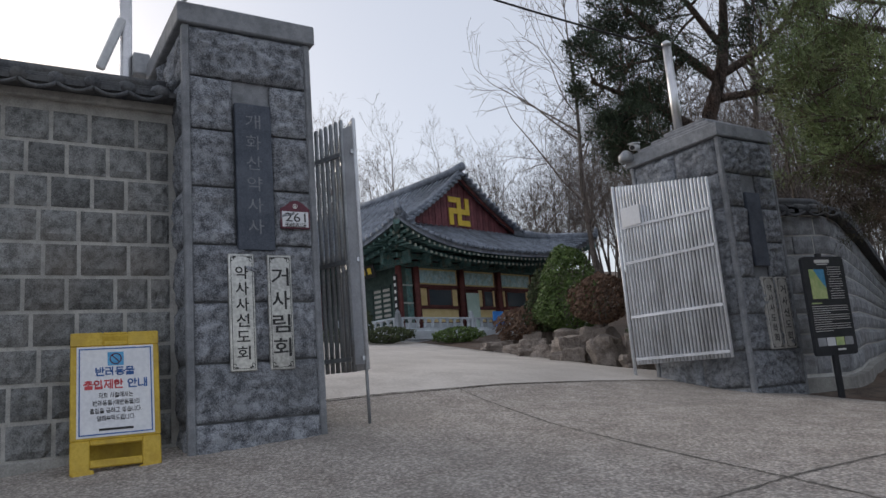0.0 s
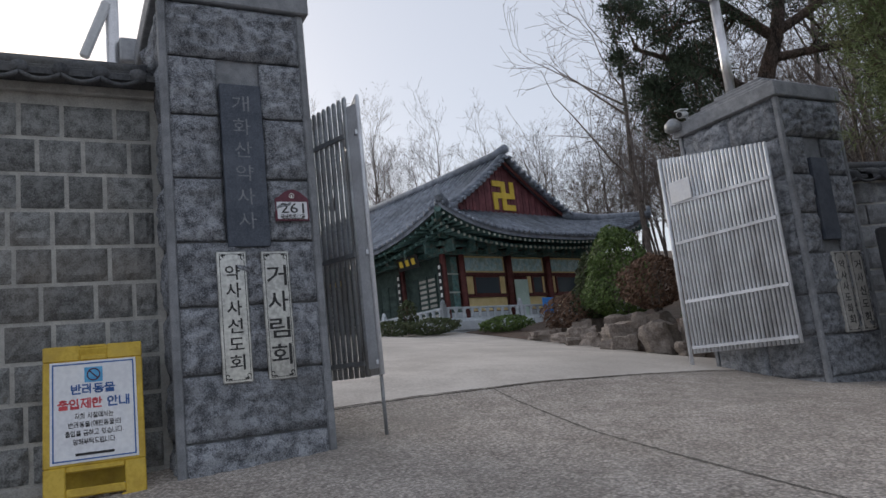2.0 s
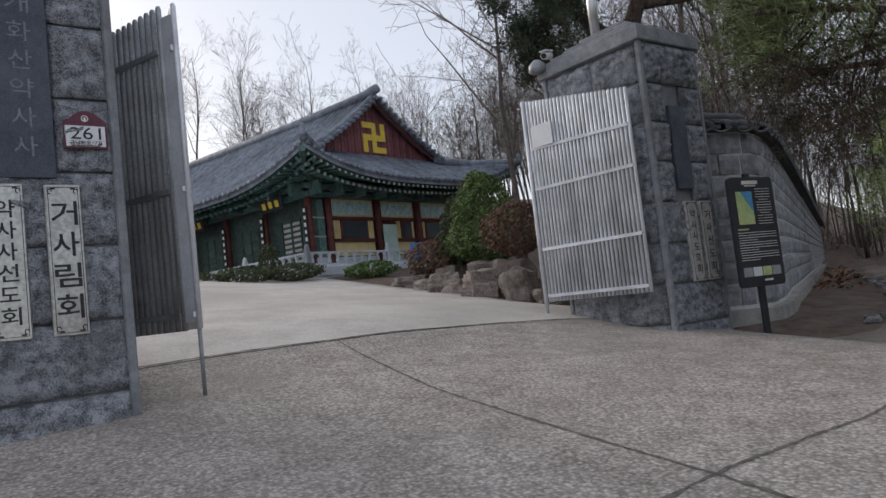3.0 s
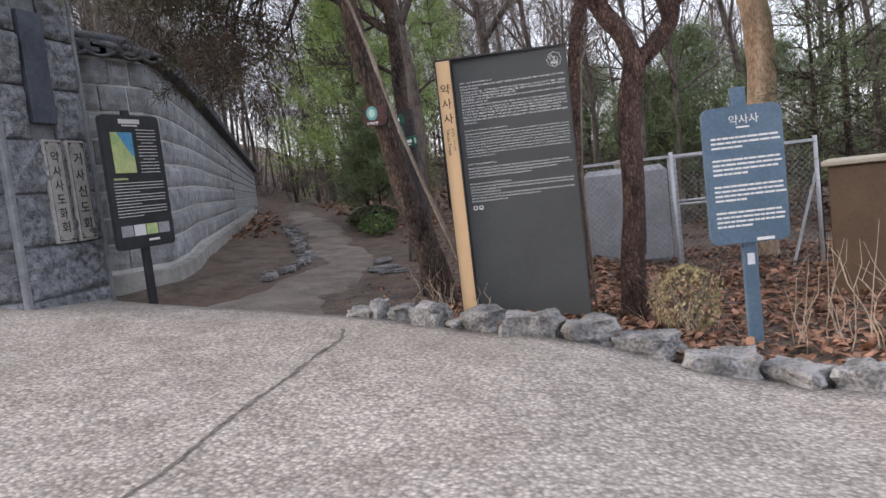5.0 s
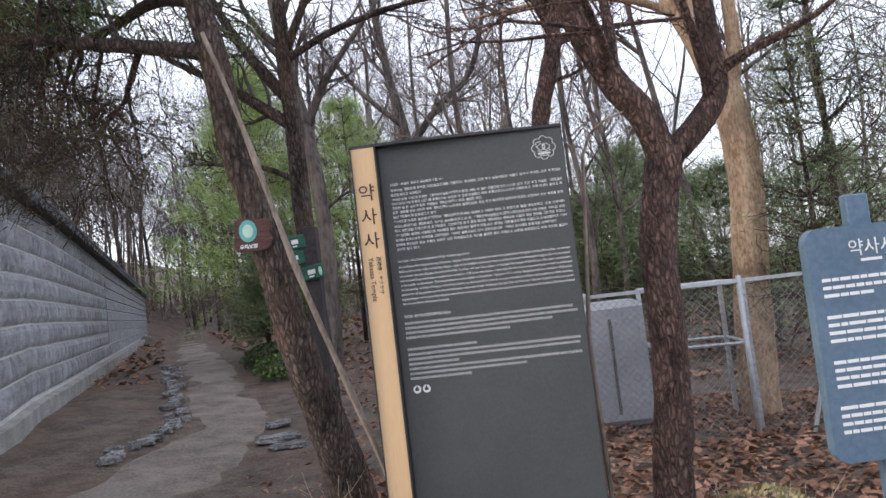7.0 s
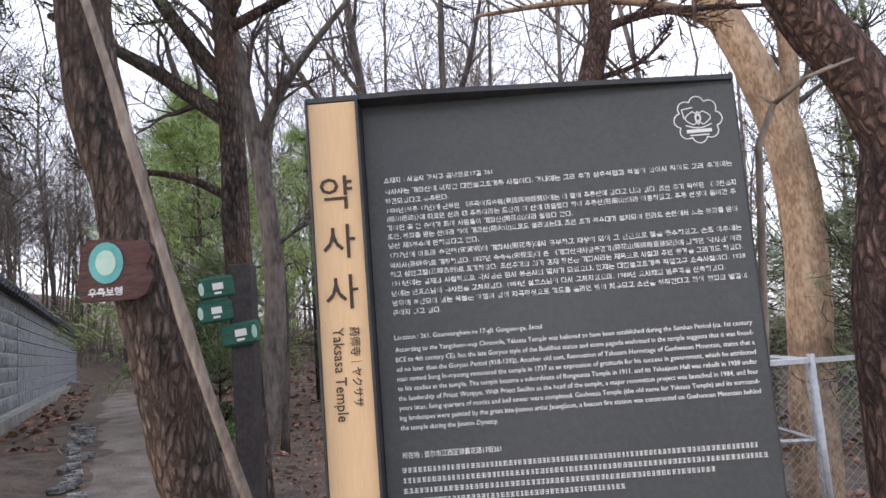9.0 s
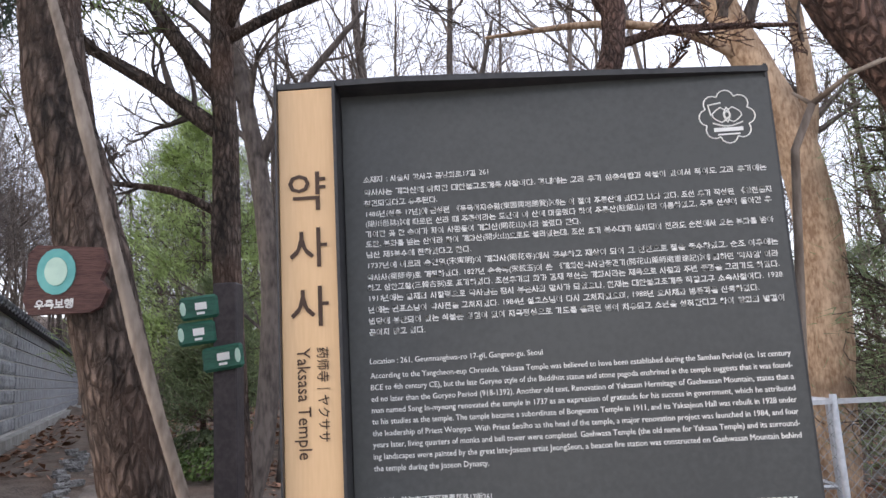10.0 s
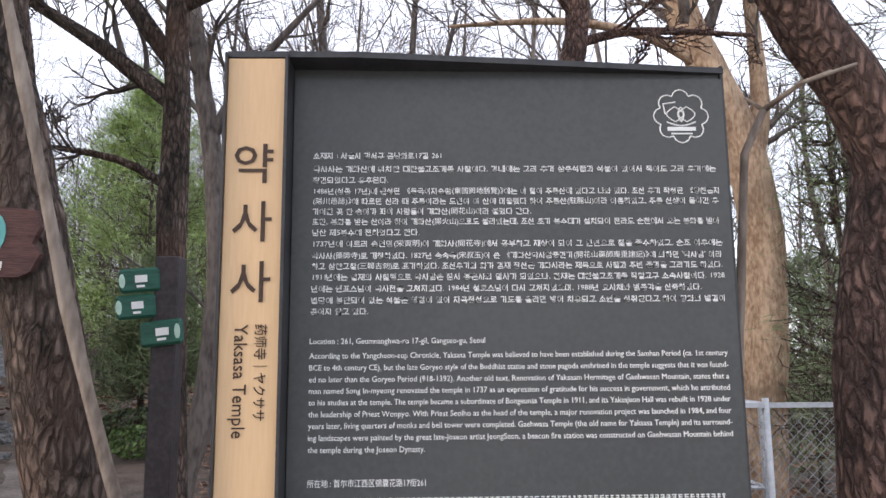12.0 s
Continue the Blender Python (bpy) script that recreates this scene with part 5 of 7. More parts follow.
def a_board():
    t = thing("folding_sign", "yellow plastic folding sign with a printed notice", "sign board", (-4.52, -8.08, 0.225), radians(86))
    t.matrix_basis = t.matrix_basis @ Matrix.Scale(1.06, 4)
    tilt = Matrix.Rotation(radians(-9), 4, "X")
    w, h = 0.66, 1.13
    # front frame with its two slots
    def frame_piece(x0, x1, z0, z1):
        return ((x0 + x1) / 2, 0.02, (z0 + z1) / 2), (x1 - x0, 0.04, z1 - z0)
    mb = MB()
    for q in ((-w / 2, -0.19, 0.02, 0.27), (0.19, w / 2, 0.02, 0.27), (-0.19, 0.19, 0.23, 0.27), (-0.19, 0.19, 0.06, 0.12), (-w / 2, w / 2, 0.27, h - 0.115), (-w / 2, -0.09, h - 0.115, h), (0.09, w / 2, h - 0.115, h), (-0.09, 0.09, h - 0.025, h), (-0.09, 0.09, h - 0.115, h - 0.075)):
        c, s = frame_piece(*q)
        mb.box(None, s, m=tilt @ Matrix.Translation(c), bev=0.008)
    for s in (-1, 1):
        mb.box(None, (0.16, 0.05, 0.05), m=tilt @ Matrix.Translation((s * (w / 2 - 0.09), 0.02, 0.025)), bev=0.012)
    part("front_frame", mb, M["yellow_plastic"], t)
    back = Matrix.Translation((0, 0.36, 0)) @ Matrix.Rotation(radians(9), 4, "X")
    part("back_leg", MB().box(None, (w - 0.04, 0.035, h - 0.04), m=back @ Matrix.Translation((0, 0, h / 2)), bev=0.01), M["yellow_plastic"], t)
    sh = part("notice_sheet", MB().box(None, (w - 0.09, 0.006, 0.72), m=tilt @ Matrix.Translation((0, -0.004, 0.65)), bev=0.002), M["white_paper"], t, "white printed sheet with a blue border")
    bd = MB()
    for s in (-1, 1):
        bd.box(None, (0.009, 0.003, 0.69), m=tilt @ Matrix.Translation((s * 0.265, -0.0085, 0.65)))
        bd.box(None, (0.521, 0.003, 0.009), m=tilt @ Matrix.Translation((0, -0.0085, 0.65 + s * 0.34)))
    part("sheet_border", bd, M["blue"], sh)
    ic = MB().box(None, (0.12, 0.003, 0.11), m=tilt @ Matrix.Translation((0, -0.0085, 0.905)))
    part("pictogram", ic, M["map_blue"], sh)
    ring = MB().tube([tilt @ Vector((0.042 * math.cos(i * 0.45), -0.012, 0.905 + 0.042 * math.sin(i * 0.45))) for i in range(15)], 0.004, 4).tube([tilt @ Vector((-0.03, -0.012, 0.935)), tilt @ Vector((0.03, -0.012, 0.875))], 0.004, 4)
    part("pictogram_ring", ring, M["maroon"], sh)
    def line(s, z, size, mat, x0, wd):
        print_line(s, size * 0.92, mat, sh, tilt @ Matrix.Translation((x0, -0.0085, z + size * 0.05)), wd, "lettering", 0.13 if size > 0.06 else 0.1)
    line("반려동물", 0.775, 0.085, M["blue"], -0.15, 0.29)
    line("출입제한", 0.67, 0.088, M["red"], -0.235, 0.29)
    line("안내", 0.67, 0.088, M["blue"], 0.085, 0.15)
    line("저희 사찰에서는", 0.595, 0.05, M["ink"], -0.125, 0.25)
    line("반려동물(애완동물)의", 0.535, 0.05, M["ink"], -0.17, 0.34)
    line("출입을 금하고 있습니다.", 0.475, 0.05, M["ink"], -0.19, 0.38)
    line("양해부탁드립니다.", 0.415, 0.05, M["ink"], -0.14, 0.28)
    part("small_print", MB().box(None, (0.25, 0.003, 0.018), m=tilt @ Matrix.Translation((0, -0.0085, 0.345))), M["ink"], sh)
    return t


a_board()

# ---- tall temple sign ----


def temple_sign():
    t = thing("temple_sign", "tall dark metal sign with tan strip and white text", "information sign", (0, 0, 0))
    top, bot = 1.947, -0.35
    x0, x1, d = -0.118, 0.885, 0.14
    part("back_box", MB().box(((x0 + x1) / 2, 0.054 + (d - 0.024) / 2, (top + bot) / 2), (x1 - x0 - 0.008, d - 0.028, top - bot - 0.012)), M["sign_dark"], t)
    strip_ = part("tan_strip", MB().box((-0.0595, 0.012, (top - 0.008 + bot) / 2), (0.113, 0.03, top - 0.008 - bot), bev=0.002), M["tan"], t, "tan upright strip with brown letters")
    for xx, ww in ((x0 + 0.0006, 0.004), (0.0, 0.006)):
        part("frame_edge", MB().box((xx, 0.06, (top + bot) / 2), (ww, 0.15, top - bot)), M["sign_edge"], t)
    part("frame_edge", MB().box((x1 - 0.003, 0.115, (top + bot) / 2), (0.006, 0.13, top - bot)), M["sign_edge"], t)
    # thin top hood, flush with the strip at one end and running back towards the other
    hood = MB()
    prof = [(x0, -0.004), (x0 + 0.25, -0.004), (x0 + 0.6, 0.022), (x1, 0.046), (x1, 0.18), (x0, 0.18)]
    n = len(prof)
    zt = lambda x: top + 0.006 - 0.012 * max(0, (x - 0.3)) / 0.6
    hood.add([(x, y, zt(x)) for x, y in prof] + [(x, y, zt(x) - 0.012) for x, y in prof], [tuple(range(n))] + [tuple(range(2 * n - 1, n - 1, -1))] + [(i, n + i, n + (i + 1) % n, (i + 1) % n) for i in range(n)])
    part("hood", hood, M["sign_edge"], t, "dark folded top edge")
    for i, (ch, z) in enumerate((("약", 1.698), ("사", 1.585), ("사", 1.47))):
        lettering(ch, 0.085, M["brown_ink"], strip_, Matrix.Translation((-0.097, -0.0045, z - 0.004)), 0.074, bold=0.0003)
    rot = Matrix.Rotation(radians(90), 4, "Y")
    lettering("Yaksasa Temple", 0.035, M["brown_ink"], strip_, Matrix.Translation((-0.086, -0.0045, 1.418)) @ rot, 0.206)
    lettering("药师寺｜ヤクササ", 0.025, M["brown_ink"], strip_, Matrix.Translation((-0.047, -0.0045, 1.418)) @ rot, 0.175)
    body = new("text_panel", MB().box((0.443, 0.0505, (top + bot) / 2 - 0.01), (0.874, 0.004, top - bot - 0.04)).mesh("text_panel", M["sign_dark"]))
    body.parent = t
    kor = [("소재지 : 서울시 강서구 금낭화로17길 261", 1.7465, 0.257), ("약사사는 개화산에 위치한 대한불교조계종 사찰이다. 경내에는 고려 후기 삼층석탑과 석불이 있어서 적어도 고려 후기에는", 1.72, 0.815),
           ("창건되었다고 유추된다.", 1.698, 0.15), ("1486년(성종 17년)에 완성된 《동국여지승람(東國輿地勝覽)》에는 이 절이 주룡산에 있다고 나와 있다. 조선 후기 작성된 《양천읍지", 1.676, 0.815),
           ("(陽川邑誌)》에 따르면 신라 때 주룡이라는 도인이 이 산에 머물렀다 하여 주룡산(駐龍山)이라 이름하였고, 주룡 선생이 돌아간 후", 1.656, 0.815), ("기이한 꽃 한 송이가 피어 사람들이 개화산(開花山)이라 불렀다 한다.", 1.636, 0.435),
           ("또한, 봉화를 받는 산이라 하여 개화산(開火山)으로도 불리었는데, 조선 초기 봉수대가 설치되어 전라도 순천에서 오는 봉화를 받아", 1.616, 0.815), ("남산 제5봉수에 전하였다고 한다.", 1.595, 0.212),
           ("1737년에 이르러 송인명(宋寅明)이 개화사(開花寺)에서 공부하고 재상이 되어 그 인연으로 절을 중수하였고, 순조 이후에는", 1.573, 0.815), ("약사사(藥師寺)로 개칭하였다. 1827년 송숙옥(宋叔玉)이 쓴 《개화산약사암중건기(開花山藥師庵重建記)》에 의하면 '약사암' 이라", 1.55, 0.815),
           ("하고 삼한고찰(三韓古刹)로 표기하였다. 조선후기의 화가 겸재 정선은 개화사라는 제목으로 사찰과 주변 풍경을 그리기도 하였다.", 1.53, 0.815), ("1911년에는 일제의 사찰령으로 약사암은 잠시 봉은사의 말사가 되었으나, 현재는 대한불교조계종 직할교구 소속사찰이다. 1928", 1.509, 0.815),
           ("년에는 원표스님이 약사전을 고쳐지었다. 1984년 설호스님이 다시 고쳐지었으며, 1988년 요사채와 범종각을 신축하였다.", 1.487, 0.77), ("법당에 봉안되어 있는 석불은 영험이 있어 지극정성으로 기도를 올리면 병이 치유되고 소원을 성취한다고 하여 향화의 발길이", 1.465, 0.815), ("끊이지 않고 있다.", 1.444, 0.112)]
    eng = [("Location : 261, Geumnanghwa-ro 17-gil, Gangseo-gu, Seoul", 1.388, 0.34), ("According to the Yangcheon-eup Chronicle, Yaksasa Temple was believed to have been established during the Samhan Period (ca. 1st century", 1.361, 0.815),
           ("BCE to 4th century CE), but the late Goryeo style of the Buddhist statue and stone pagoda enshrined in the temple suggests that it was found-", 1.339, 0.815), ("ed no later than the Goryeo Period (918-1392). Another old text, Renovation of Yaksaam Hermitage of Gaehwasan Mountain, states that a", 1.3175, 0.815),
           ("man named Song In-myeong renovated the temple in 1737 as an expression of gratitude for his success in government, which he attributed", 1.2965, 0.815), ("to his studies at the temple. The temple became a subordinate of Bongeunsa Temple in 1911, and its Yaksajeon Hall was rebuilt in 1928 under", 1.2755, 0.815),
           ("the leadership of Priest Wonpyo. With Priest Seolho as the head of the temple, a major renovation project was launched in 1984, and four", 1.254, 0.815), ("years later, living quarters of monks and bell tower were completed. Gaehwasa Temple (the old name for Yaksasa Temple) and its surround-", 1.233, 0.815),
           ("ing landscapes were painted by the great late-Joseon artist JeongSeon, a beacon fire station was constructed on Gaehwasan Mountain behind", 1.2115, 0.815), ("the temple during the Joseon Dynasty.", 1.19, 0.222)]
    row = lambda z: 1.757 + (z - 1.753) * 1.028
    for s, z, w in kor:
        print_line(s, 0.0145, M["white_ink"], body, Matrix.Translation((0.046, 0.0475, row(z))), w * 0.995)
    for s, z, w in eng:
        lettering(s, 0.0155, M["white_ink"], body, Matrix.Translation((0.045, 0.0475, row(z))), w * 0.995, "text_line")
    lettering("所在地 : 首尔市江西区锦囊花路17街261", 0.0155, M["white_ink"], body, Matrix.Translation((0.045, 0.0475, row(1.13))), 0.222, "text_line")
    # smaller blocks of writing further down
    rng = random.Random(2)
    def bars(z, w):
        mb = MB()
        x = 0.041
        while x < 0.041 + w - 0.01:
            k = rng.uniform(0.009, 0.0125)
            for q in (-0.0042, 0.0, 0.0042):
                mb.box((x + k / 2, 0.0478, row(z) + q), (k - rng.uniform(0.002, 0.005), 0.0016, 0.0016))
            mb.box((x + k * rng.uniform(0.25, 0.75), 0.0478, row(z)), (0.0016, 0.0016, 0.0105))
            x += k
        part("text_line", mb, M["white_ink"], body)
    for z, w in ((1.104, 0.8), (1.082, 0.815), (1.06, 0.7), (1.038, 0.5), (0.985, 0.34), (0.961, 0.815), (0.939, 0.815), (0.917, 0.24), (0.895, 0.815), (0.873, 0.56), (0.851, 0.3)):
        bars(z, w)
    for x in (0.067, 0.112):
        part("round_icon", MB().tube([(x, 0.046, 0.778), (x, 0.049, 0.778)], 0.019, 14), M["white_ink"], body)
        part("icon_mark", MB().box((x, 0.0445, 0.778), (0.018, 0.002, 0.012)).box((x, 0.0445, 0.783), (0.008, 0.002, 0.02)), M["sign_dark"], body)
    # flower badge
    lg = MB()
    cx, cz, R = 0.792, 1.838, 0.053
    pts = []
    for i in range(8):
        a0 = math.pi * 2 * i / 8 + math.pi / 8
        for k in range(7):
            f = k / 6
            a = a0 + f * math.pi / 4
            r = R * (0.86 + 0.2 * math.sin(math.pi * f) ** 0.8)
            pts.append((cx + r * math.sin(a), 0.0478, cz + r * math.cos(a)))
    lg.tube(pts + [pts[0]], 0.0014, 4)
    for s in (-1, 0, 1):
        for q in (-1, 1):
            lg.tube([(cx + 0.012 * s + q * 0.011 * math.sin(k / 5 * math.pi) * (0.6 + abs(s)) , 0.0478, cz - 0.012 + 0.032 * k / 5) for k in range(6)], 0.0013, 4)
    lg.tube([(cx - 0.03 + 0.06 * k / 8, 0.0478, cz - 0.012 - 0.008 * math.sin(math.pi * k / 8)) for k in range(9)], 0.0016, 4)
    lg.tube([(cx - 0.032, 0.0478, cz + 0.004), (cx - 0.036, 0.0478, cz + 0.026), (cx - 0.01, 0.0478, cz + 0.03)], 0.0018, 4)
    lg.box((cx, 0.0478, cz - 0.027), (0.058, 0.002, 0.008)).box((cx, 0.0478, cz - 0.037), (0.044, 0.002, 0.003))
    part("flower_badge", lg, M["white_ink"], body, "white outlined flower badge")
    return t


temple_sign()

# ---- smaller boards ----


def board_sign(name, label, at, rz, w, h, z0, post_h, mat, postmat, tilt):
    t = thing(name, label, "information sign", at, rz)
    t.matrix_basis = t.matrix_basis @ Matrix.Rotation(tilt, 4, "Y")
    bd = part("board", MB().prism([(x, z + z0 + h / 2) for x, z in rounded(w, h, 0.06)], Matrix.Translation((0, -0.03, 0)), 0.05), mat, t)
    part("post", MB().box((0, 0.03, (z0 + h + post_h) / 2 - 0.15), (0.1, 0.05, z0 + h + post_h + 0.3), bev=0.006), postmat, t)
    return t, bd


def blue_sign():
    gx, gy = 2.03, -0.22
    g = ground_z(gx, gy) + 0.05
    t, bd = board_sign("grey_blue_sign", "blue-grey painted metal sign on a post among dead leaves", (gx, gy, g), radians(9), 0.54, 0.95, 0.7, 0.13, M["bluegrey"], M["bluegrey"], 0.0)
    lettering("약사사", 0.075, M["white_ink"], bd, Matrix.Translation((-0.09, -0.032, 1.53)), 0.2)
    rng = random.Random(4)
    z = 1.5
    part("small_title", MB().box((0, -0.0315, 1.505), (0.09, 0.002, 0.012)), M["white_ink"], bd)
    for n in (3, 4, 4, 4):
        for i in range(n):
            z -= 0.032
            wd = 0.44 if i < n - 1 else 0.2
            mb = MB()
            x = -0.225
            while x < -0.225 + wd:
                k = rng.uniform(0.03, 0.08)
                mb.box((x + k / 2, -0.0315, z - 0.03), (k - 0.006, 0.002, 0.014))
                x += k
            part("text_line", mb, M["white_ink"], bd)
        z -= 0.055
    part("maker_mark", MB().box((0.1, -0.0315, 0.72), (0.12, 0.002, 0.022)), M["white_ink"], bd)
    part("sticker", MB().box((0.0, 0.002, 0.58), (0.05, 0.004, 0.08)), M["white_paper"], t, "small white sticker on the post")


blue_sign()


def map_sign():
    gx, gy = -3.95, 1.56
    g = ground_z(gx, gy)
    t, bd = board_sign("trail_map_sign", "black trail map sign on a post by the wall", (gx, gy, g - 0.02), radians(80), 0.84, 1.46, 0.62, 0.06, M["black_paint"], M["black_paint"], 0.0)
    z0, h = 0.62, 1.48
    mp = part("map_picture", MB().box((-0.16, -0.032, z0 + 1.05), (0.3, 0.004, 0.44)), M["map_green"], bd, "printed green and blue map")
    part("map_water", MB().prism([(-0.06, 0.22), (0.15, 0.22), (0.15, -0.06), (0.08, 0.02), (0.02, 0.1)], Matrix.Translation((-0.16, -0.0355, z0 + 1.05)), 0.002), M["map_blue"], mp)
    part("title_bar", MB().box((-0.02, -0.032, z0 + 1.39), (0.3, 0.003, 0.05)), M["white_ink"], bd)
    part("title_bar", MB().box((-0.02, -0.032, z0 + 1.345), (0.22, 0.003, 0.015)), M["white_ink"], bd)
    for i in range(14):
        part("text_line", MB().box((0.2, -0.032, z0 + 1.3 - i * 0.036), (0.28 - 0.1 * (i % 5 == 4), 0.003, 0.007)), M["white_ink"], bd)
    part("heading", MB().box((-0.25, -0.032, z0 + 0.765), (0.2, 0.003, 0.02)), M["map_green"], bd)
    for i in range(12):
        wd = 0.72 if i % 4 != 3 else 0.35
        part("text_line", MB().box((-0.36 + wd / 2, -0.032, z0 + 0.72 - i * 0.033), (wd, 0.003, 0.007)), M["white_ink"], bd)
    for i, mt in enumerate(("tank", "white_paper", "map_green", "tank")):
        part("small_photo", MB().box((-0.27 + 0.18 * i, -0.032, z0 + 0.2), (0.165, 0.003, 0.12)), M[mt], bd)
    part("maker_mark", MB().box((0.1, -0.032, z0 + 0.08), (0.16, 0.003, 0.025)), M["white_ink"], bd)


map_sign()


def trail_board():
    t = thing("trail_sign", "brown wooden trail board with a round teal badge", "trail sign", (-0.775, 0.405, 1.557), radians(6))
    t.matrix_basis = t.matrix_basis @ Matrix.Scale(0.83, 4)
    out = [(-0.11, 0.0), (0.07, 0.0), (0.1, 0.015), (0.125, 0.07), (0.1, 0.1), (0.12, 0.15), (0.105, 0.2), (-0.09, 0.215), (-0.115, 0.19), (-0.12, 0.1), (-0.13, 0.05)]
    b = part("board", MB().prism(out, Matrix.Identity(4), 0.03), M["wood_sign"], t)
    part("badge", MB().prism([(-0.03 + 0.058 * math.cos(i * 0.35), 0.13 + 0.072 * math.sin(i * 0.35)) for i in range(18)], Matrix.Translation((0, -0.004, 0)), 0.005), M["teal"], b)
    part("badge_centre", MB().prism([(-0.03 + 0.034 * math.cos(i * 0.35), 0.13 + 0.044 * math.sin(i * 0.35)) for i in range(18)], Matrix.Translation((0, -0.007, 0)), 0.004), M["pale_teal"], b)
    print_line("우측보행", 0.032, M["white_ink"], b, Matrix.Translation((-0.09, -0.003, 0.02)), 0.115, "lettering", 0.14)
    return t


trail_board()


def signpost():
    x, y = -0.9, 2.0
    g = ground_z(x, y)
    t = thing("finger_post", "dark wooden post with three green direction boards", "signpost", (x, y, g))
    top = 1.826 - g
    part("post", MB().box((0, 0, top / 2 - 0.1), (0.11, 0.11, top + 0.2), bev=0.006), M["dark_post"], t)
    for cx, cz, w, hh, rz in ((-0.11, 1.713, 0.17, 0.108, 0.25), (-0.12, 1.595, 0.165, 0.108, 0.25), (0.0, 1.477, 0.2, 0.112, -0.15)):
        q = Matrix.Translation((cx, -0.075, cz - g)) @ Matrix.Rotation(rz, 4, "Z") @ Matrix.Rotation(radians(-6), 4, "Y")
        b = part("direction_board", MB().box(None, (w, 0.03, hh), m=q, bev=0.012), M["green_sign"], t, "green direction board with pale writing")
        part("board_text", MB().box(None, (w * 0.3, 0.003, hh * 0.3), m=q @ Matrix.Translation((w * 0.05, -0.017, 0.005))).box(None, (w * 0.2, 0.003, hh * 0.1), m=q @ Matrix.Translation((w * 0.03, -0.017, -0.028))), M["white_ink"], b)
        part("board_badge", MB().prism([(hh * 0.12 * math.cos(i * 0.6), hh * 0.3 * math.sin(i * 0.6)) for i in range(11)], q @ Matrix.Translation((w * (0.4 if cx == 0 else -0.42), -0.018, 0)), 0.003), M["pale_teal"], b)
    return t


signpost()


def leaning_pole():
    t = thing("prop_pole", "peeled wooden pole leaning against the pine trunk", "pole", (-0.13, -0.05, ground_z(-0.13, 0.0)))
    g = ground_z(-0.13, 0.0)
    a, b = Vector((-0.03, 0.3, g - 0.05)), Vector((-0.92, 0.32, 2.75))
    n = 16
    pts, rs = [], []
    for i in range(n + 1):
        k = i / n
        p = a + (b - a) * k + Vector((0.012 * math.sin(k * 9), 0.01 * math.cos(k * 7), 0))
        pts.append(p - Vector(t.matrix_basis.translation))
        rs.append(0.0175 - 0.005 * k + (0.005 if i in (5, 9, 12) else 0))
    part("shaft", MB().tube(pts, rs, 8), M["pole"], t, smooth=True)
    return t


leaning_pole()


def kerb_stone(seed, w, d, h):
    rng = random.Random(seed)
    bm = bmesh.new()
    bmesh.ops.create_cube(bm, size=1)
    bmesh.ops.subdivide_edges(bm, edges=bm.edges[:], cuts=5, use_grid_fill=True)
    for v in bm.verts:
        p = v.co
        n_ = Vector(p).normalized() * 0.5
        k = 0.3
        q = p.lerp(n_ * 1.25, k)
        f = noise.noise(q * 2.1 + Vector((seed * 3.1, 0, 0))) * 0.34 + noise.noise(q * 4.5 + Vector((seed, 5, 0))) * 0.16
        q = q * (1 + f)
        v.co = Vector((q.x * w, q.y * d, q.z * h))
    me = bpy.data.meshes.new("stone")
    bm.to_mesh(me)
    bm.free()
    return me


def stones(name, label, spots, mat, group, smooth=False):
    for i, (x, y, w, d, h, yaw, sink) in enumerate(spots):
        if name == "kerb_stone":
            w = w * 0.84
            y, h, yaw = edge_y(x) + 0.08 + 0.05 * (i % 3), h * (0.62 + 0.12 * (i % 4)), yaw + 14 * ((i * 7) % 5 - 2)
        if name == "garden_rock":
            w, d, h = w * 0.84, d * 0.84, h * 0.84
        me = kerb_stone(i + len(label), w, d, h)
        me.materials.append(mat)
        ob = new(name, me)
        ob.matrix_basis = Matrix.Translation((x, y, ground_z(x, y) + h * (0.5 - sink))) @ Matrix.Rotation(radians(yaw), 4, "Z")
        tagged(ob, label, "stone", group)


stones("kerb_stone", "rough grey kerb stone edging the concrete", [(-1.12, -0.02, 0.3, 0.2, 0.16, 12, 0.3), (-0.93, -0.1, 0.16, 0.14, 0.26, 40, 0.25), (-0.68, -0.12, 0.3, 0.2, 0.18, 0, 0.3), (-0.36, -0.2, 0.3, 0.22, 0.22, -15, 0.3), (-0.1, -0.12, 0.22, 0.18, 0.12, 10, 0.3), (0.1, -0.3, 0.36, 0.26, 0.28, -10, 0.3), (0.5, -0.36, 0.46, 0.26, 0.24, -8, 0.3), (0.88, -0.42, 0.36, 0.24, 0.22, -14, 0.35), (1.24, -0.55, 0.46, 0.28, 0.25, -16, 0.3), (1.68, -0.68, 0.46, 0.26, 0.22, -14, 0.3), (2.08, -0.8, 0.42, 0.24, 0.17, -20, 0.35), (2.42, -0.99, 0.34, 0.24, 0.18, -28, 0.35), (2.8, -1.2, 0.46, 0.26, 0.2, -28, 0.35), (3.2, -1.42, 0.44, 0.26, 0.2, -28, 0.35), (3.6, -1.62, 0.46, 0.26, 0.2, -28, 0.35)], M["rock"], "kerb stones along the drive")
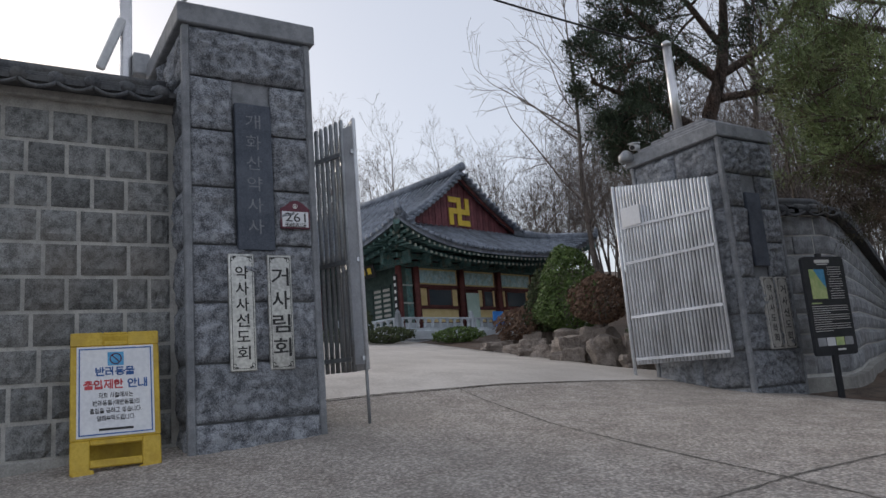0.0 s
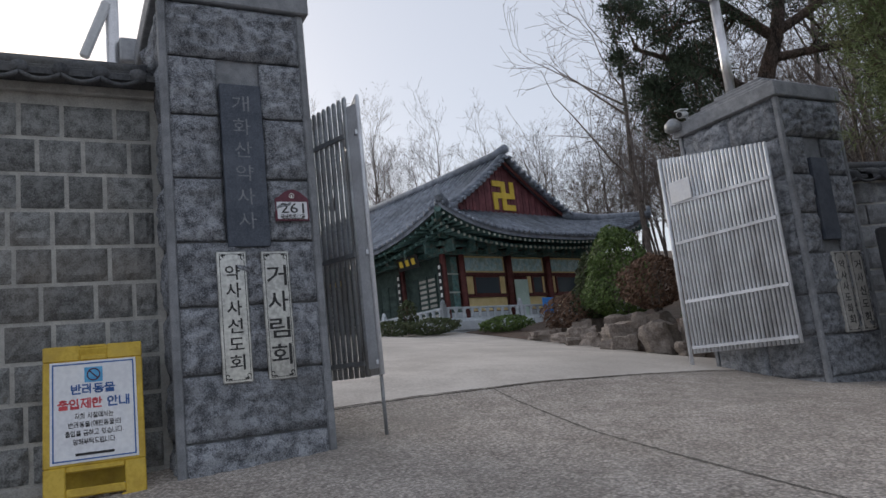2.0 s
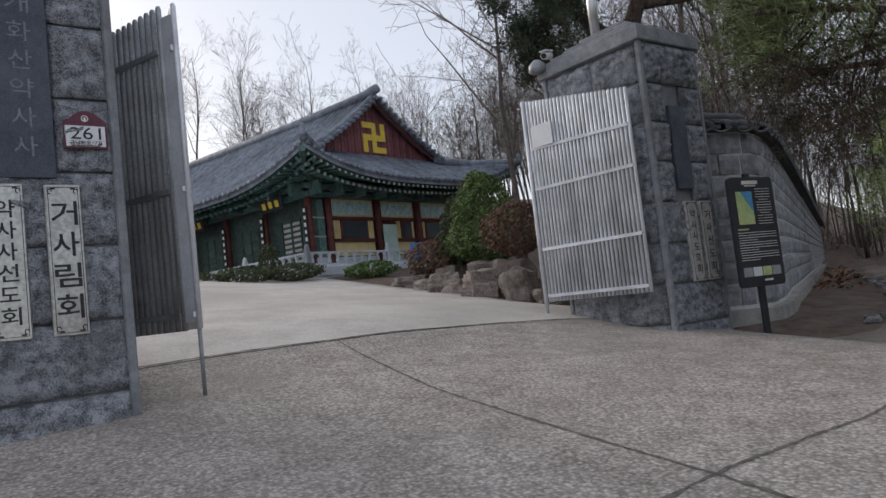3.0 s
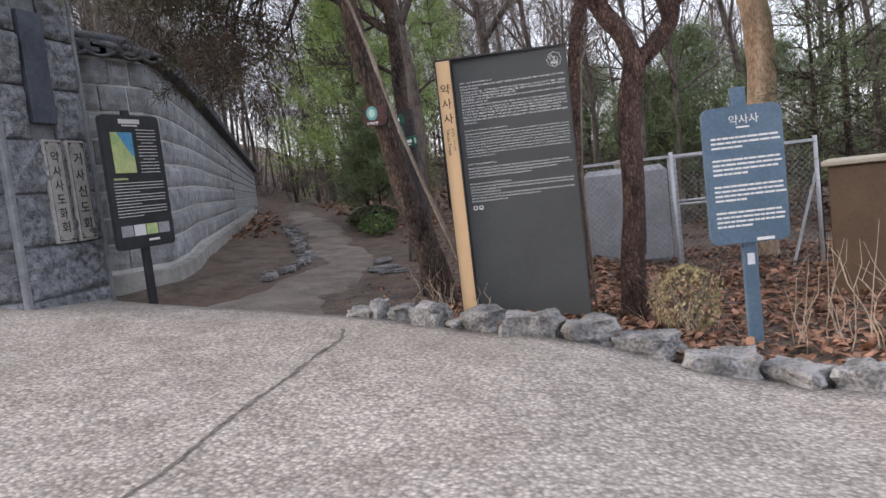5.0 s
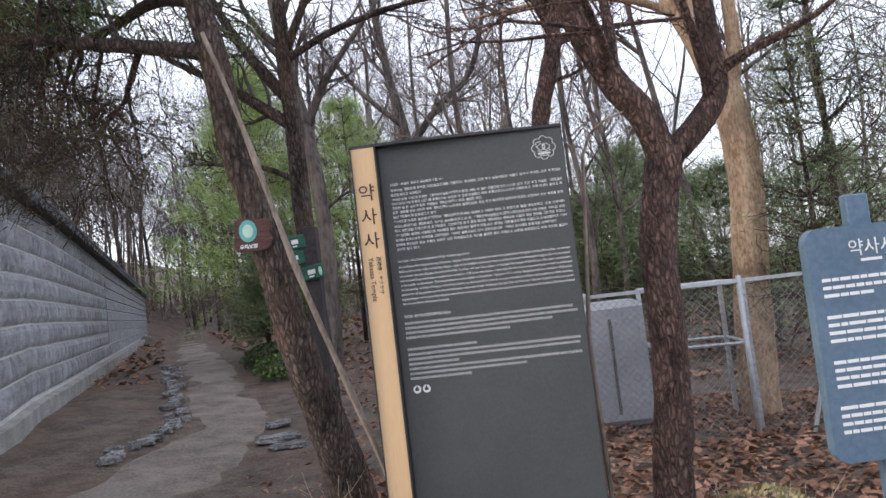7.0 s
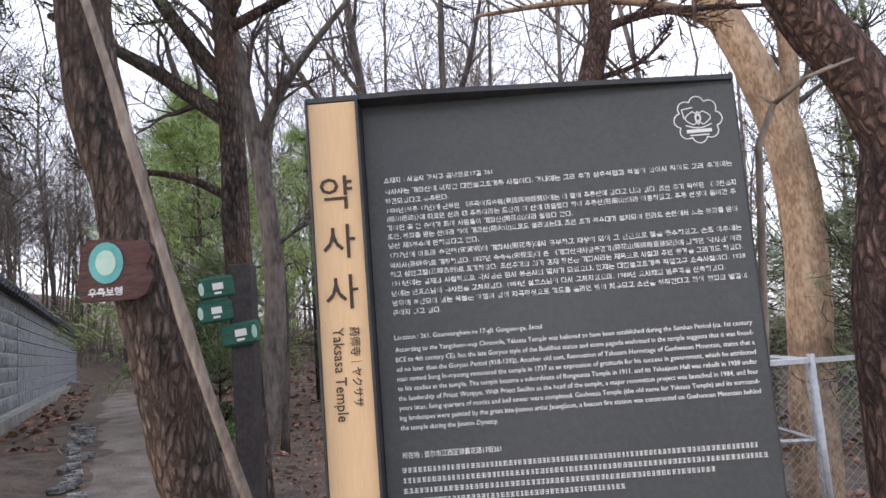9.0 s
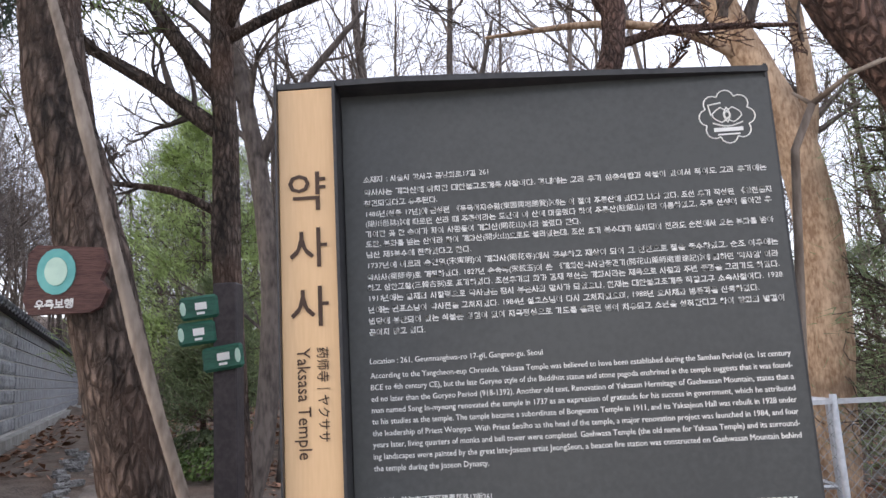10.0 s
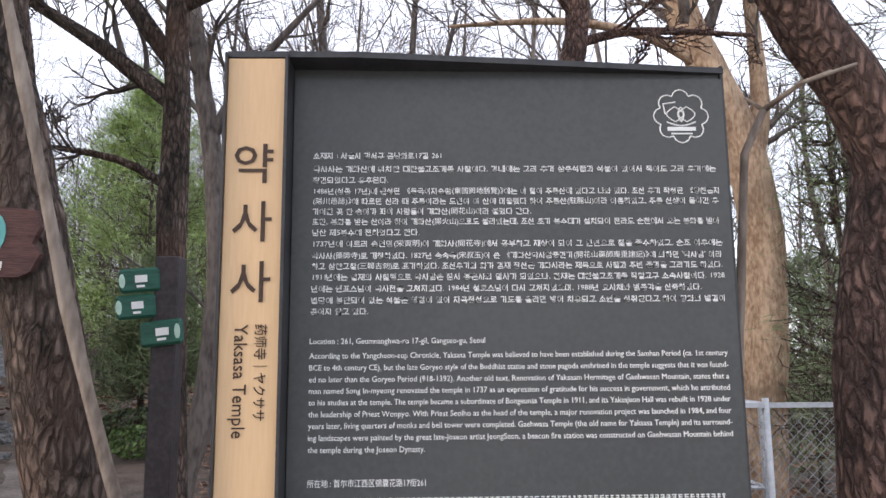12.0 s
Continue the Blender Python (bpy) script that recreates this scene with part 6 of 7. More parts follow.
stones("garden_rock", "brown garden rock at the edge of the courtyard", [(-9.0, 1.9, 0.75, 0.7, 0.8, 10, 0.2), (-10.0, 1.95, 0.6, 0.5, 0.4, 40, 0.2), (-10.6, 2.3, 0.75, 0.7, 0.7, 70, 0.2), (-11.4, 2.25, 0.6, 0.5, 0.42, 20, 0.2), (-12.1, 2.5, 0.75, 0.6, 0.55, 50, 0.2), (-12.9, 2.55, 0.6, 0.5, 0.32, 10, 0.2), (-13.6, 2.8, 0.7, 0.6, 0.4, 33, 0.2), (-14.5, 2.95, 0.6, 0.5, 0.3, 80, 0.2), (-9.9, 2.65, 0.85, 0.7, 0.95, 15, 0.15), (-8.1, 1.75, 0.5, 0.4, 0.36, 65, 0.2), (-11.2, 2.95, 0.8, 0.7, 0.85, 35, 0.15), (-12.6, 3.1, 0.7, 0.6, 0.7, 15, 0.15), (-7.4, 1.9, 0.45, 0.4, 0.4, 5, 0.2), (-8.6, 2.5, 0.7, 0.6, 0.85, 50, 0.15), (-10.3, 1.75, 0.4, 0.35, 0.28, 15, 0.2), (-11.9, 2.05, 0.4, 0.3, 0.25, 65, 0.2)], M["rock_warm"], "rocks at the edge of the courtyard")
EDGE = random.Random(6)
stones("path_stone", "flat worn stone bedded in the footpath", [(-2.05, 4.1, 0.4, 0.26, 0.06, 20, 0.5), (-1.8, 3.7, 0.34, 0.22, 0.06, 5, 0.5), (-2.3, 4.9, 0.26, 0.18, 0.06, 30, 0.5)] + [(path_x(y) - 0.72 + EDGE.uniform(-0.14, 0.14), y, EDGE.uniform(0.08, 0.2), EDGE.uniform(0.06, 0.13), EDGE.uniform(0.05, 0.09), EDGE.uniform(0, 90), 0.45) for y in [3.2 + 0.2 * k for k in range(40)]], M["rock"], "stones in the footpath")

# ---- fence, tank and box in the wood ----


def fence():
    t = thing("chain_link_fence", "rusting chain-link fence with pale steel rails", "fence", (1.9, 4.0, 0))
    off = Matrix.Translation((-1.9, -4.0, 0))
    P = [(0.75, 4.1), (1.92, 4.05), (2.75, 4.0), (3.58, 3.95)]
    for i, (x, y) in enumerate(P):
        g = ground_z(x, y)
        part("fence_post", MB().tube([(x, y, g - 0.1), (x, y, 1.05)], 0.026, 8), M["rail_white"], t, m=off, smooth=True)
    part("brace", MB().tube([(3.56, 3.95, 0.6), (3.25, 3.97, ground_z(3.25, 3.97))], 0.02, 6), M["rail_white"], t, m=off)
    wire = MB()
    for (xa, ya), (xb, yb) in zip(P, P[1:]):
        part("top_rail", MB().box(((xa + xb) / 2, (ya + yb) / 2, 1.0), (math.dist((xa, ya), (xb, yb)), 0.04, 0.035), rz=math.atan2(yb - ya, xb - xa)), M["rail_white"], t, m=off)
        L = math.dist((xa, ya), (xb, yb))
        n = int(L / 0.075)
        zl = min(ground_z(xa, ya), ground_z(xb, yb)) + 0.05
        H = 0.95 - zl
        for s in (1, -1):
            for i in range(-int(H / 0.075), n + int(H / 0.075)):
                pts = []
                x0 = i * 0.075
                for k in (0, 1):
                    u = x0 + s * H * k
                    pts.append([u, zl + H * k])
                (u0, z0), (u1, z1) = pts
                def clip(u, z, v, w):
                    if u < 0:
                        z += (w - z) * (0 - u) / (v - u)
                        u = 0
                    if u > L:
                        z += (w - z) * (L - u) / (v - u)
                        u = L
                    return u, z
                if max(u0, u1) <= 0 or min(u0, u1) >= L:
                    continue
                a, b = clip(u0, z0, u1, z1), clip(u1, z1, u0, z0)
                q = lambda u, z: (xa + (xb - xa) * u / L, ya + (yb - ya) * u / L, z)
                wire.tube([q(*a), q(*b)], 0.0026, 3, False)
    part("wire_mesh", wire, M["wire"], t, "grey diamond wire mesh", m=off)


fence()
tk = thing("grey_tank", "dented grey sheet-metal tank behind the fence", "tank", (1.35, 4.8, ground_z(1.35, 4.8)))
part("shell", MB().box((0, 0, 0.64), (1.1, 0.6, 1.32), bev=0.07), M["tank"], tk)
part("filler_neck", MB().lathe((-0.06, -0.1, 1.27), [(0.07, 0), (0.07, 0.09), (0.085, 0.1), (0.085, 0.13), (0.0, 0.15)], 10), M["cream"], tk, smooth=True)
part("seam", MB().box((0.18, -0.31, 0.62), (0.03, 0.03, 1.0), bev=0.008), M["joint"], tk)
bx = thing("storage_box", "large brown storage box with a cream lid among dead leaves", "storage box", (3.76, 1.9, 0.08), radians(-20))
part("body", MB().box((0, 0, -0.15), (1.15, 0.7, 1.6), bev=0.01), M["brownbox"], bx)
part("lid", MB().box((0, 0, 0.685), (1.25, 0.8, 0.05), bev=0.01), M["cream"], bx)
# open steel frame behind the fence
fr = thing("pipe_stand", "open pale steel pipe stand behind the fence", "stand", (2.4, 4.75, 0))
for x, y in ((-0.4, -0.2), (0.5, -0.35), (-0.4, 0.6), (0.5, 0.5)):
    g = ground_z(2.4 + x, 4.75 + y)
    part("upright", MB().box((x, y, (g + 1.0) / 2), (0.045, 0.045, 1.0 - g)), M["rail_white"], fr)
for a, b in (((-0.4, -0.2), (0.5, -0.35)), ((-0.4, 0.6), (0.5, 0.5)), ((-0.4, -0.2), (-0.4, 0.6)), ((0.5, -0.35), (0.5, 0.5))):
    part("crossbar", MB().tube([(*a, 0.98), (*b, 0.98)], 0.022, 4), M["rail_white"], fr)
    part("crossbar", MB().tube([(*a, 0.35), (*b, 0.35)], 0.018, 4), M["rail_white"], fr)

# ---- poles, cameras and the cable on the pillars ----


def pole_on(name, label, x, y, z0, z1, r, mat, lean=(0, 0)):
    t = thing(name, label, "pole", (x, y, z0))
    part("tube", MB().tube([(0, 0, 0), (lean[0], lean[1], z1 - z0)], r, 12), mat, t, smooth=True)
    return t


p = pole_on("steel_pole", "polished steel pole standing on the gate pillar", -5.75, 1.05, 4.4, 6.25, 0.075, M["steel"], (0.0, 0.0))
part("pole_cap", MB().lathe((0, 0, 1.85), [(0.085, 0), (0.085, 0.06), (0.03, 0.11), (0.0, 0.12)], 12), M["steel"], p, smooth=True)
pole_on("steel_pole", "thick pale steel pole behind the wall coping", -6.2, -7.75, 0.6, 7.0, 0.07, M["steel"])
br = thing("pole_bracket", "white steel arm and box fixed to the pole", "bracket", (-6.2, -7.75, 4.6))
part("arm", MB().box((0, -0.16, 0.15), (0.06, 0.1, 0.7), m=Matrix.Translation((0.05, -0.16, 0.2)) @ Matrix.Rotation(radians(-20), 4, "X"), bev=0.02), M["cam_white"], br)
part("box", MB().box((0.05, 0.15, -0.02), (0.16, 0.18, 0.26), bev=0.015), M["tank"], br)


def security_camera(x, y, z, yaw, label):
    t = thing("security_camera", label, "camera", (x, y, z), radians(yaw))
    part("body", MB().tube([(0, 0, 0), (0.22, 0, -0.05)], [0.055, 0.055], 10), M["cam_white"], t, smooth=True)
    part("hood", MB().box(None, (0.28, 0.12, 0.02), m=Matrix.Translation((0.12, 0, 0.045)) @ Matrix.Rotation(radians(12), 4, "Y"), bev=0.006), M["cam_white"], t)
    part("lens", MB().tube([(0.215, 0, -0.05), (0.235, 0, -0.055)], 0.042, 10), M["ink"], t)
    part("mount", MB().tube([(-0.02, 0, -0.02), (-0.12, 0, -0.1)], 0.025, 8), M["cam_white"], t)


security_camera(-4.52, -7.45, 4.66, 20, "white security camera on the pillar cap")
security_camera(-6.15, 0.42, 4.45, -70, "white security camera at the corner of the pillar cap")
tl = thing("flood_lamp", "round floodlight below the security camera", "lamp", (-6.32, 0.3, 4.22), radians(-60))
part("housing", MB().lathe((0, 0, 0), [(0.1, 0), (0.14, 0.03), (0.13, 0.12), (0.05, 0.2)], 12), M["gate_dark"], tl, smooth=True)
mb = MB()
a, b = Vector((-5.75, 1.05, 6.2)), Vector((-10.9, -4.1, 10.4))
mb.tube([a + (b - a) * k / 12 - Vector((0, 0, 0.15 * math.sin(math.pi * k / 12))) for k in range(13)], 0.02, 6)
single("overhead_cable", mb, M["cable"], "black overhead cable running from the steel pole", "cable")

# ---- trees ----


def side_dir(d, ang, rng):
    ax = d.orthogonal().normalized()
    ax.rotate(Matrix.Rotation(rng.uniform(0, 2 * math.pi), 3, d))
    out = d.copy()
    out.rotate(Matrix.Rotation(ang, 3, ax))
    return out


def branch(out, tips, rng, p, d, L, r, level, P):
    n = P["segs"][level]
    pts, rad = [p.copy()], [r]
    for i in range(n):
        d = (d + Vector((rng.gauss(0, 1), rng.gauss(0, 1), rng.gauss(0, 1))) * P["wob"][level] + Vector((0, 0, P["up"][level]))).normalized()
        p = p + d * (L / n)
        pts.append(p.copy())
        rad.append(max(P["rmin"], r * (1 - P["taper"] * (i + 1) / n)))
    out.append((pts, rad, level))
    kids(out, tips, rng, pts, rad, L, level, P)
    if level >= P["max"]:
        tips.append((pts[-1], d))
        if len(pts) > 2:
            tips.append((pts[len(pts) // 2], d))


def kids(out, tips, rng, pts, rad, L, level, P, lo=None):
    if level >= P["max"]:
        return
    n = len(pts) - 1
    for k in range(P["kids"][level]):
        t = rng.uniform(P["from"][level] if lo is None else lo, 1.0) * n
        i = min(n - 1, int(t))
        q = pts[i].lerp(pts[i + 1], t - i)
        dd = (pts[i + 1] - pts[i]).normalized()
        sd = side_dir(dd, radians(rng.uniform(*P["angle"][level])), rng)
        r = max(P["rmin"], rad[i] * rng.uniform(0.35, 0.6))
        branch(out, tips, rng, q, sd, L * rng.uniform(*P["ratio"][level]) * (1.15 - 0.5 * t / n), r, level + 1, P)


def wood(out, sides=(8, 5, 4, 3, 3), lo=0, hi=9):
    mb = MB()
    for pts, rad, lev in out:
        if lo <= lev <= hi:
            mb.tube(pts, rad, sides[lev], lev == 0)
    return mb


def needles(tips, rng, per, length, width, spread=0.9, jitter=0.1):
    vs, fs = [], []
    for p, d in tips:
        for k in range(per):
            c = p + Vector((rng.gauss(0, jitter), rng.gauss(0, jitter), rng.gauss(0, jitter * 0.7)))
            q = (d + Vector((rng.gauss(0, spread), rng.gauss(0, spread), rng.gauss(0, spread)))).normalized()
            s = q.orthogonal().normalized() * width
            L = length * rng.uniform(0.6, 1.2)
            n = len(vs)
            vs += [tuple(c - s), tuple(c + s), tuple(c + q * L)]
            fs.append((n, n + 1, n + 2))
    mb = MB()
    mb.v, mb.f, mb.m = vs, fs, [0] * len(fs)
    return mb


BARE = dict(segs=(7, 5, 4, 3), wob=(0.05, 0.14, 0.18, 0.22), up=(0.03, 0.07, 0.06, 0.03), rmin=0.006, taper=0.85, max=3, kids=(13, 6, 4), angle=((25, 55), (28, 60), (25, 60)), ratio=((0.3, 0.5), (0.4, 0.65), (0.4, 0.7)), **{"from": (0.28, 0.2, 0.15)})


def bare_tree(seed, H, r):
    rng = random.Random(seed)
    out, tips = [], []
    branch(out, tips, rng, Vector((0, 0, -0.2)), Vector((rng.uniform(-0.06, 0.06), rng.uniform(-0.06, 0.06), 1)), H, r, 0, BARE)
    t = thing("bare_tree", "leafless grey-brown tree on the wooded slope", "tree", group="bare trees on the slope")
    part("trunk", wood(out, hi=0), M["bark_grey"], t, smooth=True)
    part("crown", wood(out, lo=1), M["bark_grey"], t)
    return t


def forest():
    rng = random.Random(21)
    base = [bare_tree(300 + i, h, r) for i, (h, r) in enumerate(((9.5, 0.09), (11.5, 0.11), (8.0, 0.07), (10.5, 0.085), (7.0, 0.06), (12.5, 0.12)))]
    spots = []

    def scatter(n, x0, x1, y0, y1, gap, keep=lambda x, y: True):
        tries = 0
        while n and tries < 6000:
            tries += 1
            x, y = rng.uniform(x0, x1), rng.uniform(y0, y1)
            if keep(x, y) and (y > 33 or abs(x - path_x(y)) > 1.3 and abs(x - tw_line(y)) > 0.9) and all((x - a) ** 2 + (y - b) ** 2 > gap * gap for a, b in spots):
                spots.append((x, y))
                n -= 1

    scatter(56, -62, -37, 2, 52, 1.8)
    low = len(spots)
    scatter(44, -26, 26, 28, 58, 2.0, lambda x, y: abs(x - path_x(y)) > 1)
    scatter(48, -35, -14, 17, 30, 1.4)
    scatter(55, -36, -9, 20, 50, 1.9, lambda x, y: y > 16 - 0.25 * (x + 20) and (x < -12 or y > 22))
    scatter(26, -22, 8, 18, 44, 2.2, lambda x, y: abs(x - path_x(y)) > 1.2)
    scatter(16, -18, -8.4, 10, 24, 1.6, lambda x, y: x < -8.2 - 0.33 * (y - 8) * 0.6)
    scatter(5, -1.5, 9, 10, 16, 2.4)
    scatter(16, -22, -4, 20, 40, 1.2)
    scatter(24, -32, -16, 34, 56, 1.2)
    scatter(9, 8, 30, 10, 36, 3)
    used = set()
    for i, (x, y) in enumerate(spots):
        k = rng.randrange(6)
        m = Matrix.Translation((x, y, ground_z(x, y) - 0.05)) @ Matrix.Rotation(rng.uniform(0, 6.28), 4, "Z") @ Matrix.Diagonal((1, 1, 1, 1))
        if k not in used:
            base[k].matrix_basis = m
            used.add(k)
        else:
            c = copy_thing(base[k], m)
            s = rng.uniform(0.75, 1.05) if i < low else rng.uniform(0.75, 1.15)
            c.scale = (s, s, s)


forest()


def brushwood():
    """Leafless waist to head high undergrowth between the trees."""
    rng = random.Random(77)
    spec = dict(BARE, max=2, rmin=0.0045, kids=(7, 5), angle=((25, 60), (28, 60), (25, 60)))
    base = []
    for i in range(4):
        out, tips = [], []
        for j in range(7):
            a = rng.uniform(0, 6.283)
            branch(out, tips, rng, Vector((0.2 * math.cos(a), 0.2 * math.sin(a), -0.1)), Vector((0.45 * math.cos(a), 0.45 * math.sin(a), 1)).normalized(), rng.uniform(1.3, 2.4), 0.014, 0, spec)
        t = thing("brushwood_bush", "leafless brown brushwood between the trees", "shrub", group="brushwood under the trees")
        part("stem", wood(out, (4, 3, 3, 3), hi=0), M["bark_brush"], t)
        part("twig_crown", wood(out, (4, 3, 3, 3), lo=1), M["bark_brush"], t)
        base.append(t)
    used, spots, tries = set(), [], 0
    while len(spots) < 290 and tries < 20000:
        tries += 1
        x, y = rng.uniform(-32, 14), rng.uniform(11, 46)
        if y < 33 and abs(x - path_x(y)) < 1.5 or (y < 16 and tw_line(y) < x < -1.5) or y < 28 and abs(x - tw_line(y)) < 1.2 or x < -4 - y * 0.75 or any((x - a) ** 2 + (y - b) ** 2 < 0.9 for a, b in spots):
            continue
        spots.append((x, y))
        k = rng.randrange(4)
        m = Matrix.Translation((x, y, ground_z(x, y))) @ Matrix.Rotation(rng.uniform(0, 6.28), 4, "Z")
        if k not in used:
            base[k].matrix_basis = m
            used.add(k)
        else:
            c = copy_thing(base[k], m)
            s = rng.uniform(0.7, 1.35)
            c.scale = (s, s, s)


brushwood()


def hand_tree(name, label, trunk, radii, limbs, bark, P, seed, leaf=None, per=0, nl=0.14, nw=0.004, jitter=0.09, twigs=None, min_level=1, spread=0.9, lo=None, foliage="foliage", leafpick=None, leaf2=None):
    """A tree with its trunk and main limbs given as points; finer branches grow from them."""
    rng = random.Random(seed)
    at = trunk[0]
    g = ground_z(at[0], at[1])
    t = thing(name, label, "tree", (at[0], at[1], g))
    off = Vector((at[0], at[1], g))

    def smooth_line(pts, rad):
        pts = [Vector(p) for p in pts]
        P2, R2 = [], []
        n = len(pts)
        for i in range(n - 1):
            a, b, c, d = pts[max(0, i - 1)], pts[i], pts[i + 1], pts[min(n - 1, i + 2)]
            for k in range(4):
                u = k / 4
                q = 0.5 * ((2 * b) + (c - a) * u + (2 * a - 5 * b + 4 * c - d) * u * u + (3 * b - 3 * c + d - a) * u ** 3)
                P2.append(q - off)
                R2.append((rad[i] + (rad[i + 1] - rad[i]) * u) * (1 + 0.06 * noise.noise(q * 3)))
        P2.append(pts[-1] - off)
        R2.append(rad[-1])
        return P2, R2

    out, tips = [], []
    tp, tr = smooth_line(trunk, radii)
    tr[0] *= 1.25
    mb = MB().tube(tp, tr, 14)
    # ridged bark
    mb.v = [tuple(Vector(v) * 1.0 + Vector((noise.noise(Vector(v) * Vector((14, 14, 4)).length * 0.35), noise.noise(Vector(v) * 5 + Vector((9, 0, 0))), 0)) * 0.012) for v in mb.v]
    part("trunk", mb, bark, t, smooth=True)
    if lo is not None:
        kids(out, tips, rng, tp, tr, (tp[-1] - tp[0]).length * 0.55, 0, P, lo)
    for lp, lr in limbs:
        a, b = smooth_line(lp, lr)
        part("limb", MB().tube(a, b, 9), bark, t, smooth=True)
        kids(out, tips, rng, a, b, sum((q - p).length for p, q in zip(a, a[1:])), 0, P, 0.25)
    if out:
        part("crown", wood(out, (7, 5, 4, 3, 3)), twigs or bark, t)
    if leaf and tips:
        sel = [q for q in tips if leafpick is None or leafpick(q[0] + off)]
        part(foliage, needles(sel, rng, per, nl, nw, spread, jitter), leaf, t)
        if leaf2:
            part(foliage, needles([q for q in tips if not leafpick(q[0] + off)], rng, per, nl * 1.2, nw * 1.3, spread, jitter * 1.3), leaf2, t)
    return t


PINE = dict(segs=(6, 5, 4, 3), wob=(0.08, 0.16, 0.2, 0.2), up=(0.02, 0.0, 0.03, 0.05), rmin=0.005, taper=0.8, max=3, kids=(11, 6, 4), angle=((50, 85), (35, 65), (30, 60)), ratio=((0.45, 0.7), (0.4, 0.6), (0.35, 0.6)), **{"from": (0.3, 0.2, 0.2)})
THIN = dict(BARE, rmin=0.0035, kids=(7, 5, 3))

# leaning pine beside the temple sign
hand_tree("pine_tree", "leaning dark pine with browned needle branches beside the footpath", [(-0.5, 1.0, -0.15), (-0.55, 0.9, 0.3), (-0.62, 0.75, 0.7), (-0.66, 0.65, 0.96), (-0.7, 0.57, 1.3), (-0.735, 0.52, 1.57), (-0.79, 0.5, 1.865), (-0.865, 0.5, 2.14), (-0.91, 0.5, 2.485), (-0.97, 0.5, 2.9), (-1.2, 0.55, 3.8), (-1.45, 0.6, 4.7)], [0.15, 0.125, 0.108, 0.1, 0.095, 0.09, 0.085, 0.084, 0.082, 0.078, 0.062, 0.045],
          [([(-0.94, 0.5, 2.7), (-1.45, 0.45, 2.8), (-2.05, 0.45, 2.92), (-2.85, 0.58, 3.05)], [0.05, 0.04, 0.03, 0.015]), ([(-0.98, 0.5, 3.0), (-1.46, 0.95, 3.25), (-2.15, 1.45, 3.3), (-3.15, 1.85, 3.35)], [0.05, 0.04, 0.03, 0.012]),
           ([(-1.12, 0.52, 3.5), (-1.57, 0.13, 3.8), (-2.1, -0.2, 4.05), (-2.5, -0.35, 4.2)], [0.05, 0.04, 0.03, 0.012]), ([(-1.3, 0.55, 4.1), (-0.9, 0.3, 4.5), (-0.2, 0.1, 4.9)], [0.045, 0.03, 0.015]), ([(-1.4, 0.6, 4.5), (-1.9, 0.75, 5.0), (-2.6, 0.85, 5.5)], [0.045, 0.03, 0.012]), ([(-1.06, 0.52, 3.3), (-1.47, 1.2, 3.9), (-2.37, 2.0, 4.4), (-3.17, 2.5, 4.7)], [0.05, 0.04, 0.03, 0.012]),
           ([(-1.02, 0.5, 3.1), (-1.6, 0.0, 3.3), (-2.1, -0.35, 3.42), (-2.5, -0.55, 3.5)], [0.045, 0.035, 0.025, 0.012]), ([(-1.2, 0.55, 3.8), (-1.8, 0.35, 4.5), (-2.4, 0.15, 4.9), (-2.8, 0.0, 5.2)], [0.05, 0.04, 0.03, 0.012]), ([(-1.1, 0.52, 3.4), (-1.8, 0.6, 3.7), (-2.5, 0.7, 3.9), (-3.0, 0.85, 4.0)], [0.05, 0.04, 0.03, 0.012])],
          M["bark"], dict(PINE, kids=(9, 6, 3)), 7, M["needle_brown"], 12, 0.12, 0.0042, 0.06, spread=0.8, leafpick=lambda q: q.z < 3.05, leaf2=M["needle"])
# forked red pine behind the sign
hand_tree("red_pine_tree", "forked red-barked pine rising from dead leaves", [(1.222, 0.378, -0.300), (1.232, 0.349, 0.132), (1.290, 0.330, 0.686), (1.310, 0.310, 1.337), (1.407, 0.310, 1.804)], [0.125, 0.098, 0.09, 0.088, 0.092],
          [([(1.397, 0.310, 1.736), (1.319, 0.300, 1.979), (1.183, 0.281, 2.173), (1.037, 0.262, 2.513), (0.960, 0.242, 2.853), (0.892, 0.281, 3.534), (0.940, 0.378, 4.409)], [0.08, 0.078, 0.075, 0.07, 0.062, 0.05, 0.03]), ([(1.426, 0.310, 1.765), (1.572, 0.320, 1.891), (1.698, 0.330, 2.076), (1.689, 0.320, 2.367), (1.689, 0.320, 2.756), (1.766, 0.378, 3.534)], [0.07, 0.066, 0.06, 0.052, 0.046, 0.03])],
          M["bark_red"], dict(PINE, kids=(4, 4, 3)), 9, M["needle"], 10, 0.1, 0.003, 0.05, leafpick=lambda q: q.z > 3.7)
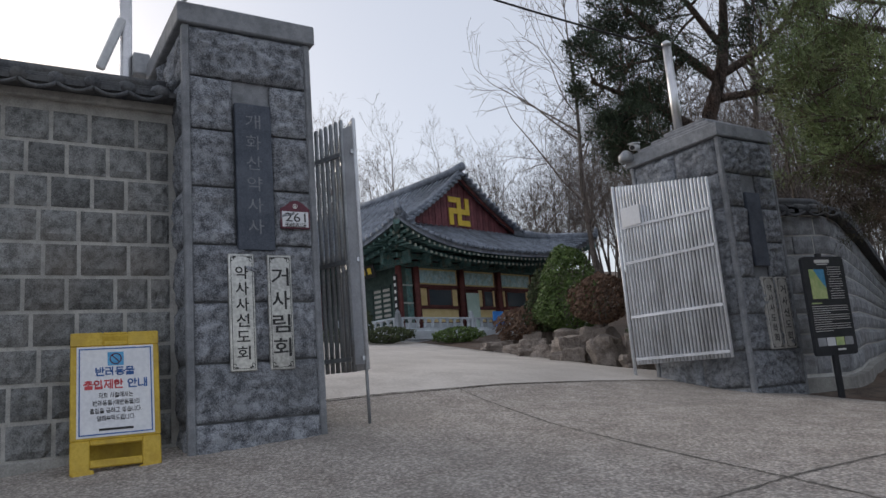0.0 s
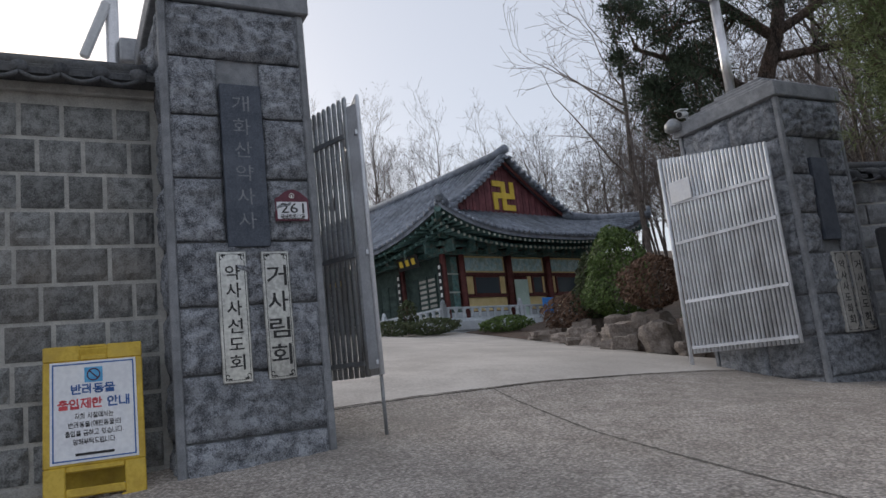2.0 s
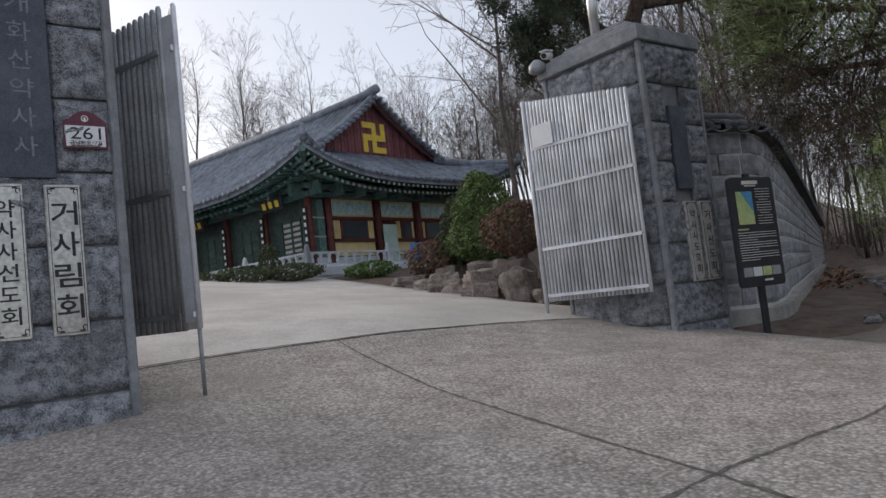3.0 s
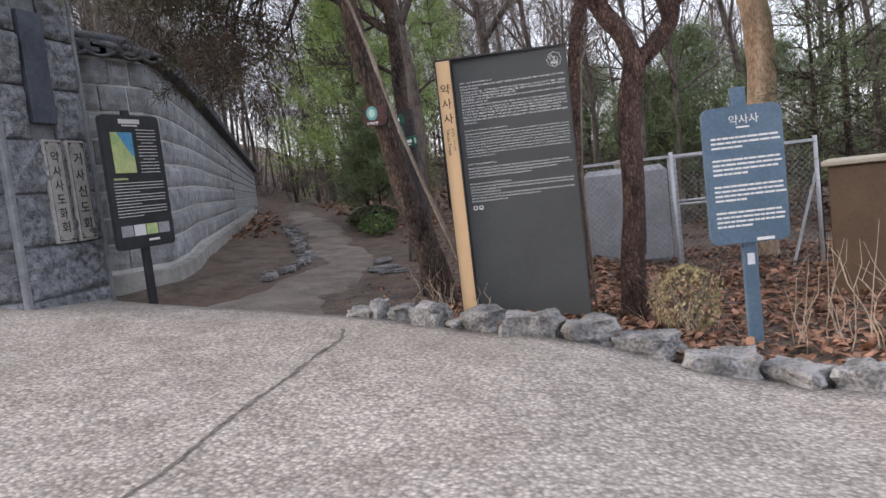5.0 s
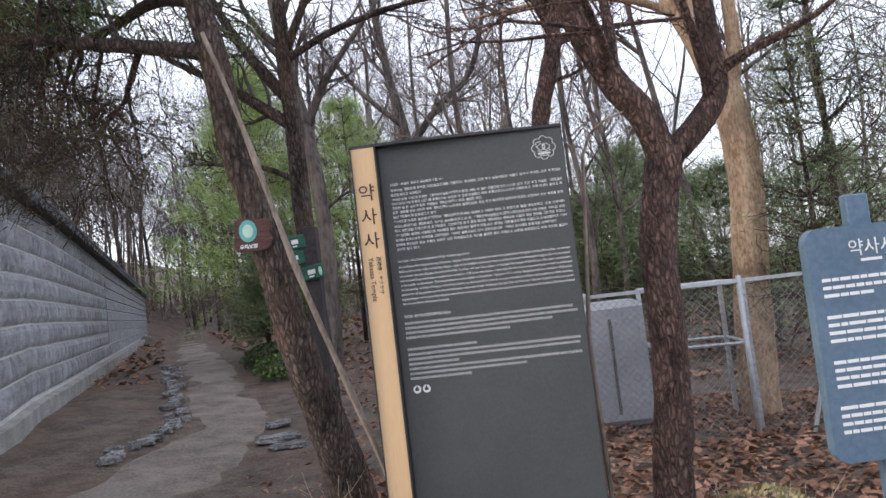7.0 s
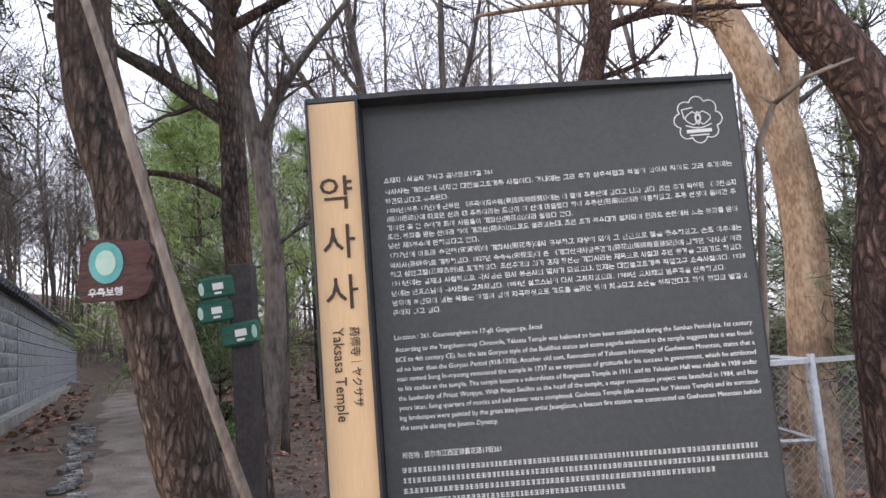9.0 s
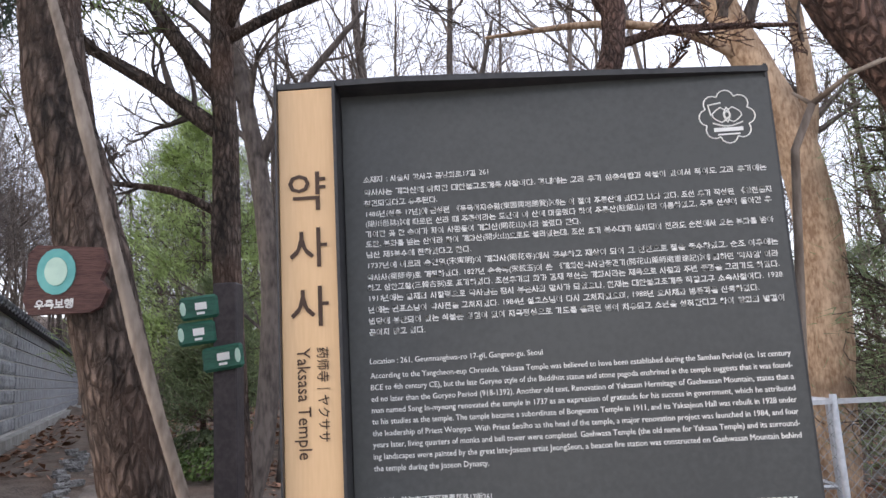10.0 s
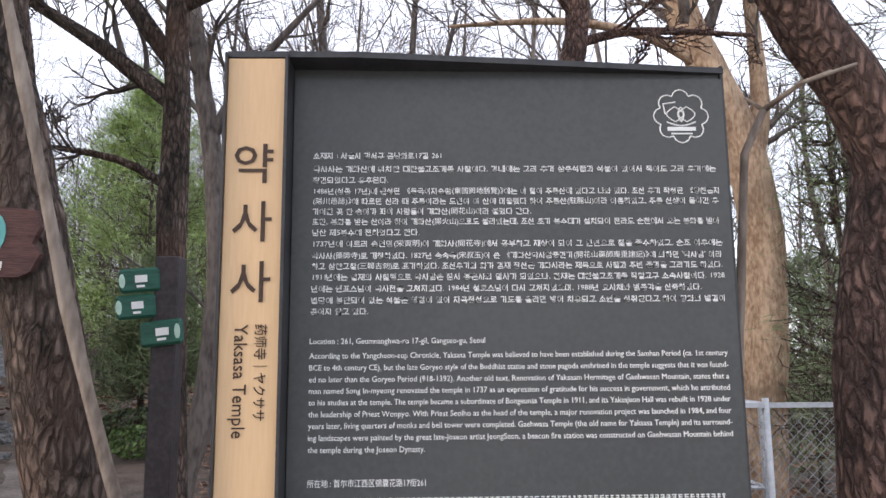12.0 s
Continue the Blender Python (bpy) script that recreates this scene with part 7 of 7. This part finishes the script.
# pale trunk behind the fence
hand_tree("pale_tree", "tall tree with pale flaking bark behind the fence", [(3.1, 5.0, -0.6), (3.12, 4.95, 0.3), (3.17, 4.9, 1.15), (3.24, 4.9, 2.0), (3.2, 4.9, 2.85), (3.0, 4.9, 3.6), (2.68, 4.9, 4.4), (2.3, 4.9, 5.8)], [0.22, 0.2, 0.19, 0.185, 0.18, 0.172, 0.15, 0.1],
          [([(3.15, 4.9, 2.9), (3.34, 4.95, 3.6), (3.32, 5.0, 5.0)], [0.1, 0.085, 0.05]), ([(2.9, 4.9, 3.9), (2.3, 4.8, 4.2), (1.5, 4.7, 4.3), (0.5, 4.6, 4.2)], [0.06, 0.045, 0.035, 0.014])], M["bark_pale"], THIN, 11, twigs=M["bark_grey"], lo=0.8)
hand_tree("red_pine_tree", "slender crooked red pine rising behind the tall sign", [(0.72, 2.5, -0.3), (0.8, 2.5, 1.2), (0.88, 2.5, 2.1), (0.96, 2.5, 2.55), (1.04, 2.5, 2.82), (1.13, 2.5, 3.13), (1.15, 2.5, 3.5), (1.2, 2.5, 4.8)], [0.09, 0.078, 0.072, 0.07, 0.072, 0.066, 0.062, 0.045], [([(1.13, 2.5, 3.1), (1.5, 2.55, 3.2), (2.2, 2.6, 3.2)], [0.03, 0.025, 0.01]), ([(1.05, 2.5, 2.8), (1.3, 2.45, 2.85), (1.5, 2.4, 3.0)], [0.02, 0.014, 0.006])], M["bark_red"], THIN, 13, lo=0.7)
# trunks beside the footpath
hand_tree("oak_tree", "leafless dark tree with a broad low limb by the footpath", [(-1.015, 2.6, -0.15), (-1.025, 2.52, 0.63), (-1.045, 2.5, 1.3), (-1.075, 2.5, 2.0), (-1.080, 2.5, 2.72), (-1.095, 2.5, 3.24), (-1.095, 2.5, 4.2), (-1.065, 2.5, 5.5)], [0.1, 0.085, 0.08, 0.077, 0.075, 0.062, 0.05, 0.03],
          [([(-1.080, 2.5, 2.74), (-1.315, 2.5, 2.92), (-1.585, 2.5, 3.13), (-2.165, 2.5, 3.5)], [0.06, 0.05, 0.042, 0.02]), ([(-1.085, 2.5, 2.95), (-1.265, 2.48, 3.2), (-1.515, 2.45, 3.6), (-1.865, 2.4, 4.4)], [0.055, 0.05, 0.04, 0.02]), ([(-1.065, 2.5, 2.25), (-1.365, 2.45, 2.42), (-1.865, 2.4, 2.5)], [0.03, 0.022, 0.008]), ([(-1.095, 2.5, 3.3), (-0.565, 2.45, 3.5), (0.135, 2.4, 3.6), (0.835, 2.4, 3.55)], [0.035, 0.028, 0.02, 0.008]), ([(-1.065, 2.5, 3.4), (-0.765, 2.4, 3.9), (-0.365, 2.3, 4.5)], [0.04, 0.03, 0.012])], M["bark"], dict(THIN, kids=(8, 5, 4)), 15, twigs=M["bark_grey"], lo=0.7)
hand_tree("oak_tree", "curving leafless trunk behind the direction post", [(-1.8, 5.0, -0.2), (-1.77, 5.0, 0.25), (-1.6, 5.0, 1.0), (-1.53, 5.0, 2.07), (-1.62, 5.0, 3.2), (-1.79, 5.0, 4.2), (-1.95, 5.0, 5.6)], [0.12, 0.105, 0.098, 0.092, 0.085, 0.075, 0.05], [([(-1.64, 5.0, 3.3), (-1.3, 4.95, 3.9), (-0.6, 4.9, 4.7)], [0.06, 0.045, 0.02]), ([(-1.55, 5.0, 2.3), (-1.2, 4.9, 2.5), (-0.7, 4.8, 2.55)], [0.025, 0.016, 0.006])], M["bark_grey"], THIN, 16, lo=0.7)
hand_tree("oak_tree", "spreading leafless young tree behind the tall sign", [(-0.7, 7.0, 0.0), (-0.68, 7.0, 1.5), (-0.7, 7.02, 3.4), (-0.85, 6.98, 4.4), (-0.97, 6.95, 5.6), (-1.0, 7.0, 7.2)], [0.11, 0.095, 0.08, 0.06, 0.05, 0.03], [([(-0.7, 7.0, 3.3), (-0.2, 7.05, 3.9), (0.35, 7.1, 4.4), (0.7, 7.1, 5.6)], [0.06, 0.05, 0.045, 0.02]), ([(-0.75, 7.0, 3.7), (-1.4, 7.0, 4.4), (-2.0, 7.0, 5.4)], [0.045, 0.035, 0.015])], M["bark_grey"], dict(THIN, kids=(9, 6, 4)), 18, lo=0.5)
# slender leafless saplings whose crowns hang over the sign
for i, (x, y, h) in enumerate(((0.2, 5.0, 6.0), (1.7, 7.6, 6.5), (0.9, 9.6, 7.5), (5.6, 8.2, 7.0), (-2.4, 8.4, 7.0), (2.6, 10.5, 8.0), (-0.9, 10.8, 8.0))):
    hand_tree("sapling", "slender leafless sapling with fine spreading twigs", [(x, y, ground_z(x, y) - 0.1), (x + 0.1, y, h * 0.3), (x - 0.05, y + 0.1, h * 0.6), (x + 0.1, y, h)], [0.06, 0.05, 0.035, 0.012], [], M["bark_grey"], dict(THIN, kids=(14, 6, 4)), 50 + i, lo=0.25)
# dark broad tree behind the gate
hand_tree("old_juniper_tree", "large dark evergreen with a spreading crown behind the gate", [(-7.8, 4.2, 0.6), (-7.75, 4.25, 3.5), (-7.6, 4.35, 5.7), (-7.25, 4.6, 6.9), (-7.1, 4.8, 8.2), (-7.0, 4.9, 9.6)], [0.24, 0.2, 0.17, 0.14, 0.1, 0.05],
          [([(-7.6, 4.35, 5.6), (-8.1, 3.5, 6.3), (-8.5, 2.8, 6.7), (-8.8, 2.2, 7.0)], [0.12, 0.09, 0.06, 0.03]), ([(-7.3, 4.6, 6.8), (-7.9, 3.6, 7.9), (-8.3, 2.9, 8.8)], [0.12, 0.09, 0.03]), ([(-7.25, 4.6, 6.9), (-6.6, 5.6, 7.6), (-6.1, 6.3, 8.6)], [0.11, 0.08, 0.03]), ([(-7.4, 4.5, 6.4), (-6.5, 5.8, 6.5), (-5.9, 6.8, 6.6)], [0.1, 0.07, 0.03]), ([(-7.6, 4.3, 5.2), (-8.2, 3.8, 5.3), (-8.6, 3.3, 5.5), (-8.9, 2.9, 5.8)], [0.09, 0.07, 0.05, 0.02]), ([(-7.2, 4.7, 7.6), (-7.6, 4.0, 9.0), (-7.9, 3.6, 9.8)], [0.08, 0.06, 0.02])],
          M["bark"], dict(PINE, kids=(10, 6, 3), rmin=0.01), 23, M["needle_dark"], 18, 0.17, 0.011, 0.11, spread=0.9)

def young_pine(x, y, h, w, seed, leaf, label, per=12, nl=0.22, nw=0.007, layers=13, jitter=0.1):
    rng = random.Random(seed)
    g = ground_z(x, y)
    t = thing("young_pine", label, "tree", (x, y, g))
    out, tips = [], []
    part("trunk", MB().tube([(0, 0, -0.1), (0.02, 0, h * 0.5), (0, 0.02, h)], [0.02 * h / 2, 0.012 * h / 2, 0.01], 8), M["bark"], t, smooth=True)
    for i in range(layers):
        k = (i + 0.6) / layers
        z = h * (0.16 + 0.82 * k)
        L = w * (1.05 - k) ** 0.75
        for j in range(7):
            a = rng.uniform(0, 6.28)
            branch(out, tips, rng, Vector((0, 0, z)), Vector((math.cos(a), math.sin(a), 0.25)).normalized(), L * rng.uniform(0.7, 1.1), 0.014, 1, dict(PINE, max=2, kids=(0, 6), up=(0, 0.05, 0.06, 0.1)))
    part("crown", wood(out, (4, 4, 3, 3)), M["bark"], t)
    part("foliage", needles(tips, rng, per, nl, nw, 0.8, jitter), leaf, t)
    return t


young_pine(-4.85, 12.2, 6.4, 2.4, 3, M["needle_light"], "bright green young pine beside the footpath", per=22, layers=15)
young_pine(-3.2, 14.6, 6.2, 2.0, 4, M["needle_light"], "bright green young pine further along the footpath")
young_pine(-3.95, 10.4, 2.8, 1.0, 5, M["needle_grey"], "small green pine at the path edge")
for i, (x, y, h, w) in enumerate(((2.4, 11.5, 3.2, 2.0), (4.6, 11.0, 3.6, 2.2), (6.4, 10.2, 3.6, 2.2), (0.8, 13.5, 3.4, 2.2), (8.3, 9.0, 4.2, 2.3), (3.4, 14.0, 4.5, 2.4), (9.5, 12.5, 5.0, 2.6))):
    young_pine(x, y, h, w, 30 + i, M["needle_grey"], "bushy grey-green pine at the back of the wood", per=10, nl=0.26, nw=0.011, layers=9, jitter=0.14)
for i, (x, y, h, w) in enumerate(((4.4, 5.5, 6.5, 1.6), (5.6, 5.8, 7.0, 1.8), (3.75, 4.6, 4.6, 0.8), (7.0, 6.8, 7.0, 2.0))):
    young_pine(x, y, h, w, 60 + i, M["needle_grey"], "thin sparse young pine behind the storage box", per=4, nl=0.16, nw=0.005, layers=11, jitter=0.1)


# ---- shrubs ----


def shrub(name, label, x, y, z, rx, rz, n, size, leaf, seed, cone=0.0, stems=True, kind=""):
    rng = random.Random(seed)
    t = thing(name, label, "shrub", (x, y, z), kind=kind)
    vs, fs = [], []
    for i in range(n):
        a, h = rng.uniform(0, 6.283), rng.uniform(0, 1)
        w = math.sqrt(max(0.0, 1 - (2 * h - 1) ** 2)) if cone == 0 else (1.0 - h) ** cone * (0.35 + 0.65 * min(1, h * 6))
        k = rng.uniform(0.55, 1.0) ** 0.5
        lump = 1 + 0.28 * noise.noise((math.cos(a) * 2.2 + seed, math.sin(a) * 2.2, h * 5))
        c = Vector((math.cos(a) * rx * w * k * lump, math.sin(a) * rx * w * k * lump, h * rz * (1 + 0.1 * noise.noise((a, h, seed)))))
        q = Vector((rng.gauss(0, 1) + math.cos(a), rng.gauss(0, 1) + math.sin(a), rng.gauss(0, 1) + 0.6)).normalized()
        s1 = q.orthogonal().normalized() * size * rng.uniform(0.5, 1.1)
        s2 = q.cross(s1) * 0.55
        b = len(vs)
        vs += [tuple(c - s1), tuple(c + s2), tuple(c + s1), tuple(c - s2)]
        fs.append((b, b + 1, b + 2, b + 3))
    mb = MB()
    mb.v, mb.f, mb.m = vs, fs, [0] * len(fs)
    part("leaves", mb, leaf, t)
    if stems:
        st = MB()
        for i in range(14):
            a = rng.uniform(0, 6.28)
            st.tube([(0, 0, -0.3), (math.cos(a) * rx * 0.3, math.sin(a) * rx * 0.3, rz * 0.4), (math.cos(a) * rx * 0.7, math.sin(a) * rx * 0.7, rz * 0.8)], [0.02, 0.014, 0.006], 4)
        part("stalk_tuft", st, M["bark_grey"], t)
    return t


shrub("conical_evergreen", "clipped bright green conical evergreen above garden rocks", -11.7, 3.5, 1.75, 1.0, 2.1, 12000, 0.045, M["shrub_green"], 3, cone=0.36)
shrub("conical_evergreen", "smaller dark evergreen behind the conical one", -12.6, 3.4, 1.8, 0.6, 1.6, 2400, 0.07, M["shrub_dark"], 4, cone=0.4)
shrub("dry_shrub", "rounded brown dry shrub on the garden rocks", -9.85, 2.75, 1.75, 0.72, 1.1, 3600, 0.05, M["shrub_brown"], 5)
shrub("dry_shrub", "low reddish-brown shrub beside the paving", -13.9, 3.7, 1.6, 0.85, 1.0, 2600, 0.06, M["shrub_brown"], 6)
shrub("dry_shrub", "thin brown shrub between the rocks", -12.9, 3.1, 1.7, 0.5, 0.75, 1200, 0.05, M["shrub_brown"], 7)
shrub("low_shrub", "low clipped green shrub before the terrace", -18.4, 4.4, 2.0, 0.85, 0.5, 1500, 0.07, M["shrub_green"], 8)
shrub("low_shrub", "low dark green shrub before the terrace", -19.4, 2.3, 2.15, 0.9, 0.5, 1400, 0.07, M["shrub_dark"], 9)
shrub("low_shrub", "low dark green shrub by the balustrade", -20.0, 0.9, 2.2, 1.0, 0.5, 1400, 0.07, M["shrub_dark"], 10)
shrub("low_shrub", "rounded little tree before the front terrace", -20.6, 2.0, 2.4, 0.35, 1.0, 900, 0.06, M["shrub_dark"], 11)
shrub("low_shrub", "low dark green shrub along the terrace front", -21.5, -0.8, 2.3, 1.2, 0.5, 1400, 0.07, M["shrub_dark"], 12)
shrub("evergreen_bush", "tall dark evergreen bush behind the gate leaf", -7.9, 2.6, 0.9, 0.8, 3.5, 4200, 0.07, M["shrub_dark"], 13, cone=0.3)
shrub("hedge", "low green hedge along the footpath", -3.9, 9.6, ground_z(-3.9, 9.6), 0.55, 0.5, 1800, 0.045, M["shrub_dark"], 14)
shrub("hedge", "low green hedge further up the footpath", -3.5, 8.6, ground_z(-3.5, 8.6), 0.4, 0.4, 1000, 0.04, M["shrub_green"], 15)


def stems_clump(name, label, x, y, n, h, r, seed, mat, rad, spread):
    rng = random.Random(seed)
    g = ground_z(x, y)
    t = thing(name, label, "plant", (x, y, g))
    mb = MB()
    for i in range(n):
        bx_, by_ = rng.gauss(0, r * 0.4), rng.gauss(0, r * 0.4)
        a = rng.uniform(0, 6.28)
        L = h * rng.uniform(0.5, 1.1)
        lean = rng.uniform(0.1, spread)
        pts = [Vector((bx_ + math.cos(a) * lean * L * (k / 5) ** 1.5 + 0.02 * rng.gauss(0, 1), by_ + math.sin(a) * lean * L * (k / 5) ** 1.5, L * k / 5 - 0.05)) for k in range(6)]
        mb.tube(pts, [rad * (1 - 0.7 * k / 5) for k in range(6)], 4)
        if rng.random() < 0.6:
            q = pts[3]
            d = Vector((rng.uniform(-1, 1), rng.uniform(-1, 1), 0.8)).normalized() * L * 0.3
            mb.tube([q, q + d * 0.6, q + d], [rad * 0.5, rad * 0.4, rad * 0.2], 3)
    part("stalk_tuft", mb, mat, t)
    return t


stems_clump("dead_stems", "bare pale stems of a dead weed among leaves", 2.45, -0.3, 12, 0.75, 0.35, 5, M["twig"], 0.006, 0.6)
stems_clump("dead_stems", "bare pale stems leaning over the kerb stones", 2.85, -0.35, 14, 0.85, 0.3, 6, M["twig"], 0.006, 0.5)
stems_clump("dead_stems", "thin dry stems at the foot of the sign", -0.25, -0.02, 9, 0.4, 0.12, 7, M["twig"], 0.0035, 0.7)
stems_clump("dead_stems", "single dry stem before the dark sign", 0.06, -0.12, 4, 0.38, 0.06, 8, M["twig"], 0.0035, 0.4)
stems_clump("dead_stems", "dry sprouts round the pine foot", -0.42, 0.55, 14, 0.45, 0.3, 9, M["twig"], 0.003, 0.8)
c = shrub("dry_grass_clump", "yellowish dry bush beside the forked pine", 1.6, 0.12, ground_z(1.6, 0.12), 0.28, 0.52, 1500, 0.02, M["shrub_dry"], 16)
stems_clump("dead_stems", "fine dry stalks within the yellowish bush", 1.6, 0.12, 50, 0.6, 0.3, 10, M["twig"], 0.0025, 0.7)


# ---- leaf litter ----


def litter(name, label, n, pick, seed, size):
    rng = random.Random(seed)
    vs, fs = [], []
    while n:
        p = pick(rng)
        if p is None:
            continue
        n -= 1
        x, y = p
        s = size * rng.uniform(0.55, 1.2)
        z = ground_z(x, y) + 0.005 + rng.uniform(0, 0.05)
        a = rng.uniform(0, 6.28)
        ux, uy = math.cos(a) * s, math.sin(a) * s
        c1, c2 = rng.gauss(0, 0.5) * s, rng.gauss(0, 0.5) * s
        b = len(vs)
        vs += [(x - ux, y - uy, z + c1 * 0.5), (x + uy * 0.5, y - ux * 0.5, z + c2 * 0.6), (x + ux, y + uy, z - c1 * 0.4), (x - uy * 0.5, y + ux * 0.5, z + abs(c2) * 0.7)]
        fs += [(b, b + 1, b + 2), (b, b + 2, b + 3)]
    mb = MB()
    mb.v, mb.f, mb.m = vs, fs, [0] * len(fs)
    single(name, mb, M["leaf_litter"], label, "leaf litter", "stuff")


def wood_floor(rng):
    x, y = rng.uniform(-0.6, 6.5), rng.uniform(-2.5, 6.5)
    return (x, y) if y > edge_y(x) + 0.12 else None


def path_side(rng):
    x, y = rng.uniform(-3.0, 1.0), rng.uniform(0.2, 11)
    if abs(x - path_x(y)) < 0.9 + rng.random() or y < edge_y(x) + 0.2 or x < tw_line(y) + 0.4:
        return None
    return (x, y)


def far_floor(rng):
    x, y = rng.uniform(-14, 10), rng.uniform(8, 26)
    return (x, y) if abs(x - path_x(y)) > 0.9 and x > tw_line(y) - 3 else None


litter("leaf_litter", "thick layer of reddish-brown dead leaves", 15000, wood_floor, 3, 0.055)
litter("leaf_litter", "scattered brown dead leaves beside the footpath", 3500, path_side, 4, 0.04)
litter("leaf_litter", "brown dead leaves over the wooded slope", 6000, far_floor, 5, 0.1)


# crooked bare branch beside the sign
bt = thing("bare_shrub", "crooked leafless shrub rising behind the dark sign", "shrub", (0.984, 0.193, ground_z(0.984, 0.193)))
boff = Vector(bt.matrix_basis.translation)
for line, rad in (([(0.924, 0.223, boff.z - 0.05), (0.904, 0.213, 0.9), (0.984, 0.193, 1.8), (1.028, 0.18, 1.897)], [0.02, 0.018, 0.015, 0.014]), ([(1.028, 0.18, 1.897), (1.096, 0.133, 1.944), (1.182, 0.068, 1.961)], [0.012, 0.009, 0.005]), ([(1.028, 0.18, 1.897), (1.007, 0.217, 1.939)], [0.009, 0.005]), ([(1.082, 0.134, 1.938), (1.15, 0.109, 1.964)], [0.006, 0.003])):
    part("stem", MB().tube([Vector(q) - boff for q in line], [0.62 * r for r in rad], 7), M["pole"], bt, smooth=True)
